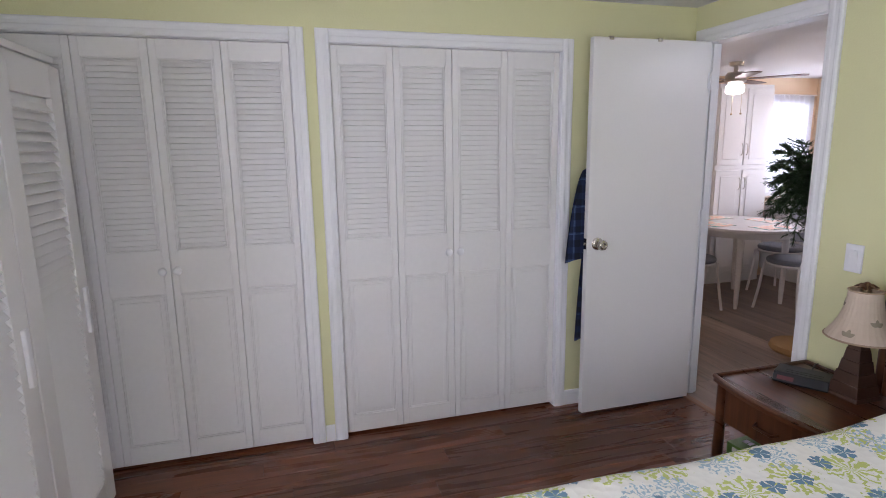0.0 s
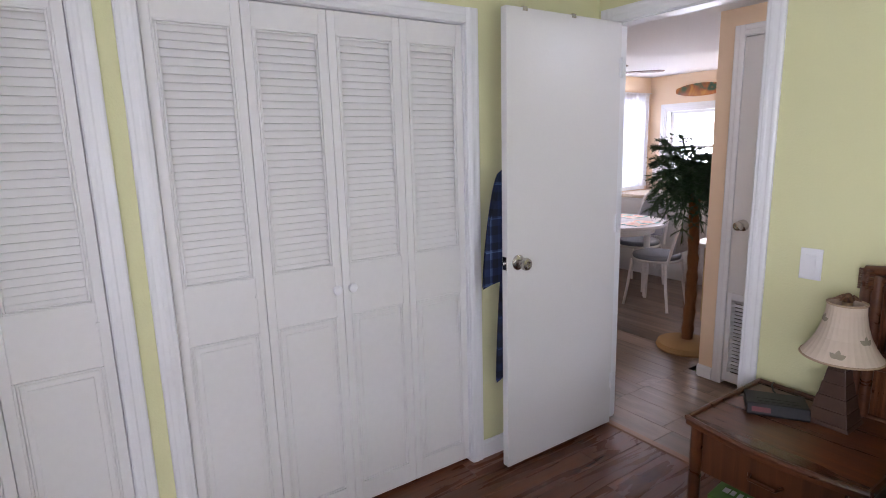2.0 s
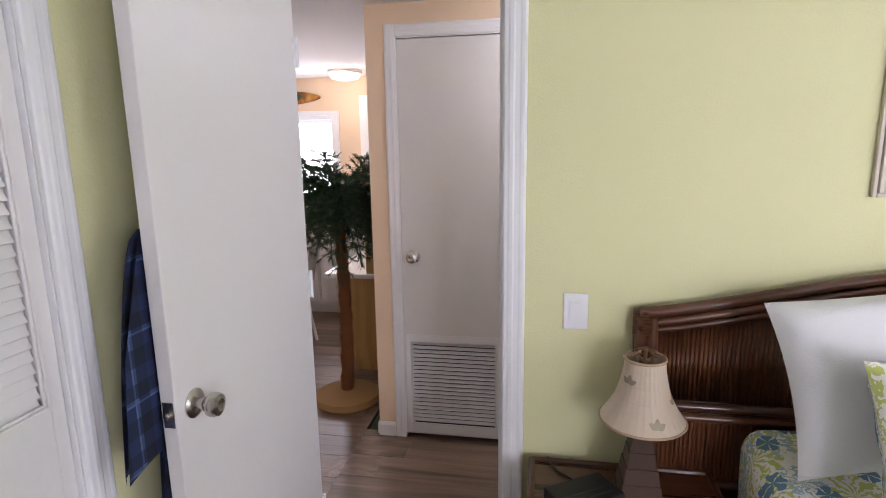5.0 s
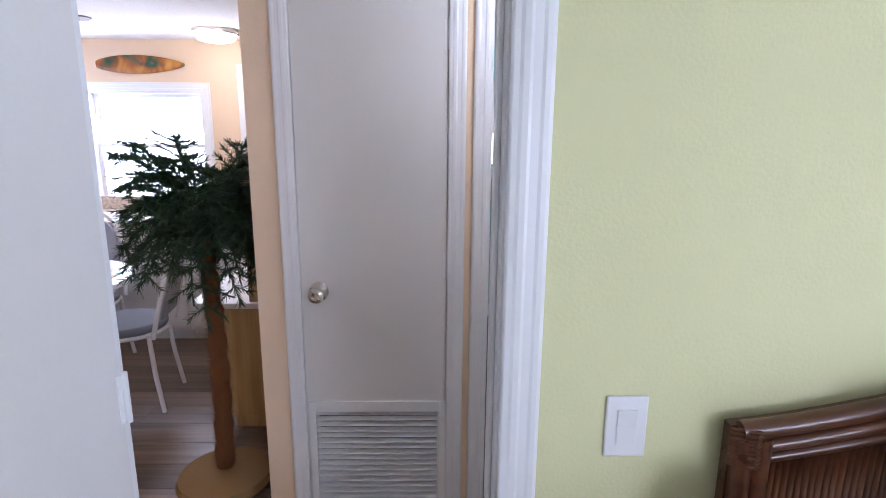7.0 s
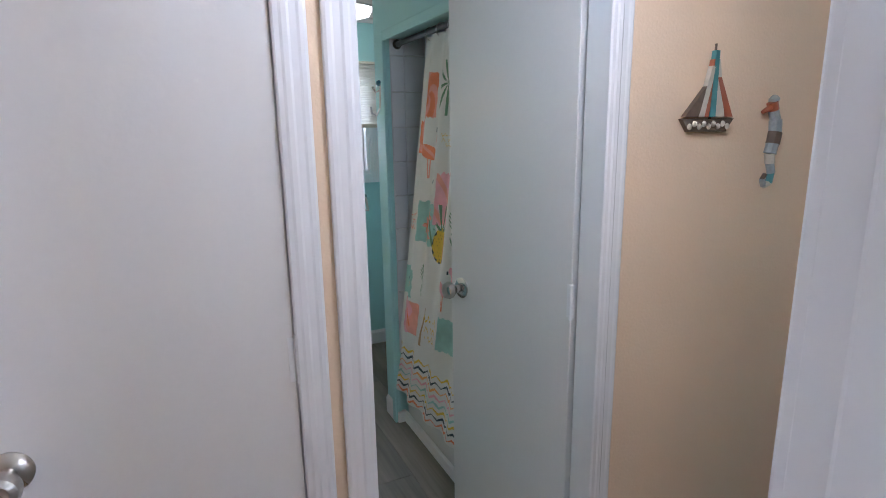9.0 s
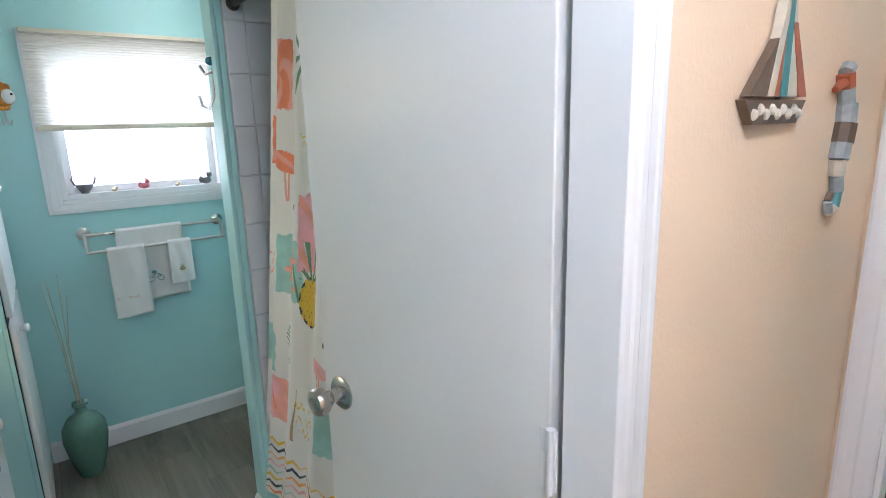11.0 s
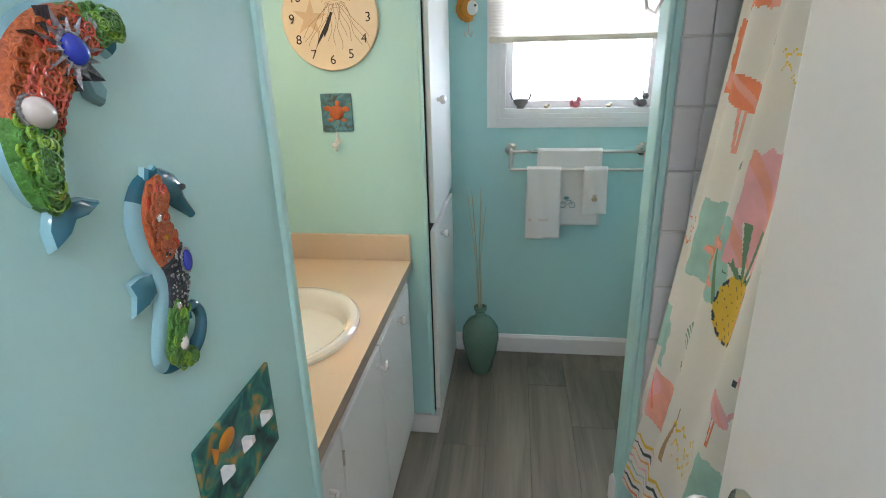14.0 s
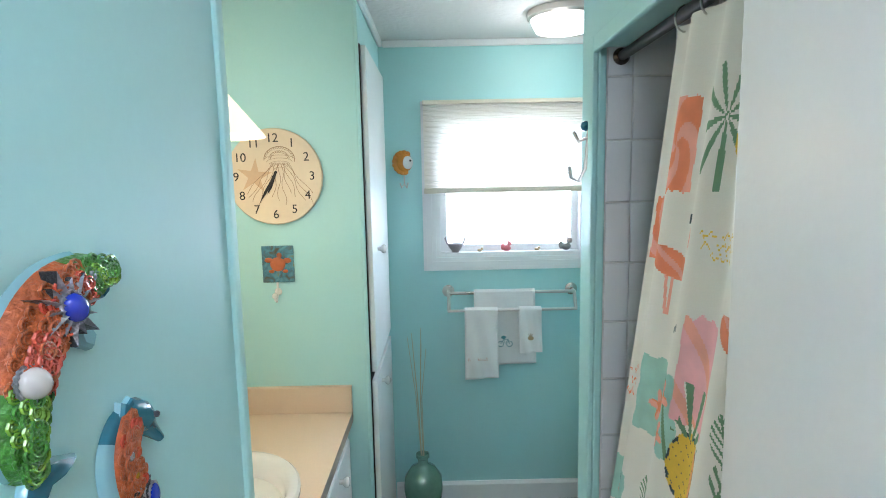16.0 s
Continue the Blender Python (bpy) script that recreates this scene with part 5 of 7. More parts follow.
for a in (0, 90, 180, 270):
    m_ = Build().box(-0.11, -0.16, 0, 0.11, 0.16, 0.004)
    o = part("place_mat", m_, MATM)
    o.matrix_world = pose(tx + 0.36 * math.cos(radians(a)), ty + 0.31 * math.sin(radians(a)), 0.7402, 0, 0, a)
    tagged(o, "colourful printed place mat lying on the white table", "place mat", "place mats")

GREYUP = mat("grey_upholstery", (0.20, 0.21, 0.24), 0.85, bump=0.3, grain=250, var=0.08)
STRIPE = mat("grey_striped_upholstery", (0.36, 0.37, 0.42), 0.85, bump=0.3, grain=60, var=0.18, stretch=(1, 6, 0.2))


def dining_chair(x, y, rz, label):
    """White metal chair with an arched back; it faces local -x, the back stands at +x."""
    c = thing("dining_chair", (x, y, 0), label, "chair", "chairs round the table", "", rz)
    part("seat", Build().prism([(0.21 * math.cos(2 * math.pi * k / 28) * (1.0 if abs(math.cos(2 * math.pi * k / 28)) < 0.7 else 0.97), 0.205 * math.sin(2 * math.pi * k / 28)) for k in range(28)], "z", 0.435, 0.48), GREYUP, c, "grey padded seat", 0.018, True)
    part("seat_frame", Build().tube([(0.20 * math.cos(2 * math.pi * k / 28), 0.195 * math.sin(2 * math.pi * k / 28), 0.425) for k in range(29)], 0.011, 8), TABW, c, "", 0, True)
    for sx, sy in ((-1, -1), (-1, 1), (1, -1), (1, 1)):
        part("leg", Build().tube([(sx * 0.155, sy * 0.15, 0.425), (sx * 0.175, sy * 0.165, 0.2), (sx * 0.205, sy * 0.18, 0.0)], [0.013, 0.013, 0.012], 10), TABW, c, "", 0, True)
    arch = []
    for k in range(25):
        t = math.pi * k / 24
        yy = 0.175 * math.cos(t)
        zz = 0.42 + 0.53 * math.sin(t) ** 0.55
        arch.append((0.185 + 0.13 * (zz - 0.42) / 0.53, yy, zz))
    part("back_frame", Build().tube(arch, 0.013, 10), TABW, c, "white arched back frame", 0, True)
    bk = Build()
    inner = [(p[1] * 0.82, 0.50 + (p[2] - 0.42) * 0.78) for p in arch]
    bk.prism([(0.0, q[0], q[1])[1:] for q in inner], "x", -0.014, 0.014)
    bk.turn(Matrix(((1, 0, 0.245, 0.185 - 0.103), (0, 1, 0, 0), (0, 0, 1, 0), (0, 0, 0, 1))))
    part("backrest", bk, STRIPE, c, "grey striped padded back", 0.008, True)
    return c


dining_chair(-1.0, 2.02, 8, "white metal dining chair with grey seat, tucked under the table")
dining_chair(-1.52, 2.46, 96, "white metal dining chair with grey seat beyond the table")
dining_chair(-1.38, 1.28, -92, "white metal dining chair with grey seat beside the table")

# ---------------- artificial palm ----------------
palm = thing("artificial_palm", (-0.222, 1.275, 0), "artificial palm with a fibre trunk and dark green needle fronds", "plant")
FIBRE = mat("brown_coir_fibre", (0.19, 0.072, 0.020), 0.95, bump=0.9, grain=160, var=0.35, bigvar=0.15)
SISAL = mat("tan_sisal_base", (0.34, 0.20, 0.08), 0.9, bump=0.6, grain=180, var=0.2)
GREEN = mat("dark_green_needles", (0.026, 0.060, 0.020), 0.55, var=0.3, grain=30, rnd=0.35, island=True)
part("base", Build().lathe([(0, 0), (0.19, 0), (0.2, 0.015), (0.19, 0.045), (0.14, 0.062), (0.05, 0.068), (0, 0.068)], 36), SISAL, palm, "round tan sisal-covered base", 0, True)
rng = random.Random(4)
tp = [(0.012 * math.sin(z * 3.1), 0.01 * math.sin(z * 2.2 + 1), 0.06 + z) for z in [k * 0.0425 for k in range(26)]]
part("trunk", Build().tube(tp, [0.033 + 0.005 * (k % 3) - 0.0003 * k for k in range(26)], 14), FIBRE, palm, "shaggy brown fibre trunk", 0, True)
fz = Build()
for k in range(9000):
    i = rng.random() * 24.9
    a = rng.random() * 2 * math.pi
    p = Vector(tp[int(i)]).lerp(Vector(tp[min(int(i) + 1, 25)]), i % 1)
    d = Vector((math.cos(a), math.sin(a), 0))
    s0 = p + d * 0.031
    s1 = s0 + d * rng.uniform(0.006, 0.024) + Vector((rng.uniform(-0.008, 0.008), rng.uniform(-0.008, 0.008), rng.uniform(-0.022, 0.026)))
    w = d.cross(Vector((0, 0, 1))) * 0.0014
    fz.add([s0 - w, s0 + w, s1], [(0, 1, 2)])
tagged(part("trunk_fibre", fz, FIBRE, palm), kind="stuff")
cr = Build()
stems = Build()
top_p = Vector((0.0, 0.0, 1.095))


def needles(p0, p1, n, ln):
    ax = (p1 - p0)
    d = ax.normalized()
    s = d.orthogonal().normalized()
    u = d.cross(s)
    for k in range(n):
        t = k / n
        p = p0 + ax * t
        for q in range(3):
            a = rng.random() * 2 * math.pi
            out = (s * math.cos(a) + u * math.sin(a)) * 0.75 + d * 0.75
            e = p + out.normalized() * ln * rng.uniform(0.7, 1.1)
            w = out.cross(d).normalized() * 0.0028
            cr.add([p - w, p + w, e + w * 0.3, e - w * 0.3], [(0, 1, 2, 3)])


for f in range(54):
    a = 2 * math.pi * f * 0.381966
    lift = (1.05, 0.75, 0.40, 0.10)[f % 4] + rng.uniform(-0.12, 0.12)
    ln = rng.uniform(0.26, 0.37) * (0.9 if f % 4 == 0 else 1.05)
    pts = []
    for k in range(9):
        t = k / 8
        r = ln * t * (1 - 0.12 * t)
        z = lift * 0.47 * t - (0.20 + 0.09 * (f % 3)) * t * t
        pts.append(top_p + Vector((r * math.cos(a + 0.15 * t), r * math.sin(a + 0.15 * t), 0.06 + z)))
    stems.tube(pts, [0.004 - 0.0003 * k for k in range(9)], 5)
    for k in range(8):
        needles(pts[k], pts[k + 1], 9, 0.040)
        if k >= 1:
            d = (pts[k + 1] - pts[k]).normalized()
            sd = d.cross(Vector((0, 0, 1))).normalized()
            for s in (-1, 1):
                e = pts[k] + (d * 0.6 + sd * s + Vector((0, 0, rng.uniform(-0.35, 0.2)))).normalized() * rng.uniform(0.06, 0.13)
                stems.tube([pts[k], e], 0.0018, 4)
                needles(pts[k], e, 10, 0.030)
tagged(part("crown", cr, GREEN, palm, "dense dark green needle fronds"), kind="stuff")
tagged(part("frond_stem", stems, GREEN, palm), kind="stuff")

# ---------------- hall ----------------
SAILS = [mat("sail_teal", (0.06, 0.22, 0.22), 0.5, var=0.2), mat("sail_rust", (0.36, 0.10, 0.04), 0.5, var=0.2), mat("sail_cream", (0.55, 0.50, 0.40), 0.6, var=0.2), mat("sail_brown", (0.12, 0.08, 0.05), 0.6, var=0.3), mat("sail_grey", (0.30, 0.33, 0.33), 0.6, var=0.4, grain=80)]
boat = Build()
bx0, bz0 = 1.735, 1.455
boat.prism([(bx0 - 0.095, bz0 + 0.03), (bx0 + 0.08, bz0 + 0.03), (bx0 + 0.055, bz0), (bx0 - 0.07, bz0)], "y", 0.902, 0.914, 3)
for k, (x0, x1, xt) in enumerate(((-0.090, -0.045, -0.014), (-0.043, -0.026, -0.007), (-0.025, -0.010, -0.003), (-0.008, 0.012, 0.001), (0.014, 0.044, 0.006), (0.047, 0.072, 0.014))):
    zt = bz0 + (0.11, 0.15, 0.165, 0.185, 0.165, 0.125)[k]
    boat.prism([(bx0 + x0, bz0 + 0.034), (bx0 + x1, bz0 + 0.034), (bx0 + xt + 0.008, zt), (bx0 + xt - 0.004, zt)], "y", 0.900 - 0.001 * (k % 2), 0.912, (3, 2, 1, 0, 2, 1)[k])
boat.tube([(bx0, 0.906, bz0 + 0.02), (bx0 + 0.002, 0.906, bz0 + 0.20)], 0.003, 6, 3)
for k in range(9):
    boat.ball((bx0 - 0.07 + k * 0.016, 0.904, bz0 + 0.012 + 0.006 * (k % 2)), 0.008, 8, 5, 2)
solid("sailboat_ornament", boat, SAILS, "driftwood sailboat wall ornament with painted sails", "wall decor")

sea = Build()
sx0, sz0 = 1.972, 1.31
spine = [(0.0, 0.225), (-0.012, 0.215), (-0.004, 0.195), (0.008, 0.17), (0.012, 0.14), (0.006, 0.11), (0.0, 0.085), (0.004, 0.06), (0.014, 0.035), (0.008, 0.008), (-0.012, 0.002), (-0.020, 0.02), (-0.010, 0.032)]
for k in range(len(spine) - 1):
    (a0, c0), (a1, c1) = spine[k], spine[k + 1]
    r = (0.014, 0.017, 0.016, 0.02, 0.022, 0.020, 0.016, 0.013, 0.011, 0.010, 0.009, 0.007)[k]
    sea.tube([(sx0 + a0, 0.906, sz0 + c0), (sx0 + a1, 0.906, sz0 + c1)], r * 0.8, 8, (4, 1, 4, 4, 3, 4, 2, 4, 0, 2, 4, 3)[k])
sea.tube([(sx0 - 0.006, 0.906, sz0 + 0.205), (sx0 - 0.045, 0.906, sz0 + 0.19)], [0.010, 0.005], 8, 1)
solid("seahorse_ornament_hall", sea, SAILS, "driftwood seahorse wall ornament in the hall", "wall decor")

# ---------------- den ----------------
FLORAL = blotch("dark_floral_upholstery", [(0.34, (0.020, 0.022, 0.030)), (0.44, (0.085, 0.085, 0.085)), (0.49, (0.40, 0.35, 0.24)), (0.53, (0.13, 0.13, 0.12)), (0.58, (0.42, 0.39, 0.33)), (0.66, (0.20, 0.19, 0.12)), (0.74, (0.05, 0.055, 0.07))], 8.0, 0.9, 3.0, 1.6, 0.2)
sofa = thing("sofa", (4.90, 0.95, 0), "dark floral sofa with loose cushions and a wooden plinth", "sofa")
part("plinth", Build().box(-0.40, -1.10, 0.0, 0.33, 1.10, 0.085), DARKWOOD, sofa, "dark wooden plinth", 0.006)
part("base", Build().box(-0.395, -1.09, 0.0855, 0.33, 1.09, 0.30), FLORAL, sofa, "", 0.02)
for k in range(3):
    y0 = -0.93 + k * 0.62
    part("seat_cushion", Build().box(-0.41, y0 + 0.006, 0.302, 0.14, y0 + 0.614, 0.46), FLORAL, sofa, "", 0.045)
    cb2 = Build().box(-0.09, y0 + 0.006, 0, 0.09, y0 + 0.614, 0.40)
    cb2.turn(pose(0.17, 0, 0.45, 0, 12, 0))
    part("back_cushion", cb2, FLORAL, sofa, "", 0.06)
part("back", Build().box(0.25, -1.09, 0.30, 0.33, 1.09, 0.78), FLORAL, sofa, "", 0.03)
for s in (-1, 1):
    part("arm", Build().box(-0.40, s * 1.09, 0.30, 0.32, s * 0.94, 0.60), FLORAL, sofa, "", 0.05)
pillow("sofa_pillow", (4.62, 1.08, 0.60), 0.40, 0.36, 0.15, -20, -80, FLORAL, "floral throw pillow lying on the sofa")
dfan = thing("ceiling_fan", (3.35, 1.55, ZC), "white ceiling fan in the den, at rest", "ceiling fan")
part("motor", Build().lathe([(0, 0), (0.06, 0), (0.05, -0.03), (0.02, -0.04), (0.02, -0.08), (0.08, -0.09), (0.08, -0.14), (0, -0.15)], 24), TRIM, dfan, "", 0, True)
wb_me = blade.data("white_blade", [TRIM])
for k in range(5):
    piece("blade", wb_me, dfan, pose(0, 0, 0.04, 0, 0, 72 * k + 20))


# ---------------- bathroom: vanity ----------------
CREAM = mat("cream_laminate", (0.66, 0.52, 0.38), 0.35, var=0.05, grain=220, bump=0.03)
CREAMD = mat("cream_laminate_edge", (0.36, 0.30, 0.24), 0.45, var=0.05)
PORC = mat("white_porcelain", (0.80, 0.79, 0.76), 0.12, var=0.01, coat=0.5)
VANW = mat("vanity_white_paint", (0.74, 0.76, 0.74), 0.4, bump=0.05, grain=40, var=0.03)
VX = 0.735
van = thing("vanity_cabinet", (0.45, 2.21, 0), "white painted bathroom vanity cabinet with doors", "cabinet")
part("body", Build().box(-0.295, -0.585, 0.09, 0.265, 0.585, 0.715).box(-0.295, -0.585, 0, 0.20, 0.585, 0.09), VANW, van, "", 0.002)


def wooden_knob(parent, x, y, z):
    part("knob", Build().lathe([(0, 0), (0.007, 0), (0.007, 0.010), (0.014, 0.016), (0.0165, 0.023), (0.013, 0.030), (0, 0.033)], 18, (x, y, z), "x"), PORC, parent, "round white knob", 0, True)


for y0, y1, z0, z1, ky, kz in ((0.075, 0.50, 0.13, 0.695, 0.265, 0.655), (-0.29, 0.068, 0.13, 0.695, 0.03, 0.655)):
    o = part("door", Build().box(0.2655, y0, z0, 0.285, y1, z1), VANW, van, "", 0.004)
    wooden_knob(o, 0.285, ky if y0 < 0 else 0.30, kz)
for k in range(3):
    o = part("drawer", Build().box(0.2655, -0.575, 0.13 + k * 0.19, 0.285, -0.297, 0.313 + k * 0.19), VANW, van, "", 0.004)
    yk = -0.43
    part("pull", Build().tube([(0.285, yk - 0.04, 0.24 + k * 0.19), (0.305, yk - 0.035, 0.24 + k * 0.19), (0.308, yk, 0.24 + k * 0.19), (0.305, yk + 0.035, 0.24 + k * 0.19), (0.285, yk + 0.04, 0.24 + k * 0.19)], 0.006, 8), PORC, o, "white bow pull", 0, True)
for z in (0.22, 0.62):
    part("hinge", Build().box(0.2655, -0.296, z - 0.02, 0.288, -0.291, z + 0.02), NICKEL, van)

# counter with an oval hole for the basin
SC, SR = (0.466, 2.25), (0.215, 0.25)
ct = Build()
NA = 48
rim = [(SC[0] + SR[0] * 0.93 * math.cos(2 * math.pi * k / NA), SC[1] + SR[1] * 0.93 * math.sin(2 * math.pi * k / NA)) for k in range(NA)]
x0, x1, y0, y1 = 0.152, VX, 1.622, 2.798


def edge_pt(k):
    a = 2 * math.pi * k / NA
    dx, dy = math.cos(a), math.sin(a)
    t = min(((x1 if dx > 0 else x0) - SC[0]) / dx if abs(dx) > 1e-6 else 9, ((y1 if dy > 0 else y0) - SC[1]) / dy if abs(dy) > 1e-6 else 9)
    return (SC[0] + dx * t, SC[1] + dy * t)


outer = [edge_pt(k) for k in range(NA)]
for c in ((x1, y1), (x1, y0), (x0, y0), (x0, y1)):
    j = min(range(NA), key=lambda k: (outer[k][0] - c[0]) ** 2 + (outer[k][1] - c[1]) ** 2)
    outer[j] = c
vs = [(p[0], p[1], 0.753) for p in rim] + [(p[0], p[1], 0.753) for p in outer] + [(p[0], p[1], 0.717) for p in outer] + [(p[0], p[1], 0.717) for p in rim]
fs, ms = [], []
for k in range(NA):
    q = (k + 1) % NA
    ct.add([vs[k], vs[q], vs[NA + q], vs[NA + k]], [(0, 1, 2, 3)], 0)
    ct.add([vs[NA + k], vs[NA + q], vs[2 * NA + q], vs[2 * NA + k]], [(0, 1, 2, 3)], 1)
    ct.add([vs[2 * NA + k], vs[2 * NA + q], vs[3 * NA + q], vs[3 * NA + k]], [(0, 1, 2, 3)], 0)
    ct.add([vs[3 * NA + k], vs[3 * NA + q], vs[q], vs[k]], [(0, 1, 2, 3)], 0)
vc = thing("vanity_counter", (0, 0, 0), "cream laminate vanity counter with a short backsplash", "counter")
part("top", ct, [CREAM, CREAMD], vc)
part("backsplash", Build().box(x0, y1 - 0.020, 0.7532, x1, y1, 0.848), CREAM, vc, "", 0.002)
part("side_splash", Build().box(x0, y0, 0.7532, x0 + 0.018, y1 - 0.021, 0.848), CREAM, vc, "", 0.002)
sk = Build()
prof = [(1.0, 0.0), (1.0, 0.010), (0.97, 0.016), (0.91, 0.016), (0.86, 0.010), (0.82, -0.01), (0.74, -0.07), (0.58, -0.115), (0.30, -0.135), (0.09, -0.138), (0.085, -0.142), (0.001, -0.142)]
vs = []
for r, z in prof:
    for k in range(NA):
        vs.append((SC[0] + SR[0] * r * math.cos(2 * math.pi * k / NA), SC[1] + SR[1] * r * math.sin(2 * math.pi * k / NA), 0.7535 + z))
sk.add(vs, [(i * NA + k, i * NA + (k + 1) % NA, (i + 1) * NA + (k + 1) % NA, (i + 1) * NA + k) for i in range(len(prof) - 1) for k in range(NA)])
sink = thing("sink", (0, 0, 0), "white oval drop-in bathroom sink", "sink")
part("basin", sk, PORC, sink, "", 0, True)
part("drain", Build().lathe([(0, 0), (0.022, 0), (0.022, 0.003), (0.012, 0.004), (0, 0.002)], 20, (SC[0], SC[1], 0.6125)), NICKEL, sink, "", 0, True)
fa = thing("faucet", (0.215, 2.27, 0.753), "chrome bathroom faucet behind the basin", "faucet")
part("spout", Build().tube([(0, 0, 0), (0, 0, 0.09), (0.03, 0, 0.12), (0.09, 0, 0.115), (0.11, 0, 0.09)], [0.016, 0.014, 0.012, 0.011, 0.010], 12), NICKEL, fa, "", 0, True)
for s in (-1, 1):
    part("handle", Build().lathe([(0, 0), (0.02, 0), (0.016, 0.03), (0.024, 0.05), (0.014, 0.06), (0, 0.06)], 16, (0, s * 0.09, 0)), NICKEL, fa, "", 0, True)
mir = thing("wall_mirror", (0.1515, 2.2, 0.95), "frameless mirror above the vanity", "mirror")
part("mirror_glass", Build().box(0, -0.53, 0, 0.006, 0.53, 0.68), MIRROR, mir)
sc = thing("vanity_lamp", (0.152, 2.28, 1.80), "wall lamp with lit bell shades above the mirror", "wall lamp")
part("backplate", Build().box(0, -0.3, -0.03, 0.02, 0.3, 0.03), NICKEL, sc, "", 0.004)
for k in (-1, 0, 1):
    part("arm", Build().tube([(0.02, k * 0.22, 0), (0.10, k * 0.22, 0.02), (0.16, k * 0.22, 0.0)], 0.008, 8), NICKEL, sc, "", 0, True)
    part("shade", Build().lathe([(0.022, 0.0), (0.03, -0.02), (0.05, -0.075), (0.075, -0.115), (0.072, -0.115), (0.048, -0.075), (0.027, -0.02), (0.018, 0.0)], 24, (0.17, k * 0.22, 0.02)), glow("lit_frosted_shade", (1.0, 0.86, 0.62), 2.2), sc, "lit frosted bell shade", 0, True)
lampc = thing("hanging_lamp", (0.545, 2.18, -0.032), "lit cone-shaped lamp shade above the vanity", "lamp")
part("shade", Build().lathe([(0.03, 1.80), (0.035, 1.795), (0.125, 1.685), (0.127, 1.68), (0.122, 1.682), (0.03, 1.79)], 32), glow("lit_cone_shade", (1.0, 0.80, 0.50), 0.42), lampc, "lit cream cone shade", 0, True)
part("stem", Build().tube([(0, 0, 1.795), (0, 0, ZC + 0.032)], 0.006, 8), BRASS, lampc)
part("light_bulb", Build().ball((0, 0, 1.695), (0.034, 0.034, 0.042), 20, 12), glow("lit_lamp_bulb", (1.0, 0.88, 0.66), 5.0), lampc, "lit warm light bulb", 0, True)

# linen cabinet: its side carries the clock
lin = thing("linen_cabinet", (0.47, 3.13, 0), "tall built-in linen cabinet with an aqua side and white doors", "cabinet")
part("body", Build().box(-0.32, -0.33, 0, 0.325, 0.332, ZC - 0.001), AQUA, lin)
for z0, z1, kz in ((0.10, 0.855, 0.80), (0.885, 1.985, 1.30)):
    o = part("door", Build().box(0.333, -0.315, z0, 0.352, 0.24, z1), VANW, lin, "white slab door standing slightly ajar", 0.003)
    wooden_knob(o, 0.352, -0.17, kz)
# black slab stands in for the shade in the gap behind the doors
part("door_shadow_gap", Build().box(0.3255, -0.318, 0.09, 0.3325, 0.245, 1.99), BLACK, lin)
part("corner_bead", Build().box(0.317, -0.342, 0, 0.331, -0.3305, ZC - 0.002), AQUA, lin, "", 0.003)
part("skirting", Build().box(0.10, -0.346, 0.0, 0.345, -0.3305, 0.085).box(0.3305, -0.3305, 0.0, 0.345, 0.32, 0.085), TRIM, lin, "", 0.004)
tagged(part("trim_bath_crown", Build().box(0.796, 2.79, ZC - 0.03, 0.815, 3.452, ZC - 0.001).box(0.815, 3.447, ZC - 0.03, 2.19, 3.464, ZC - 0.001), TRIM, None, "", 0.006), "thin white crown moulding", "trim", "", "structure")
tagged(part("trim_partition_edge", Build().box(0.786, 1.612, 0, 0.8065, 1.632, ZC - 0.001), AQUA, None, "", 0.004), "rounded corner bead on the partition", "trim", "", "structure")


# ---------------- bathroom: wall clock ----------------
def letters(text, size, parent, m, material, name="numeral"):
    cu = bpy.data.curves.new("text", "FONT")
    cu.body, cu.size, cu.align_x, cu.align_y, cu.extrude = text, size, "CENTER", "CENTER", 0.0004
    tmp = bpy.data.objects.new("text", cu)
    scene.collection.objects.link(tmp)
    me = bpy.data.meshes.new_from_object(tmp)
    bpy.data.objects.remove(tmp)
    me.materials.clear()
    me.materials.append(material)
    ob = new(name, me)
    ob.parent = parent
    ob.matrix_basis = m
    return ob


INK = mat("dark_clock_ink", (0.02, 0.017, 0.015), 0.6)
SEPIA = mat("sepia_drawing_ink", (0.34, 0.22, 0.13), 0.8)
clk = thing("wall_clock", (0.512, 2.799, 1.567), "round cream wall clock with a jellyfish drawing", "clock")
R = 0.157
part("face", Build().lathe([(0, 0), (R, 0), (R, -0.014), (R - 0.003, -0.017), (0, -0.017)], 64, (0, 0, 0), "y"), mat("cream_clock_face", (0.72, 0.60, 0.43), 0.55, var=0.04, bigvar=0.08, big=12), clk, "", 0, True)
up = pose(0, -0.0175, 0, 90, 0, 0)
for h in range(1, 13):
    a = radians(90 - 30 * h)
    letters(str(h), 0.040, clk, pose(0.124 * math.cos(a), -0.0178, 0.124 * math.sin(a), 90, 0, 0), INK)
jf = Build()


def stroke(pts, w):
    for (xa, za), (xb, zb) in zip(pts, pts[1:]):
        d = Vector((xb - xa, zb - za)).normalized()
        nx_, nz_ = -d.y * w, d.x * w
        jf.add([(xa - nx_, -0.0179, za - nz_), (xb - nx_, -0.0179, zb - nz_), (xb + nx_, -0.0179, zb + nz_), (xa + nx_, -0.0179, za + nz_)], [(0, 1, 2, 3)])


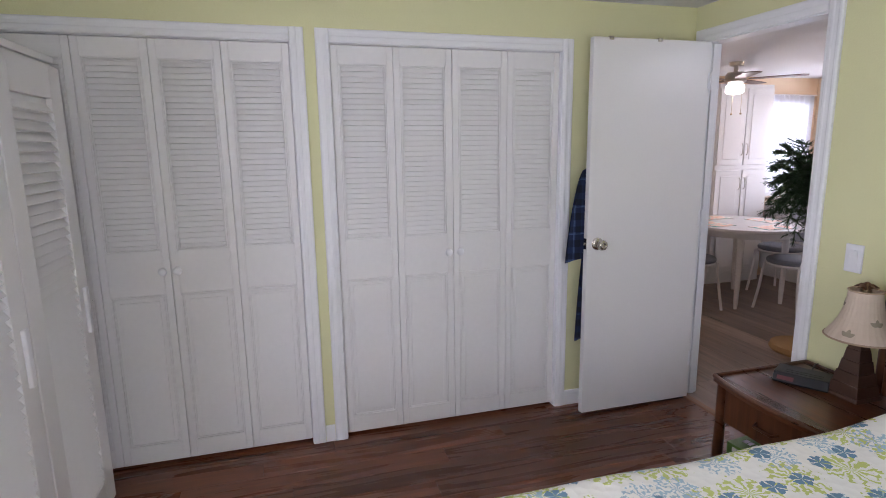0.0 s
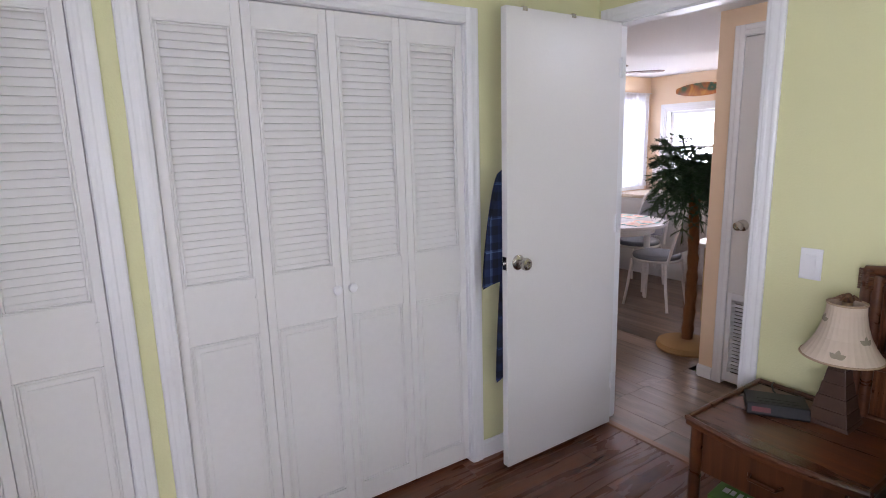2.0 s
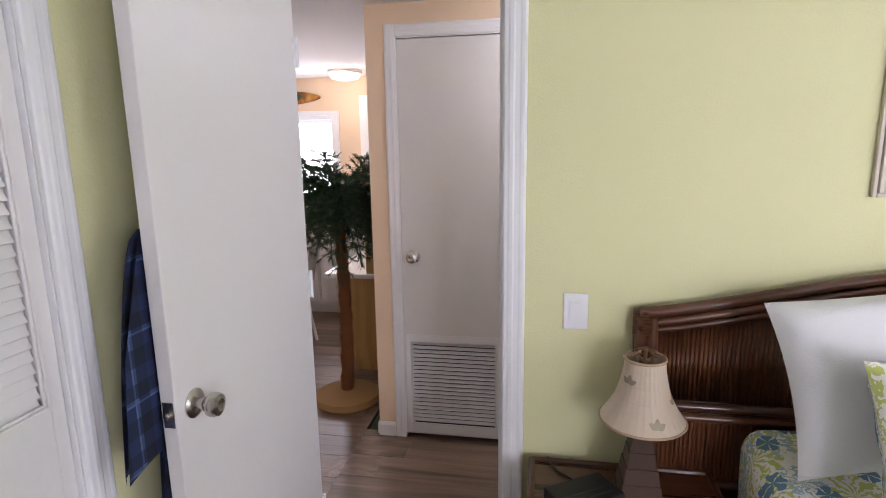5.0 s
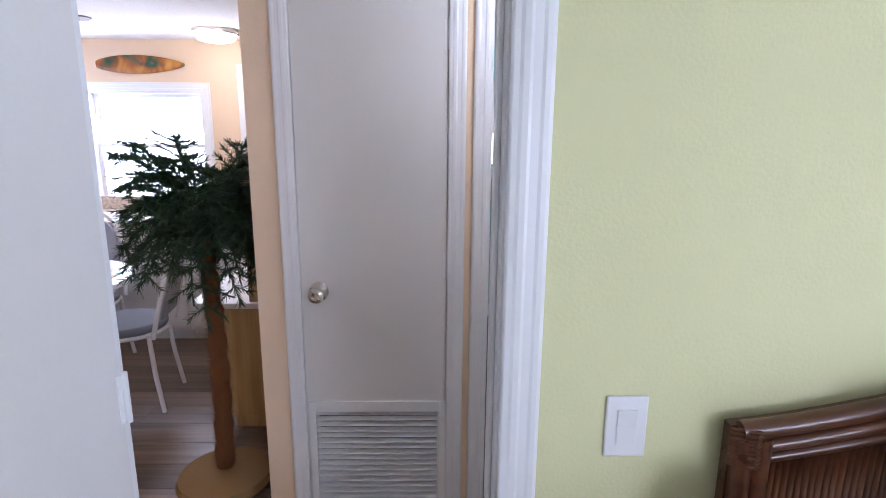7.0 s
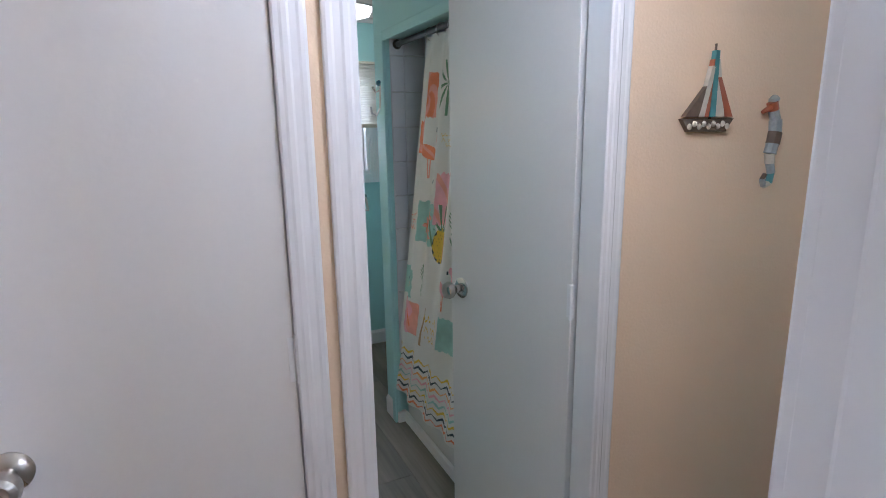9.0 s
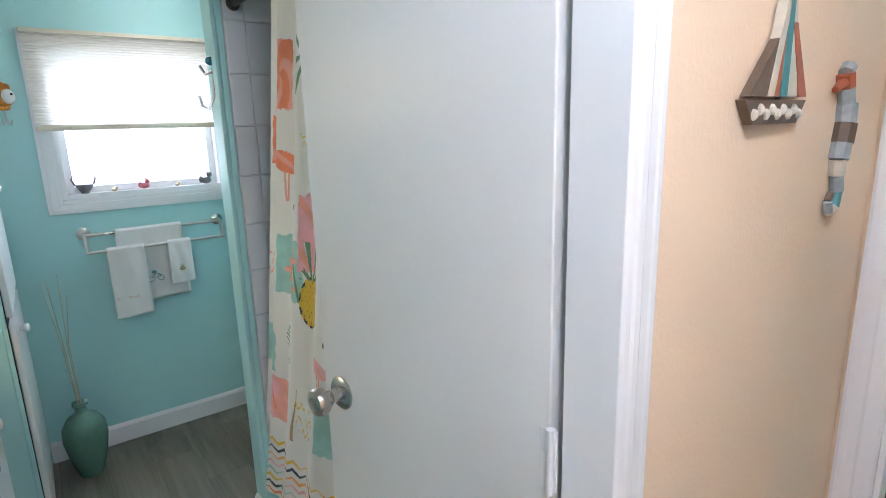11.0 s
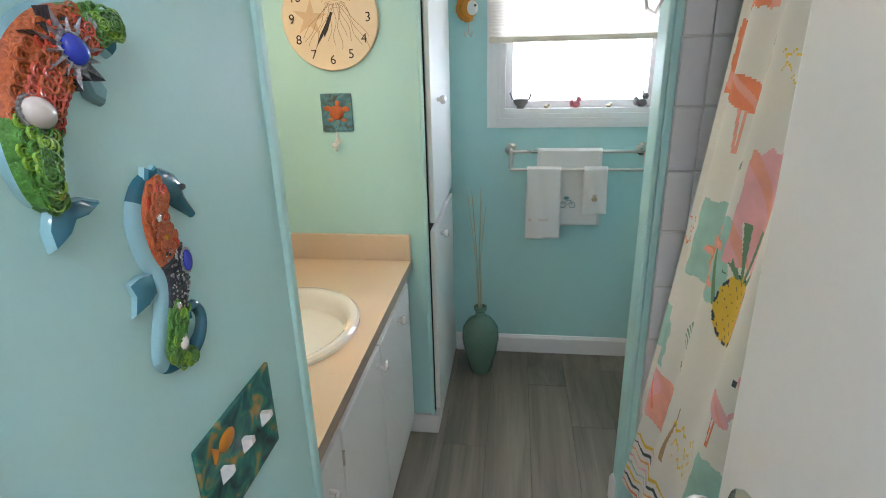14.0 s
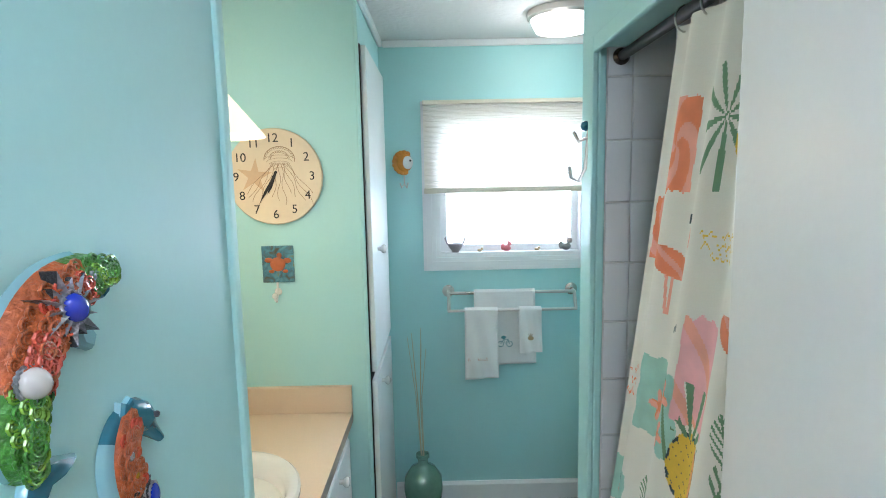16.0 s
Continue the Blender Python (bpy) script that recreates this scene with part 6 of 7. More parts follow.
bell = [(0.05 * math.cos(radians(a)) + 0.02, 0.055 + 0.042 * math.sin(radians(a))) for a in range(-10, 191, 12)]
stroke(bell, 0.0012)
for s in range(5):
    stroke([(0.05 * math.cos(radians(a)) * (1 - 0.16 * s) + 0.02, 0.055 - 0.008 * s + 0.03 * (1 - s * 0.12) * math.sin(radians(a)) * 0.5) for a in range(0, 181, 15)], 0.0006)
for t in range(13):
    lean = (t - 6.5) * 0.0052
    stroke([(-0.004 + t * 0.004 + lean * (k / 3.0) + 0.005 * math.sin(k * 0.9 + t * 1.7) * (k > 0), 0.045 - k * 0.0125) for k in range(9 + (t * 5) % 4)], 0.0008)
for k in range(16):
    a = radians(12 + 10.4 * k)
    for q in (0.93, 0.62):
        cx_, cz_ = 0.02 + 0.05 * q * math.cos(a), 0.055 + 0.042 * q * math.sin(a)
        stroke([(cx_ + 0.004 * math.cos(w), cz_ + 0.004 * math.sin(w)) for w in (0, 1.57, 3.14, 4.71, 6.28)], 0.0005)
part("jellyfish_drawing", jf, SEPIA, clk, "sepia jellyfish drawing")
stf = Build()
rim_ = [(-0.064 + (0.060, 0.021)[k % 2] * math.cos(radians(36 * k + 12)), -0.01755, 0.002 + (0.060, 0.021)[k % 2] * math.sin(radians(36 * k + 12))) for k in range(10)]
stf.add(rim_ + [(-0.064, -0.01755, 0.002)], [(k, (k + 1) % 10, 10) for k in range(10)])
part("starfish_drawing", stf, mat("faded_starfish_ink", (0.62, 0.44, 0.27), 0.8, var=0.1, grain=90), clk, "faded tan starfish drawing")
for nm, ang, ln, w in (("hour_hand", 203, 0.062, 0.004), ("minute_hand", 211, 0.10, 0.003)):
    a = radians(90 - ang)
    d = (math.cos(a), math.sin(a))
    hb_ = Build().prism([(-d[0] * 0.02 - d[1] * w, -d[1] * 0.02 + d[0] * w), (-d[0] * 0.02 + d[1] * w, -d[1] * 0.02 - d[0] * w), (d[0] * ln * 0.6 + d[1] * w * 1.5, d[1] * ln * 0.6 - d[0] * w * 1.5), (d[0] * ln, d[1] * ln), (d[0] * ln * 0.6 - d[1] * w * 1.5, d[1] * ln * 0.6 + d[0] * w * 1.5)], "y", -0.021 if ln > 0.08 else -0.0195, -0.0200 if ln > 0.08 else -0.0185)
    part(nm, hb_, INK, clk, "black spade hand")
part("pin", Build().lathe([(0, 0), (0.005, 0), (0.005, -0.024), (0, -0.024)], 14, (0, 0, 0), "y"), INK, clk)

# tile plaque with a turtle and a hook below
plq = thing("turtle_plaque", (0.505, 2.799, 1.276), "teal tile plaque with an orange turtle and a hook", "wall decor")
part("tile", Build().box(-0.053, -0.008, -0.062, 0.053, 0, 0.062), blotch("teal_bronze_tile", [(0.33, (0.09, 0.08, 0.05)), (0.46, (0.07, 0.20, 0.26)), (0.6, (0.12, 0.30, 0.36)), (0.72, (0.20, 0.24, 0.16))], 26, 0.35), plq, "", 0.002)
ORANGE = mat("orange_glaze", (0.50, 0.13, 0.04), 0.4, var=0.2, grain=80)
tb = Build().ball((0, -0.010, 0.0), (0.026, 0.006, 0.024), 16, 8).ball((0.006, -0.010, 0.030), (0.009, 0.005, 0.010), 10, 6)
for sx, sz, rr in ((-0.03, 0.014, 1), (0.032, 0.012, 1), (-0.022, -0.024, 0.7), (0.024, -0.024, 0.7)):
    tb.ball((sx, -0.009, sz), (0.014 * rr, 0.004, 0.009 * rr), 10, 6)
part("turtle", tb, ORANGE, plq, "", 0, True)
part("hook", Build().tube([(-0.006, -0.004, -0.062), (-0.006, -0.006, -0.10), (-0.006, -0.024, -0.125), (-0.006, -0.038, -0.118), (-0.006, -0.040, -0.105)], 0.004, 8).ball((-0.006, -0.040, -0.102), 0.010).lathe([(0, 0), (0.013, 0), (0.010, -0.006), (0, -0.006)], 14, (-0.006, 0, -0.095), "y"), PORC, plq, "white knobbed hook", 0, True)

# ---------------- bathroom: mosaic ornaments on the partition ----------------
MOS = [
    mat("teal_enamel", (0.020, 0.15, 0.22), 0.15, var=0.25, grain=20, coat=0.6),
    mat("orange_mosaic", (0.45, 0.11, 0.03), 0.3, var=0.5, grain=260, bump=0.8),
    mat("green_mosaic", (0.07, 0.24, 0.03), 0.3, var=0.5, grain=260, bump=0.8),
    mat("silver_filigree", (0.35, 0.36, 0.40), 0.3, 0.8, var=0.5, grain=240, bump=0.9),
    mat("blue_gem", (0.01, 0.03, 0.40), 0.08, coat=1.0),
    mat("pearl", (0.58, 0.55, 0.52), 0.15, coat=0.6),
    mat("pale_rim", (0.26, 0.50, 0.57), 0.2),
    mat("gold_gem", (0.50, 0.28, 0.02), 0.1, 0.3, coat=1.0),
    mat("dark_silver_setting", (0.05, 0.06, 0.07), 0.35, 0.5, var=0.5, grain=240, bump=0.9),
    mat("red_orange_wire", (0.55, 0.09, 0.05), 0.25, var=0.3, grain=120, coat=0.4),
    mat("lime_wire", (0.22, 0.42, 0.05), 0.25, var=0.3, grain=120, coat=0.4),
    mat("mirror_stone", (0.75, 0.76, 0.78), 0.12, 0.9),
]
XW = 0.8008


def relief(b, outline, h, m, rim=6):
    """A cushioned shape on the partition: the outline (y, z) rises to h inside a pale rim."""
    n = len(outline)
    cy, cz = sum(p[0] for p in outline) / n, sum(p[1] for p in outline) / n
    vs = []
    for s, hh in ((1.0, 0.0), (1.0, h * 0.15), (0.86, h * 0.5), (0.62, h * 0.75)):
        for p in outline:
            vs.append((XW + hh, cy + (p[0] - cy) * s, cz + (p[1] - cz) * s))
    vs.append((XW + h * 0.8, cy, cz))
    ring = [[(i * n + k, i * n + (k + 1) % n, (i + 1) * n + (k + 1) % n, (i + 1) * n + k) for k in range(n)] for i in range(3)]
    b.add(vs[:3 * n], ring[0] + ring[1], rim)
    fs = list(ring[2])
    fs += [(3 * n + k, 3 * n + (k + 1) % n, 4 * n) for k in range(n)]
    b.add(vs, fs, m)


def body_along(b, line, h, mfun, n=10):
    """A rounded body along a line of (y, z, half width), flat against the wall, coloured along its length."""
    cnt = len(line)
    vs = []
    for i, (y, z, w) in enumerate(line):
        y2, z2, _ = line[min(i + 1, cnt - 1)]
        y1, z1, _ = line[max(i - 1, 0)]
        d = Vector((y2 - y1, z2 - z1)).normalized()
        for k in range(n):
            t = k / (n - 1) * 2 - 1
            vs.append((XW + h * math.sqrt(max(0, 1 - t * t)) * min(1, w / 0.012), y - d.y * w * t, z + d.x * w * t))
    for i in range(cnt - 1):
        b.add([vs[i * n + k] for k in range(n)] + [vs[(i + 1) * n + k] for k in range(n)], [(k, k + 1, n + k + 1, n + k) for k in range(n - 1)], mfun(i / (cnt - 1)))


def bumps(b, line, lo, hi, count, size, mats, rng_):
    for _ in range(count):
        t = rng_.uniform(lo, hi) * (len(line) - 1)
        i = int(t)
        y, z, w = [line[i][q] + (line[min(i + 1, len(line) - 1)][q] - line[i][q]) * (t - i) for q in range(3)]
        o = rng_.uniform(-0.7, 0.7)
        d = Vector((line[min(i + 1, len(line) - 1)][0] - line[i][0], line[min(i + 1, len(line) - 1)][1] - line[i][1]))
        d = d.normalized() if d.length > 0 else Vector((0, 1))
        b.ball((XW + 0.011 * math.sqrt(1 - o * o) + 0.001, y - d.y * w * o, z + d.x * w * o), (size * 0.6, size, size), 6, 4, rng_.choice(mats))


def smooth_line(pts, n):
    """Catmull-Rom through the points."""
    out = []
    for i in range(len(pts) - 1):
        p0, p1, p2, p3 = pts[max(i - 1, 0)], pts[i], pts[i + 1], pts[min(i + 2, len(pts) - 1)]
        for k in range(n):
            t = k / n
            out.append(tuple(0.5 * (2 * p1[q] + (p2[q] - p0[q]) * t + (2 * p0[q] - 5 * p1[q] + 4 * p2[q] - p3[q]) * t * t + (3 * p1[q] - p0[q] - 3 * p2[q] + p3[q]) * t ** 3) for q in range(3)))
    out.append(pts[-1])
    return out


def scrolls(b, line, h, lo, hi, count, mats, rng_):
    """Small curled wires laid over a body, each a double ring round a bead."""
    for k in range(count):
        t = (lo + (hi - lo) * (k + rng_.uniform(-0.3, 0.3)) / count) * (len(line) - 1)
        i = max(0, min(int(t), len(line) - 2))
        y, z, w = [line[i][q] + (line[i + 1][q] - line[i][q]) * (t - i) for q in range(3)]
        o = (0.62, -0.62, 0.0, 0.35, -0.3)[k % 5] * rng_.uniform(0.8, 1.1)
        d = Vector((line[i + 1][0] - line[i][0], line[i + 1][1] - line[i][1])).normalized()
        c = Vector((XW + h * math.sqrt(max(0, 1 - o * o)) * min(1, w / 0.012) + 0.0004, y - d.y * w * o, z + d.x * w * o))
        m = rng_.choice(mats)
        for rad, wire in ((rng_.uniform(0.0040, 0.0056), 0.0010), (0.0021, 0.0008)):
            b.tube([c + Vector((0, rad * math.cos(2 * math.pi * q / 9), rad * math.sin(2 * math.pi * q / 9))) for q in range(10)], wire, 5, m)


def ornament(name, base, label, pieces, m):
    """A wall ornament of several parts, all shaped by one matrix."""
    t = thing(name, base, label, "wall decor")
    for nm, b, lab in pieces:
        b.turn(Matrix.Translation([-q for q in base]) @ m)
        part(nm, b, MOS, t, lab, 0, True)
    return t


def jewel(y, z, size, m, setting, h):
    """A domed stone in a knurled ring."""
    b = Build().ball((XW + h, y, z), (size[0] * 0.6, size[0], size[1]), 16, 10, m)
    n = 36
    b.tube([(XW + h - 0.001, y + (size[0] + 0.0010) * math.cos(2 * math.pi * k / n), z + (size[1] + 0.0010) * math.sin(2 * math.pi * k / n)) for k in range(n + 1)], [(0.0015, 0.0009)[k % 2] for k in range(n + 1)], 6, setting)
    return b


rg = random.Random(11)
dl = smooth_line([(1.412, 1.480, 0.004), (1.398, 1.484, 0.011), (1.375, 1.483, 0.016), (1.347, 1.472, 0.021), (1.320, 1.450, 0.022), (1.302, 1.425, 0.017), (1.293, 1.402, 0.013), (1.291, 1.384, 0.010), (1.297, 1.372, 0.006)], 6)
dol = Build()
body_along(dol, dl, 0.013, lambda t: 0 if t < 0.10 else (2 if t < 0.28 else (1 if t < 0.62 else 2)))
body_along(dol, [(p[0] - 0.0015, p[1] + 0.001, p[2] * 1.05) for p in dl[10:-4]], 0.004, lambda t: 6)
scrolls(dol, dl, 0.013, 0.11, 0.28, 26, [2, 2, 2, 10], rg)
scrolls(dol, dl, 0.013, 0.28, 0.62, 62, [1, 1, 9], rg)
scrolls(dol, dl, 0.013, 0.62, 0.96, 44, [2, 2, 10], rg)
fluke, flip, fin_b, beak = Build(), Build(), Build(), Build()
relief(fluke, [(1.297, 1.376), (1.318, 1.374), (1.333, 1.367), (1.320, 1.362), (1.303, 1.362), (1.290, 1.350), (1.279, 1.345), (1.281, 1.360), (1.289, 1.372)], 0.009, 0)
relief(flip, [(1.356, 1.452), (1.370, 1.455), (1.376, 1.440), (1.369, 1.430), (1.358, 1.437)], 0.009, 6)
relief(fin_b, [(1.306, 1.466), (1.297, 1.480), (1.287, 1.470), (1.293, 1.456), (1.300, 1.452)], 0.007, 0)
relief(beak, [(1.392, 1.490), (1.404, 1.487), (1.418, 1.492), (1.410, 1.480), (1.398, 1.474), (1.392, 1.462), (1.384, 1.470)], 0.010, 0)
star = Build()
rays = [(XW + 0.0115 if k % 2 else XW + 0.0145, 1.346 + (0.027, 0.0125, 0.021, 0.0125)[k % 4] * math.cos(2 * math.pi * k / 28), 1.468 + (0.026, 0.012, 0.020, 0.012)[k % 4] * math.sin(2 * math.pi * k / 28)) for k in range(28)]
star.add(rays + [(XW + 0.0165, 1.346, 1.468)], [(k, (k + 1) % 28, 28) for k in range(28)], 3)
star.add([(p[0], p[1], p[2]) for p in rays] + [(XW + 0.006, p[1], p[2]) for p in rays], [(k, 28 + k, 28 + (k + 1) % 28, (k + 1) % 28) for k in range(28)], 8)
ornament("dolphin_ornament", (0.8008, 1.33, 1.42), "jewelled mosaic dolphin ornament on the aqua wall", [
    ("body", dol, ""), ("tail_fluke", fluke, "glossy teal enamel fluke"), ("flipper", flip, "pale flipper"), ("fin", fin_b, "teal enamel fin"), ("beak", beak, "teal enamel beak"),
    ("star_setting", star, "beaded silver star"), ("gem", jewel(1.346, 1.468, (0.009, 0.010), 4, 3, 0.015), "oval blue gem"), ("pearl", jewel(1.303, 1.433, (0.010, 0.010), 5, 3, 0.013), "large white pearl"),
    ("gem", jewel(1.294, 1.382, (0.0045, 0.0045), 7, 3, 0.009), "round gold gem"), ("gem", jewel(1.372, 1.484, (0.004, 0.005), 3, 7, 0.012), "clear oval stone"), ("gem", jewel(1.297, 1.408, (0.003, 0.0035), 3, 3, 0.011), "clear oval stone"),
], Matrix(((1.3, 0, 0, -0.3 * XW), (0, 1.06, -0.236, 0.2305), (0, 0, 1, 0.003), (0, 0, 0, 1))))

sl = smooth_line([(1.434, 1.328, 0.004), (1.416, 1.346, 0.008), (1.402, 1.362, 0.014), (1.384, 1.364, 0.014), (1.373, 1.347, 0.016), (1.377, 1.322, 0.019), (1.388, 1.300, 0.020), (1.388, 1.280, 0.018), (1.379, 1.258, 0.015), (1.368, 1.240, 0.0125), (1.363, 1.224, 0.0105), (1.373, 1.212, 0.009), (1.391, 1.208, 0.0085), (1.408, 1.216, 0.0075), (1.416, 1.232, 0.0065), (1.410, 1.246, 0.0055), (1.398, 1.247, 0.005), (1.395, 1.240, 0.006)], 5)
hs, back, dorsal, crest = Build(), Build(), Build(), Build()
body_along(hs, sl, 0.012, lambda t: 0 if t < 0.16 else (1 if t < 0.32 else (8 if t < 0.47 else (2 if t < 0.70 else 0))))
body_along(back, [(p[0] - 0.011, p[1], p[2] * 0.95) for p in sl[13:60]], 0.006, lambda t: 6 if 0.1 < t < 0.85 else 0)
relief(dorsal, [(1.362, 1.300), (1.345, 1.303), (1.331, 1.301), (1.336, 1.288), (1.330, 1.272), (1.350, 1.274), (1.364, 1.280)], 0.008, 0)
relief(crest, [(1.372, 1.372), (1.376, 1.384), (1.384, 1.380), (1.391, 1.383), (1.394, 1.374), (1.384, 1.368)], 0.009, 0)
scrolls(hs, sl, 0.012, 0.17, 0.32, 34, [1, 1, 9], rg)
scrolls(hs, sl, 0.012, 0.47, 0.70, 40, [2, 2, 10], rg)
bumps(hs, sl, 0.31, 0.48, 170, 0.0015, [3, 8, 8, 11], rg)
ornament("seahorse_ornament", (0.8008, 1.38, 1.29), "jewelled mosaic seahorse ornament on the aqua wall", [
    ("body", hs, ""), ("back_rim", back, "pale blue enamel back"), ("dorsal_fin", dorsal, "teal enamel fin"), ("crest", crest, "teal crest"),
    ("gem", jewel(1.396, 1.297, (0.006, 0.010), 4, 3, 0.013), "oval blue gem"), ("pearl", jewel(1.371, 1.229, (0.0065, 0.0065), 5, 3, 0.011), "round white pearl"), ("gem", jewel(1.371, 1.343, (0.0035, 0.004), 11, 1, 0.012), "square mirror stone"),
    ("gem", jewel(1.376, 1.325, (0.003, 0.003), 7, 1, 0.012), "small gold gem"), ("gem", jewel(1.374, 1.263, (0.003, 0.004), 11, 2, 0.012), "square mirror stone"), ("eye", Build().ball((XW + 0.013, 1.409, 1.360), 0.0028, 8, 6, 8), "dark bead eye"),
], pose(0, -0.005, 0.0))

# triple light switch with a painted sea-life plate
sw = thing("triple_light_switch", (0.8003, 1.438, 1.058), "triple toggle switch with a painted reef cover plate", "light switch")
PLATE = blotch("reef_painted_plate", [(0.32, (0.01, 0.05, 0.06)), (0.48, (0.02, 0.13, 0.12)), (0.58, (0.03, 0.20, 0.15)), (0.66, (0.30, 0.22, 0.05)), (0.76, (0.25, 0.30, 0.26))], 32, 0.25, 2.0, 0.8, 0.0)
part("plate", Build().box(0, -0.081, -0.057, 0.005, 0.081, 0.057), PLATE, sw, "", 0.002)
for k in (-1, 0, 1):
    part("toggle", Build().prism([(0.005, -0.010), (0.005, 0.010), (0.018, 0.012), (0.018, 0.004)], "y", k * 0.046 - 0.004, k * 0.046 + 0.004), SWITCH, sw, "white toggle", 0.001)
fishb = Build().ball((0.006, -0.03, 0.032), (0.003, 0.016, 0.011), 12, 6).prism([(-0.046, 0.032), (-0.056, 0.042), (-0.056, 0.022)], "x", 0.005, 0.007)
part("painted_fish", fishb, mat("orange_fish_paint", (0.55, 0.22, 0.02), 0.3), sw, "", 0, True)

# ---------------- bathroom: window shade, sill ornaments, towels ----------------
SHADEC = cloth_through("cream_cellular_shade", (0.86, 0.82, 0.74), 0.5)
cs_ = thing("cellular_shade", (1.375, 3.436, 1.49), "half-lowered cream cellular window shade", "window shade")
zz = Build()
NP = 34
for k in range(NP):
    z0, z1 = 0.02 + k * 0.365 / NP, 0.02 + (k + 1) * 0.365 / NP
    zm = (z0 + z1) / 2
    zz.add([(-0.388, 0, z0), (0.388, 0, z0), (0.388, -0.0025, zm), (-0.388, -0.0025, zm), (0.388, 0, z1), (-0.388, 0, z1)], [(0, 1, 2, 3), (3, 2, 4, 5)])
part("pleats", zz, SHADEC, cs_)
part("bottom_rail", Build().box(-0.390, -0.016, -0.004, 0.390, 0.006, 0.02), mat("cream_rail", (0.66, 0.60, 0.48), 0.5), cs_, "", 0.003)
part("head_rail", Build().box(-0.390, -0.02, 0.385, 0.390, 0.006, 0.402), mat("cream_head_rail", (0.70, 0.64, 0.52), 0.5), cs_, "", 0.003)

GREYF = mat("grey_ceramic", (0.22, 0.20, 0.20), 0.3, var=0.4, grain=90)
PINKF = mat("pink_ceramic", (0.55, 0.16, 0.18), 0.3, var=0.4, grain=90)
sz = 1.2125
bowl = Build().lathe([(0, 0), (0.018, 0), (0.016, 0.006), (0.030, 0.022), (0.036, 0.04), (0.033, 0.04), (0.026, 0.022), (0, 0.010)], 20, (1.122, 3.486, sz))
for s in (-1, 1):
    bowl.tube([(1.122 + s * 0.034, 3.486, sz + 0.036), (1.122 + s * 0.046, 3.486, sz + 0.065), (1.122 + s * 0.036, 3.486, sz + 0.078)], [0.006, 0.005, 0.002], 8)
solid("figurine_bowl", bowl, GREYF, "small grey ceramic figurine with raised arms on the sill", "figurine", 0, True, group="sill figurines")
for x, m_, s in ((1.36, PINKF, 1.0), (1.635, GREYF, 1.25)):
    fg = Build().ball((x, 3.486, sz + 0.014 * s), (0.020 * s, 0.013 * s, 0.014 * s), 12, 8).ball((x + 0.012 * s, 3.484, sz + 0.036 * s), 0.012 * s, 12, 8).ball((x - 0.018 * s, 3.484, sz + 0.020 * s), (0.010 * s, 0.008 * s, 0.016 * s), 10, 6)
    fg.tube([(x + 0.008 * s, 3.486, sz + 0.04 * s), (x + 0.002 * s, 3.486, sz + 0.062 * s)], [0.005 * s, 0.002], 6)
    solid("figurine", fg, m_, "small painted ceramic figurine on the window sill", "figurine", 0, True, group="sill figurines")
for x in (1.235, 1.50):
    fg = Build().ball((x, 3.484, sz + 0.007), (0.012, 0.008, 0.007), 10, 6).ball((x + 0.010, 3.484, sz + 0.014), 0.006, 10, 6)
    solid("figurine_small", fg, BRASS, "tiny brass turtle figurine on the window sill", "figurine", 0, True, group="sill figurines")

bar = thing("towel_bar", (1.37, 3.4655, 1.02), "brushed nickel double towel bar", "towel bar")
for s in (-1, 1):
    part("rosette", Build().lathe([(0, 0), (0.028, 0), (0.028, -0.006), (0.020, -0.012), (0.012, -0.016), (0, -0.016)], 24, (s * 0.285, 0, 0.015), "y"), NICKEL, bar, "", 0, True)
    part("bracket", Build().tube([(s * 0.285, -0.01, 0.015), (s * 0.285, -0.062, 0.015), (s * 0.285, -0.085, -0.03), (s * 0.285, -0.098, -0.058)], 0.008, 10), NICKEL, bar, "", 0, True)
part("upper_rail", Build().tube([(-0.285, -0.062, 0.015), (0.285, -0.062, 0.015)], 0.0075, 12), NICKEL, bar, "", 0, True)
part("lower_rail", Build().tube([(-0.29, -0.098, -0.058), (0.29, -0.098, -0.058)], 0.0065, 12), NICKEL, bar, "", 0, True)
TERRY = mat("white_terry", (0.78, 0.77, 0.75), 0.95, bump=0.8, grain=500, var=0.06)
STITCH = mat("coral_stitching", (0.55, 0.25, 0.16), 0.9)
TEALS = mat("teal_stitching", (0.10, 0.28, 0.30), 0.9)


def towel(name, x0, x1, y, z_top, z_bot, label):
    """A towel folded over a bar: front and back falls joined by a roll."""
    t = thing(name, ((x0 + x1) / 2, y, z_top), label, "towel", "towels on the bar")
    h = z_top - z_bot
    w = (x1 - x0) / 2

    def f(u, v):
        a = (u - 0.5) * 2
        s = v * 2 * h
        wob = 0.003 * math.sin(a * 6 + v * 9)
        if s < h - 0.016:
            return (a * w * (1 + 0.03 * (1 - s / h)), -0.013 + wob - 0.006 * (1 - s / h), -h + s + 0.004 * a)
        if s > h + 0.016:
            return (a * w, 0.013, -(s - h) * 0.93)
        q = (s - h) / 0.016 * math.pi / 2
        return (a * w, 0.013 * math.sin(q), -0.013 + 0.013 * math.cos(q))

    o = part("cloth", Build().grid(f, 16, 60), TERRY, t, "", 0, True)
    o.modifiers.new("thick", "SOLIDIFY").thickness = 0.005
    return t


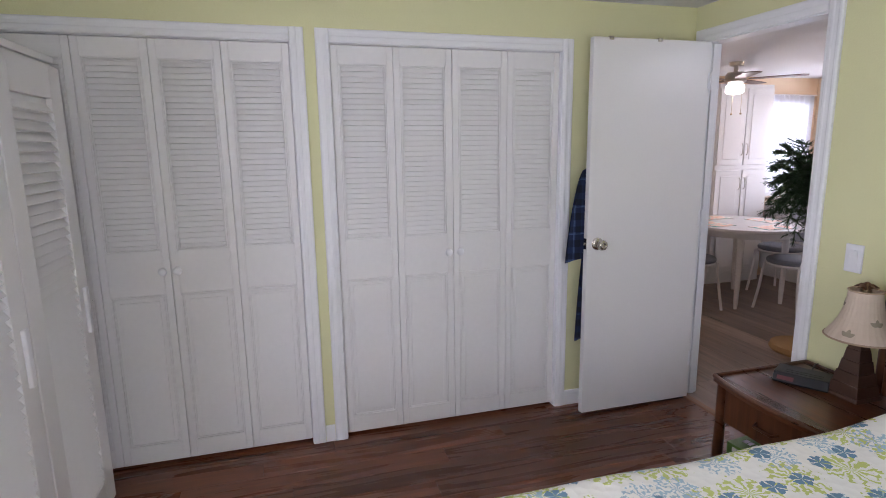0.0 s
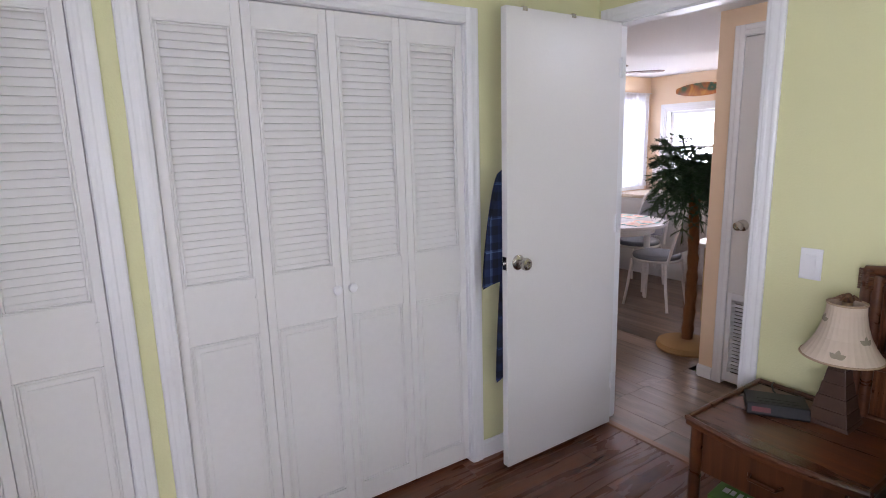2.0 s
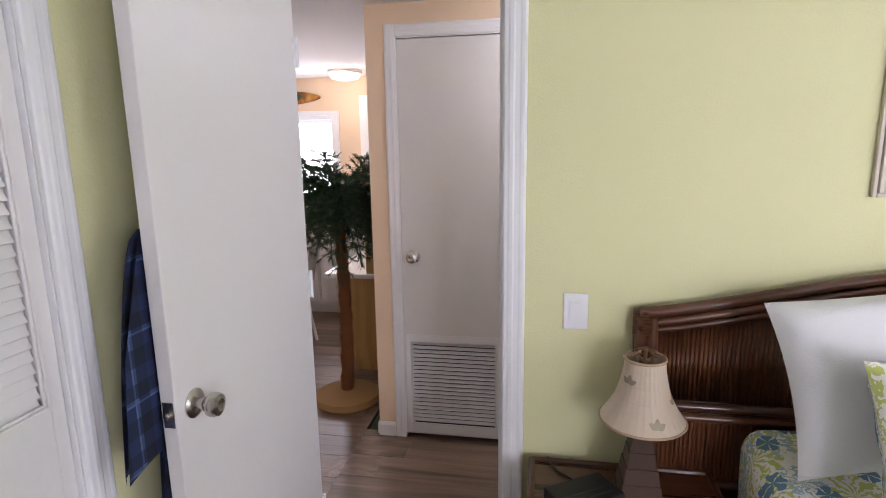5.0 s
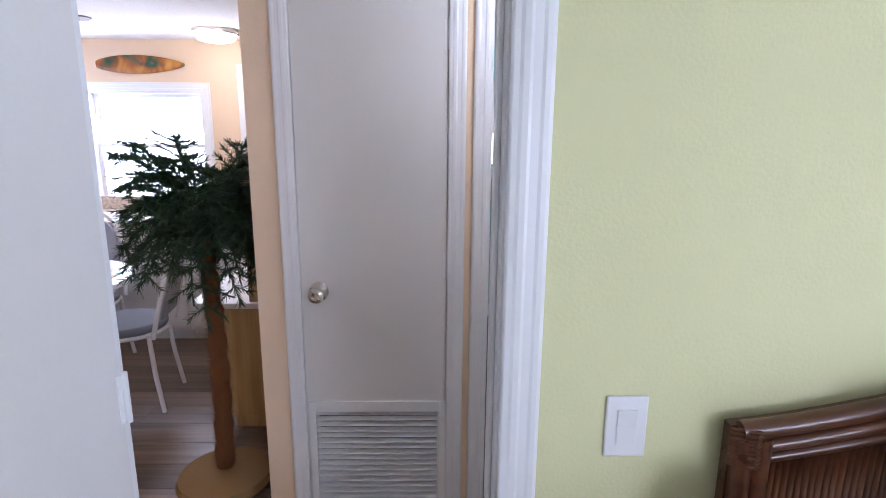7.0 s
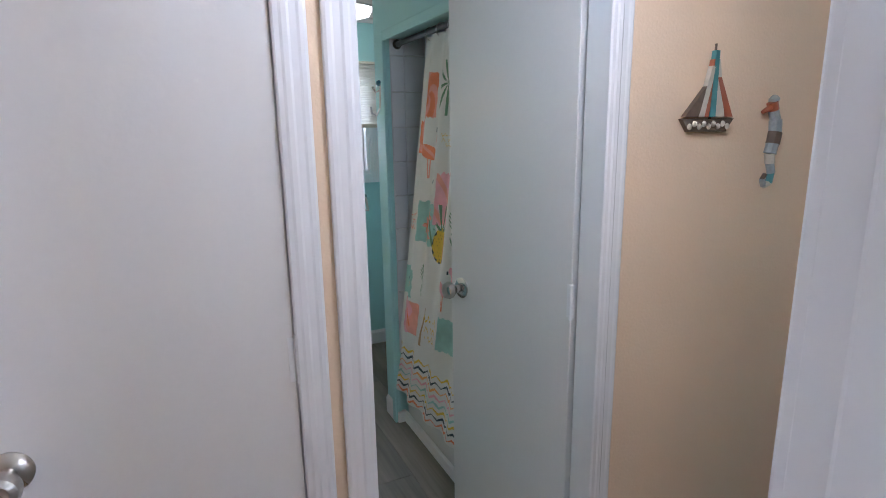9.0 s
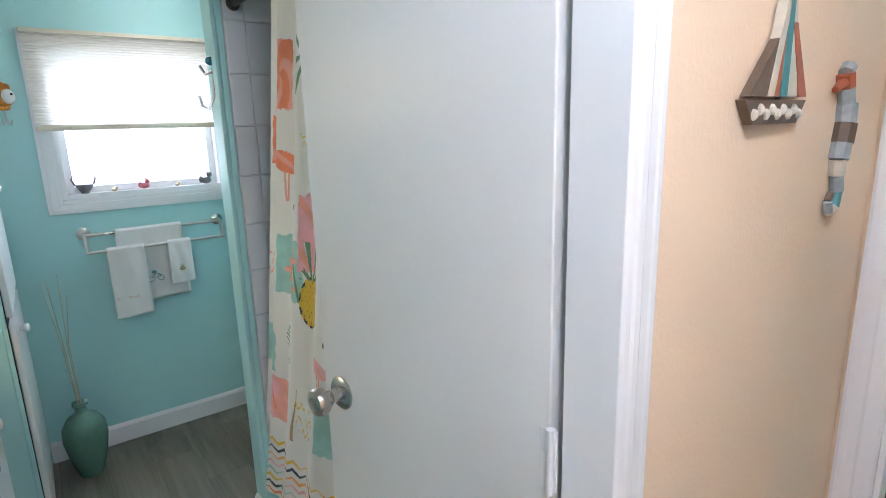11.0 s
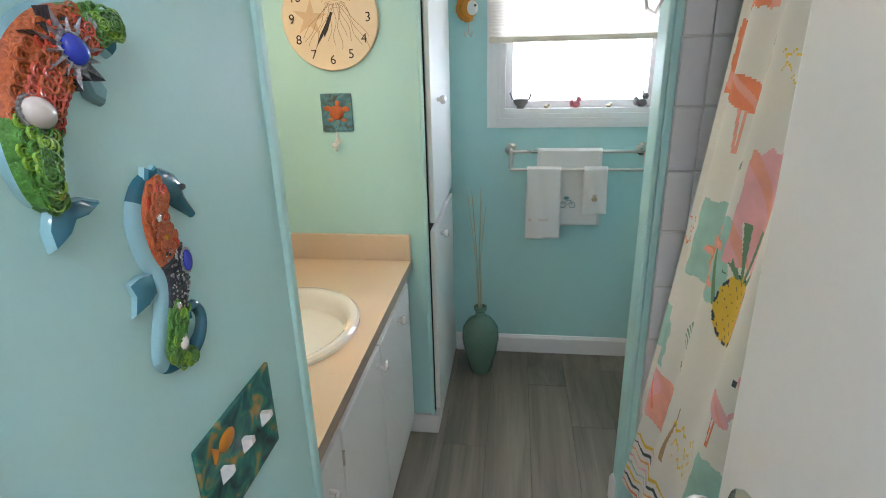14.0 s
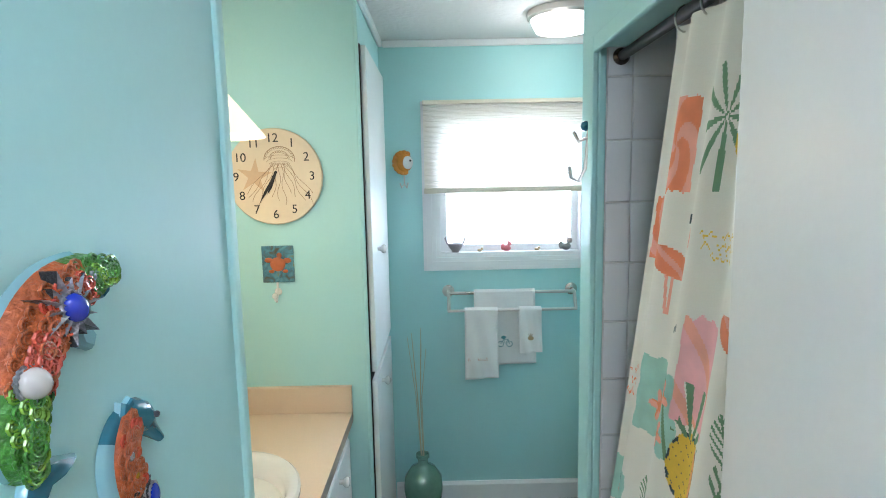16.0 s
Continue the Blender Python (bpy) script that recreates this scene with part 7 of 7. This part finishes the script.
t1 = towel("hand_towel", 1.20, 1.475, 3.4035, 1.046, 0.705, "white hand towel with a stitched bicycle motif")
t2 = towel("guest_towel", 1.155, 1.302, 3.3675, 0.972, 0.652, "white guest towel with coral stitched writing")
t3 = towel("guest_towel", 1.398, 1.498, 3.3675, 0.972, 0.768, "small white guest towel with a stitched motif")
wr = Build()
for k in range(9):
    xk = -0.062 + k * 0.013
    wr.tube([(xk, -0.0225, -0.236 + 0.003 * (k % 2)), (xk + 0.005, -0.0225, -0.222 - 0.004 * (k % 3)), (xk + 0.010, -0.0225, -0.236)], 0.0012, 4)
part("stitched_writing", wr, STITCH, t2, "coral stitched line of writing")
bi = Build()
for s in (-1, 1):
    bi.tube([(0.0 + s * 0.020 + 0.013 * math.cos(2 * math.pi * k / 16), -0.0225, -0.245 + 0.013 * math.sin(2 * math.pi * k / 16)) for k in range(17)], 0.0016, 4)
bi.tube([(-0.02, -0.0225, -0.245), (-0.006, -0.0225, -0.224), (0.014, -0.0225, -0.224), (0.02, -0.0225, -0.245)], 0.0016, 4).tube([(-0.006, -0.0225, -0.224), (0.0, -0.0225, -0.245), (0.014, -0.0225, -0.224)], 0.0014, 4).ball((-0.006, -0.0225, -0.214), (0.012, 0.002, 0.008), 8, 5)
part("bicycle_motif", bi, TEALS, t1, "teal stitched bicycle")
mo = Build().ball((0, -0.0225, -0.136), (0.014, 0.002, 0.010), 10, 5)
for a in (-0.7, 0, 0.7):
    mo.tube([(0, -0.0225, -0.13), (0.016 * math.sin(a), -0.0225, -0.13 + 0.018 * math.cos(a))], 0.0018, 4)
part("plant_motif", mo, mat("sand_stitching", (0.42, 0.32, 0.20), 0.9), t3, "stitched plant in a pot")

# fish hook ornament beside the window, hook on the tub wall
fh = thing("fish_hook", (0.896, 3.4655, 1.626), "orange and white fish wall hook", "wall hook")
ffb = Build().ball((0.004, -0.014, 0), (0.036, 0.015, 0.040), 18, 10)
for k in range(11):
    a = radians(62 + 22 * k)
    ffb.ball((-0.002 + 0.038 * math.cos(a), -0.010, 0.042 * math.sin(a)), (0.014, 0.007, 0.014), 10, 6)
part("fish", ffb, mat("orange_fish_glaze", (0.62, 0.24, 0.03), 0.25, var=0.3, grain=40), fh, "orange ruffled fins", 0, True)
part("white_band", Build().ball((0.016, -0.020, 0.0), (0.026, 0.014, 0.030), 14, 8), PORC, fh, "", 0, True)
part("eye", Build().ball((0.030, -0.030, 0.008), 0.005, 8, 6), BLACK, fh)
part("hook", Build().tube([(0, -0.004, -0.045), (0, -0.006, -0.095), (-0.012, -0.02, -0.112), (-0.018, -0.03, -0.09)], 0.003, 6).tube([(0, -0.006, -0.095), (0.012, -0.02, -0.112), (0.018, -0.03, -0.09)], 0.003, 6), NICKEL, fh, "", 0, True)
th = thing("robe_hook", (1.4545, 2.445, 1.62), "metal robe hook with a teal fish on the tub wall", "wall hook")
part("hook", Build().tube([(-0.006, 0, 0.04), (-0.012, 0, -0.05), (-0.03, 0, -0.085), (-0.05, 0, -0.075), (-0.055, 0, -0.045)], 0.0045, 8).tube([(-0.006, 0, 0.03), (-0.03, 0, 0.02), (-0.045, 0, 0.045)], 0.0045, 8).box(-0.006, -0.012, -0.02, 0, 0.012, 0.055), NICKEL, th, "", 0, True)
part("fish", Build().ball((-0.014, 0, 0.06), (0.012, 0.022, 0.014), 12, 8), MOS[0], th, "", 0, True)

# green bottle vase with reeds
vase = thing("floor_vase", (0.955, 3.27, 0), "green glazed vase with dry reeds on the floor", "vase")
part("body", Build().lathe([(0, 0), (0.045, 0), (0.05, 0.01), (0.075, 0.10), (0.088, 0.18), (0.082, 0.235), (0.055, 0.275), (0.028, 0.29), (0.022, 0.30), (0.022, 0.318), (0.030, 0.325), (0.030, 0.34), (0.022, 0.342), (0.018, 0.33), (0, 0.32)], 32), mat("green_crackle_glaze", (0.12, 0.24, 0.18), 0.15, var=0.15, grain=50, bump=0.1, coat=0.6), vase, "", 0, True)
REEDC = mat("dry_reed", (0.50, 0.46, 0.30), 0.8)
for k in range(6):
    a = k * 1.05
    part("reed", Build().tube([(0.006 * math.cos(a), 0.006 * math.sin(a), 0.32), (0.012 * math.cos(a) - 0.01, 0.012 * math.sin(a), 0.6), (0.04 * math.cos(a) - 0.015, 0.03 * math.sin(a), 0.82 + 0.02 * k)], [0.002, 0.0016, 0.001], 5), REEDC, vase, "thin dry reed")

# ---------------- bathroom: tub alcove ----------------
tub = thing("bathtub", (1.87, 1.69, 0), "white bathtub in a tiled alcove", "bathtub")
tbm = Build()
ox0, ox1, oy0, oy1 = -0.36, 0.325, -0.70, 0.695
ix0, ix1, iy0, iy1 = -0.27, 0.26, -0.60, 0.60


def ring(x0, x1, y0, y1, z, r):
    out = []
    for cx, cy, a0 in ((x1 - r, y1 - r, 0), (x0 + r, y1 - r, 90), (x0 + r, y0 + r, 180), (x1 - r, y0 + r, 270)):
        for k in range(7):
            a = radians(a0 + 15 * k)
            out.append((cx + r * math.cos(a), cy + r * math.sin(a), z))
    return out


rings = [ring(ox0, ox1, oy0, oy1, 0.0, 0.01), ring(ox0, ox1, oy0, oy1, 0.37, 0.01), ring(ox0 + 0.01, ox1 - 0.01, oy0 + 0.01, oy1 - 0.01, 0.385, 0.02), ring(ix0, ix1, iy0, iy1, 0.38, 0.12), ring(ix0 + 0.03, ix1 - 0.03, iy0 + 0.04, iy1 - 0.04, 0.20, 0.12), ring(ix0 + 0.07, ix1 - 0.07, iy0 + 0.10, iy1 - 0.10, 0.07, 0.12), ring(ix0 + 0.15, ix1 - 0.15, iy0 + 0.22, iy1 - 0.2, 0.06, 0.08)]
nn = len(rings[0])
tbm.add([p for r in rings for p in r], [(i * nn + k, i * nn + (k + 1) % nn, (i + 1) * nn + (k + 1) % nn, (i + 1) * nn + k) for i in range(len(rings) - 1) for k in range(nn)] + [tuple((len(rings) - 1) * nn + k for k in range(nn))])
part("shell", tbm, PORC, tub, "", 0, True)
tagged(part("trim_tub_foot", Build().box(1.488, 0.99, 0, 1.506, 2.385, 0.055).box(1.452, 2.37, 0.0, 1.50, 2.4, 0.06), TRIM, None, "", 0.004), "white strip along the foot of the tub", "trim", "", "structure")
tagged(part("trim_tub_frame", Build().box(1.440, 2.378, 0, 1.4545, 2.42, 1.895).box(1.440, 0.99, 1.853, 1.4545, 2.378, 1.895).box(1.4545, 2.378, 0, 1.475, 2.3895, 1.864), AQUA, None, "", 0.004), "aqua painted trim round the tub opening", "trim", "", "structure")

# alcove wall tiles, set one by one
TILEW = mat("white_wall_tile", (0.78, 0.77, 0.79), 0.12, var=0.02, rnd=0.03, coat=0.3)
GROUT = mat("tile_grout", (0.68, 0.66, 0.65), 0.9)
wt = tagged(part("tile_wall_end", Build().box(1.476, 2.380, 0.38, 2.195, 2.3895, 2.10), GROUT), "white tiled end wall of the tub alcove", "wall", "", "structure")
wt2 = tagged(part("tile_wall_back", Build().box(2.190, 0.985, 0.38, 2.1995, 2.379, 2.10), GROUT), "white tiled long wall of the tub alcove", "wall", "", "structure")
tl = Build()
tl.add([(-0.1, -0.004, -0.075), (0.1, -0.004, -0.075), (0.1, -0.004, 0.075), (-0.1, -0.004, 0.075), (-0.102, 0, -0.077), (0.102, 0, -0.077), (0.102, 0, 0.077), (-0.102, 0, 0.077)], [(0, 1, 2, 3), (0, 4, 5, 1), (1, 5, 6, 2), (2, 6, 7, 3), (3, 7, 4, 0)])
tile_me = tl.data("tile", [TILEW])
for k in range(11):
    z = 0.46 + k * 0.157
    piece("tile", tile_me, wt, pose(1.508, 2.3795, z) @ Matrix.Diagonal((0.30, 1, 1, 1)))
    for c in range(4):
        xx = 1.54 + 0.104 + c * 0.208 - (0.104 if k % 2 else 0)
        a, b_ = max(xx - 0.104, 1.54), min(xx + 0.104, 2.19)
        if b_ - a > 0.01:
            piece("tile", tile_me, wt, pose((a + b_) / 2, 2.3795, z) @ Matrix.Diagonal(((b_ - a) / 0.208, 1, 1, 1)))
    for c in range(7):
        yy = 1.09 + c * 0.208
        if yy + 0.104 < 2.38:
            piece("tile", tile_me, wt2, pose(2.1895, yy, z, 0, 0, -90))

rod = thing("shower_rod", (1.51, 1.69, 1.842), "dark bronze shower rod", "curtain rod")
BRONZE = mat("dark_bronze", (0.05, 0.04, 0.035), 0.35, 0.8)
part("pole", Build().tube([(0, -0.69, 0), (0, 0.685, 0)], 0.0125, 12), BRONZE, rod, "", 0, True)
part("end_flange", Build().lathe([(0, 0), (0.022, 0), (0.020, -0.008), (0.014, -0.014), (0, -0.014)], 18, (0, 0.688, 0), "y"), BRONZE, rod, "", 0, True)

# shower curtain: printed patches, folds, chevron hem
CUR = [
    mat("curtain_white", (0.80, 0.78, 0.74), 0.85, var=0.02, bump=0.1, grain=300),
    mat("curtain_pink", (0.86, 0.46, 0.52), 0.85, var=0.18, grain=25, big=9, bigvar=0.2),
    mat("curtain_coral", (0.84, 0.27, 0.14), 0.85, var=0.18, grain=25, big=9, bigvar=0.2),
    mat("curtain_teal", (0.36, 0.60, 0.55), 0.85, var=0.2, grain=25, big=9, bigvar=0.25),
    mat("curtain_green", (0.17, 0.31, 0.19), 0.85, var=0.15, grain=20),
    mat("curtain_yellow", (0.78, 0.54, 0.07), 0.85, var=0.12, grain=60),
    mat("curtain_dark", (0.05, 0.08, 0.10), 0.85),
    mat("curtain_orange", (0.85, 0.42, 0.14), 0.85),
    mat("curtain_salmon", (0.86, 0.40, 0.32), 0.85, var=0.2, grain=25, big=9, bigvar=0.2),
    mat("curtain_grey", (0.24, 0.28, 0.29), 0.85),
    mat("curtain_brown", (0.45, 0.30, 0.16), 0.85, var=0.2, grain=40),
]
CW, CH = 1.74, 1.63
# printed motifs in one repeat of the cloth: along, above the hem, kind, half width, half height
REPEAT = [
    (0.16, 1.41, "coral_patch", 0.055, 0.09), (0.41, 1.43, "palm", 0.08, 0.10), (0.60, 1.38, "teal_patch", 0.06, 0.07), (0.06, 1.25, "coral_patch", 0.04, 0.07),
    (0.21, 1.20, "flamingo", 0.125, 0.115), (0.46, 1.24, "script_gold", 0.06, 0.03), (0.32, 1.07, "bird", 0.03, 0.03), (0.06, 1.05, "script_grey", 0.012, 0.07),
    (0.64, 1.12, "flamingo", 0.09, 0.12), (0.03, 0.885, "script_coral", 0.045, 0.05), (0.46, 1.01, "pink_patch", 0.065, 0.11), (0.46, 0.82, "pineapple", 0.052, 0.075),
    (0.28, 0.90, "flower_patch", 0.105, 0.095), (0.63, 0.90, "fern", 0.07, 0.08), (0.075, 0.60, "toucan_patch", 0.07, 0.075), (0.25, 0.615, "fern", 0.075, 0.085),
    (0.14, 0.43, "pink_square", 0.092, 0.088), (0.60, 0.665, "flamingo_pink", 0.065, 0.10), (0.65, 0.46, "teal_patch", 0.06, 0.08), (0.47, 0.43, "script_gold", 0.07, 0.075), (0.38, 0.44, "trunk", 0.02, 0.09),
]
PERIOD = 0.74


def hem(s, z):
    for k, m in enumerate((2, 6, 5, 3, 1, 7, 6, 5)):
        zz_ = 0.022 + k * 0.033 + 0.011 * (abs(((s * 26) % 2) - 1) * 2 - 1)
        if abs(z - zz_) < 0.0065 * (0.75 + 0.35 * math.sin(s * 37 + k)):
            return m
    return 0


def ink(kind, a, b):
    """Ink of one motif at a, b, each from -1 to 1; None where the cloth is bare."""
    r, th = math.hypot(a, b), math.atan2(b, a)
    wet = 0.03 * math.sin(b * 9 + a * 4) + 0.03 * math.sin(a * 13)
    inside = max(abs(a), abs(b)) < 0.93 + wet
    if kind.endswith("patch") or kind == "pink_square":
        if not inside:
            return None
        if kind == "pink_square":
            if abs(a + b * 0.35 - 0.1) < 0.05 and -0.5 < b < 0.5:
                return 2
            return 8 if a > 0.18 + 0.2 * math.sin(b * 4) else 1
        if kind == "flower_patch":
            for fx, fz, fr in ((0.25, 0.35, 0.42), (-0.2, -0.15, 0.40), (0.3, -0.5, 0.36)):
                rr, ft = math.hypot(a - fx, b - fz), math.atan2(b - fz, a - fx)
                if rr < fr * (0.72 + 0.28 * math.sin(ft * 5 + fx * 9)):
                    return 2 if rr < fr * 0.3 or math.sin(ft * 5) > 0.55 else 8
            return 4 if abs(a - 0.55 + b * 0.3) < 0.05 else 3
        if kind == "toucan_patch":
            if math.hypot(a + 0.1, b + 0.35) < 0.36:
                return 2
            if abs(b - 0.25 - 0.3 * a) < 0.12 and abs(a) < 0.45:
                return 6 if a < 0.1 else 7
            return 3
        if kind == "coral_patch":
            return 2 if math.sin(th * 3 + r * 6) > -0.2 else 8
        if kind == "pink_patch":
            return 8 if math.sin(a * 3 + b * 5) > 0.75 else 1
        return 3
    if kind == "pineapple":
        if r < 1.0:
            if r > 0.90:
                return 6 if math.sin(th * 11) > -0.3 else 5
            return 6 if (abs(math.sin((a + b) * 8)) < 0.16 and abs(math.sin((a - b) * 8)) < 0.5) else (7 if a > 0.45 else 5)
    elif kind == "palm":
        if r < 1.0 and abs(math.sin(math.atan2(a, b - 0.15) * 4.5)) > 0.70 + 0.25 * r:
            return 4 if a < 0.3 else 5
    elif kind == "fern":
        for base, tilt, n in ((-0.75, 0.55, 7), (-0.1, -0.45, 6)):
            p, q = b - base, a - tilt * (b - base) * 0.8 - (0.1 if base < -0.5 else 0.35)
            if 0 < p < 1.2:
                w = 0.42 * math.sin(math.pi * min(1, p / 1.2)) + 0.04
                if abs(q) < 0.035 or (abs(q) < w and math.sin((p * 1.0 - abs(q) * 0.9) * 26) > 0.25):
                    return 4
    elif kind in ("flamingo", "flamingo_pink"):
        body, leg = (2, 8) if kind == "flamingo" else (1, 2)
        if ((a + 0.1) / 0.62) ** 2 + ((b + 0.1 + 0.25 * a) / 0.24) ** 2 < 1:
            return body if math.sin(a * 9 + b * 14) > -0.6 else 8
        if abs(a - 0.52 - 0.20 * math.sin((b - 0.05) * 4.6)) < 0.085 and -0.1 < b < 0.75:
            return 8 if kind == "flamingo" else 1
        if math.hypot(a - 0.50, b - 0.80) < 0.14:
            return body
        if abs(b - 0.68) < 0.07 and 0.22 < a < 0.38:
            return 6
        if (abs(a - 0.02) < 0.035 or abs(a + 0.14 + 0.1 * b) < 0.03) and -1.0 < b < -0.25:
            return leg
    elif kind == "bird":
        if abs(b - 0.5 * abs(a)) < 0.22 and abs(a) < 0.8:
            return 9
    elif kind == "trunk":
        if abs(a - 0.4 * math.sin(b * 2)) < 0.35 * (1.1 - b) * 0.5:
            return 10
    elif kind.startswith("script"):
        c = {"script_gold": 5, "script_grey": 9, "script_coral": 2}[kind]
        if kind == "script_grey":
            return c if abs(a - 0.5 * math.sin(b * 34)) < 0.35 and math.sin(b * 9) > -0.75 else None
        for k in range(3):
            q = b - 0.62 + 0.62 * k
            if abs(a) < 0.95 - 0.12 * k and abs(q - 0.14 * math.sin(a * 19 + k * 2) - 0.06 * math.sin(a * 41)) < 0.06 and math.sin(a * 6 + k) > -0.8:
                return c
    return None


def motif(s, z):
    """Which ink lies at s metres along the cloth and z metres above its hem."""
    if z < 0.292:
        return hem(s, z)
    s = s % PERIOD
    for cx, cz, kind, hw_, hh_ in REPEAT:
        for o in (0, PERIOD, -PERIOD):
            a, b = (s - cx + o) / (hw_ * 1.3), (z - cz) / hh_
            if kind == "pineapple" and abs(a) < 1.0 and 0.85 < b < 2.3 and abs(math.sin(math.atan2(a, b - 0.6) * 5.5)) > 0.5 + 0.15 * b:
                return 4
            if abs(a) < 1.1 and abs(b) < 1.1:
                m = ink(kind, a, b)
                if m is not None and not (kind == "pink_patch" and abs((s - 0.46) / 0.05) < 1 and abs(math.sin(math.atan2(s - 0.46, z - 0.865) * 5.5)) > 0.8 and z < 0.99):
                    return m
    return 0


def drape(u, v):
    """u along the cloth from the free edge, v upwards from the hem."""
    z = 0.19 + v * CH
    top = 2.03 - 1.00 * u
    bot = 2.50 - 1.46 * u
    y = bot + (top - bot) * v ** 0.8
    fold = math.sin(u * 2 * math.pi * 8.0 + 0.6 * math.sin(u * 9) + 0.5 * (1 - v))
    x = 1.468 + 0.034 * v + (0.013 - 0.001 * v) * fold - 0.012 * (1 - v) * math.sin(u * 7)
    return (x, y, z)


cu_ = thing("shower_curtain", (0, 0, 0), "white shower curtain printed with flamingos, pineapples and chevrons", "shower curtain")
cgrid = Build().grid(drape, 560, 460, pick=lambda u, v: motif(u * CW, v * CH))
part("cloth", cgrid, CUR, cu_, "", 0, True)
for k in range(10):
    y = 2.02 - k * 0.10
    part("ring", Build().tube([(1.51 + 0.020 * math.cos(2 * math.pi * q / 14), y, 1.832 + 0.024 * math.sin(2 * math.pi * q / 14)) for q in range(15)], 0.002, 5), NICKEL, cu_, "thin metal curtain ring", 0, True)

# toilet beyond the tub wall
wc = thing("toilet", (1.86, 3.02, 0), "white toilet beyond the tub wall", "toilet")
part("bowl", Build().lathe([(0, 0), (0.11, 0), (0.10, 0.10), (0.13, 0.25), (0.19, 0.37), (0.19, 0.39), (0, 0.39)], 28), PORC, wc, "", 0, True)
part("seat_lid", Build().prism([(0.215 * math.cos(2 * math.pi * k / 30) - 0.01, 0.19 * math.sin(2 * math.pi * k / 30)) for k in range(30)], "z", 0.392, 0.42), PORC, wc, "", 0.008)
part("tank", Build().box(0.15, -0.22, 0.38, 0.325, 0.22, 0.74).box(0.14, -0.23, 0.7405, 0.33, 0.23, 0.775), PORC, wc, "", 0.012)
rollh = thing("toilet_paper", (1.60, 2.531, 0.60), "toilet paper roll on a holder by the tub wall", "toilet paper")
part("roll", Build().lathe([(0.018, -0.05), (0.052, -0.05), (0.052, 0.05), (0.018, 0.05)], 24, (0, 0.06, 0), "x"), SHEET, rollh, "", 0, True)
part("holder", Build().tube([(-0.065, 0.0, 0), (-0.065, 0.06, 0), (0.065, 0.06, 0), (0.065, 0.0, 0)], 0.006, 8), NICKEL, rollh, "", 0, True)


# ---------------- floors: boards laid one by one ----------------
def boards(name, x0, y0, x1, y1, along, width, length, material, label, category="floor"):
    """A floor of boards along x or y, each an object of its own, staggered row by row."""
    base = part(name, Build().box(x0, y0, -0.03, x1, y1, -0.004), SUB)
    tagged(base, label, category, "", "structure")
    g = 0.0007
    b = Build()
    c = 0.0008
    hx, hy_ = (length / 2 - g, width / 2 - g) if along == "x" else (width / 2 - g, length / 2 - g)
    b.add([(-hx, -hy_, -0.004), (hx, -hy_, -0.004), (hx, hy_, -0.004), (-hx, hy_, -0.004), (-hx, -hy_, -c), (hx, -hy_, -c), (hx, hy_, -c), (-hx, hy_, -c), (-hx + c, -hy_ + c, 0), (hx - c, -hy_ + c, 0), (hx - c, hy_ - c, 0), (-hx + c, hy_ - c, 0)],
          [(0, 1, 5, 4), (1, 2, 6, 5), (2, 3, 7, 6), (3, 0, 4, 7), (4, 5, 9, 8), (5, 6, 10, 9), (6, 7, 11, 10), (7, 4, 8, 11), (8, 9, 10, 11)])
    me = b.data("board", [material])
    u0, u1, v0, v1 = (x0, x1, y0, y1) if along == "x" else (y0, y1, x0, x1)
    v, row = v0, 0
    rng = random.Random(name)
    while v < v1 - 0.005:
        w = min(width, v1 - v)
        u = u0 - rng.random() * length
        while u < u1 - 0.005:
            a, e = max(u, u0), min(u + length, u1)
            if e - a > 0.01:
                cu, cv = (a + e) / 2, v + w / 2
                s = ((e - a) / length, w / width)
                m = pose(cu, cv, 0) @ Matrix.Diagonal((s[0], s[1], 1, 1)) if along == "x" else pose(cv, cu, 0) @ Matrix.Diagonal((s[1], s[0], 1, 1))
                piece("board", me, base, m)
            u += length
        v += width
        row += 1
    return base


boards("floor_bedroom", -0.75, -3.46, 3.7, 0.0, "y", 0.125, 1.2, LAM, "red-brown laminate bedroom floor")
boards("floor_hall", 0.0, 0.0, 2.20, 0.95, "x", 0.178, 1.22, VINYL, "grey-brown vinyl plank hall floor")
boards("floor_kitchen", -2.17, 0.15, 0.0, 3.466, "x", 0.178, 1.22, VINYL, "grey-brown vinyl plank kitchen floor")
boards("floor_bath", 0.15, 0.95, 2.2, 3.466, "y", 0.172, 1.22, GREYV, "grey vinyl plank bathroom floor")
boards("floor_den", 2.20, 0.09, 5.3, 3.466, "x", 0.125, 1.2, LAMX, "red-brown laminate den floor")
boards("floor_den_south", 3.86, -1.0, 5.3, 0.09, "x", 0.125, 1.2, LAMX, "red-brown laminate den floor")
tagged(part("threshold_bedroom", Build().prism([(-0.028, 0), (-0.020, 0.006), (0.015, 0.006), (0.022, 0)], "x", 0.112, 0.788), THRESH, None, "", 0.001), "narrow wooden threshold strip in the doorway", "threshold", "", "structure")
tagged(part("threshold_den", Build().box(2.185, 0.145, 0, 2.225, 0.823, 0.006), THRESH, None, "", 0.001), "narrow wooden threshold strip", "threshold", "", "structure")
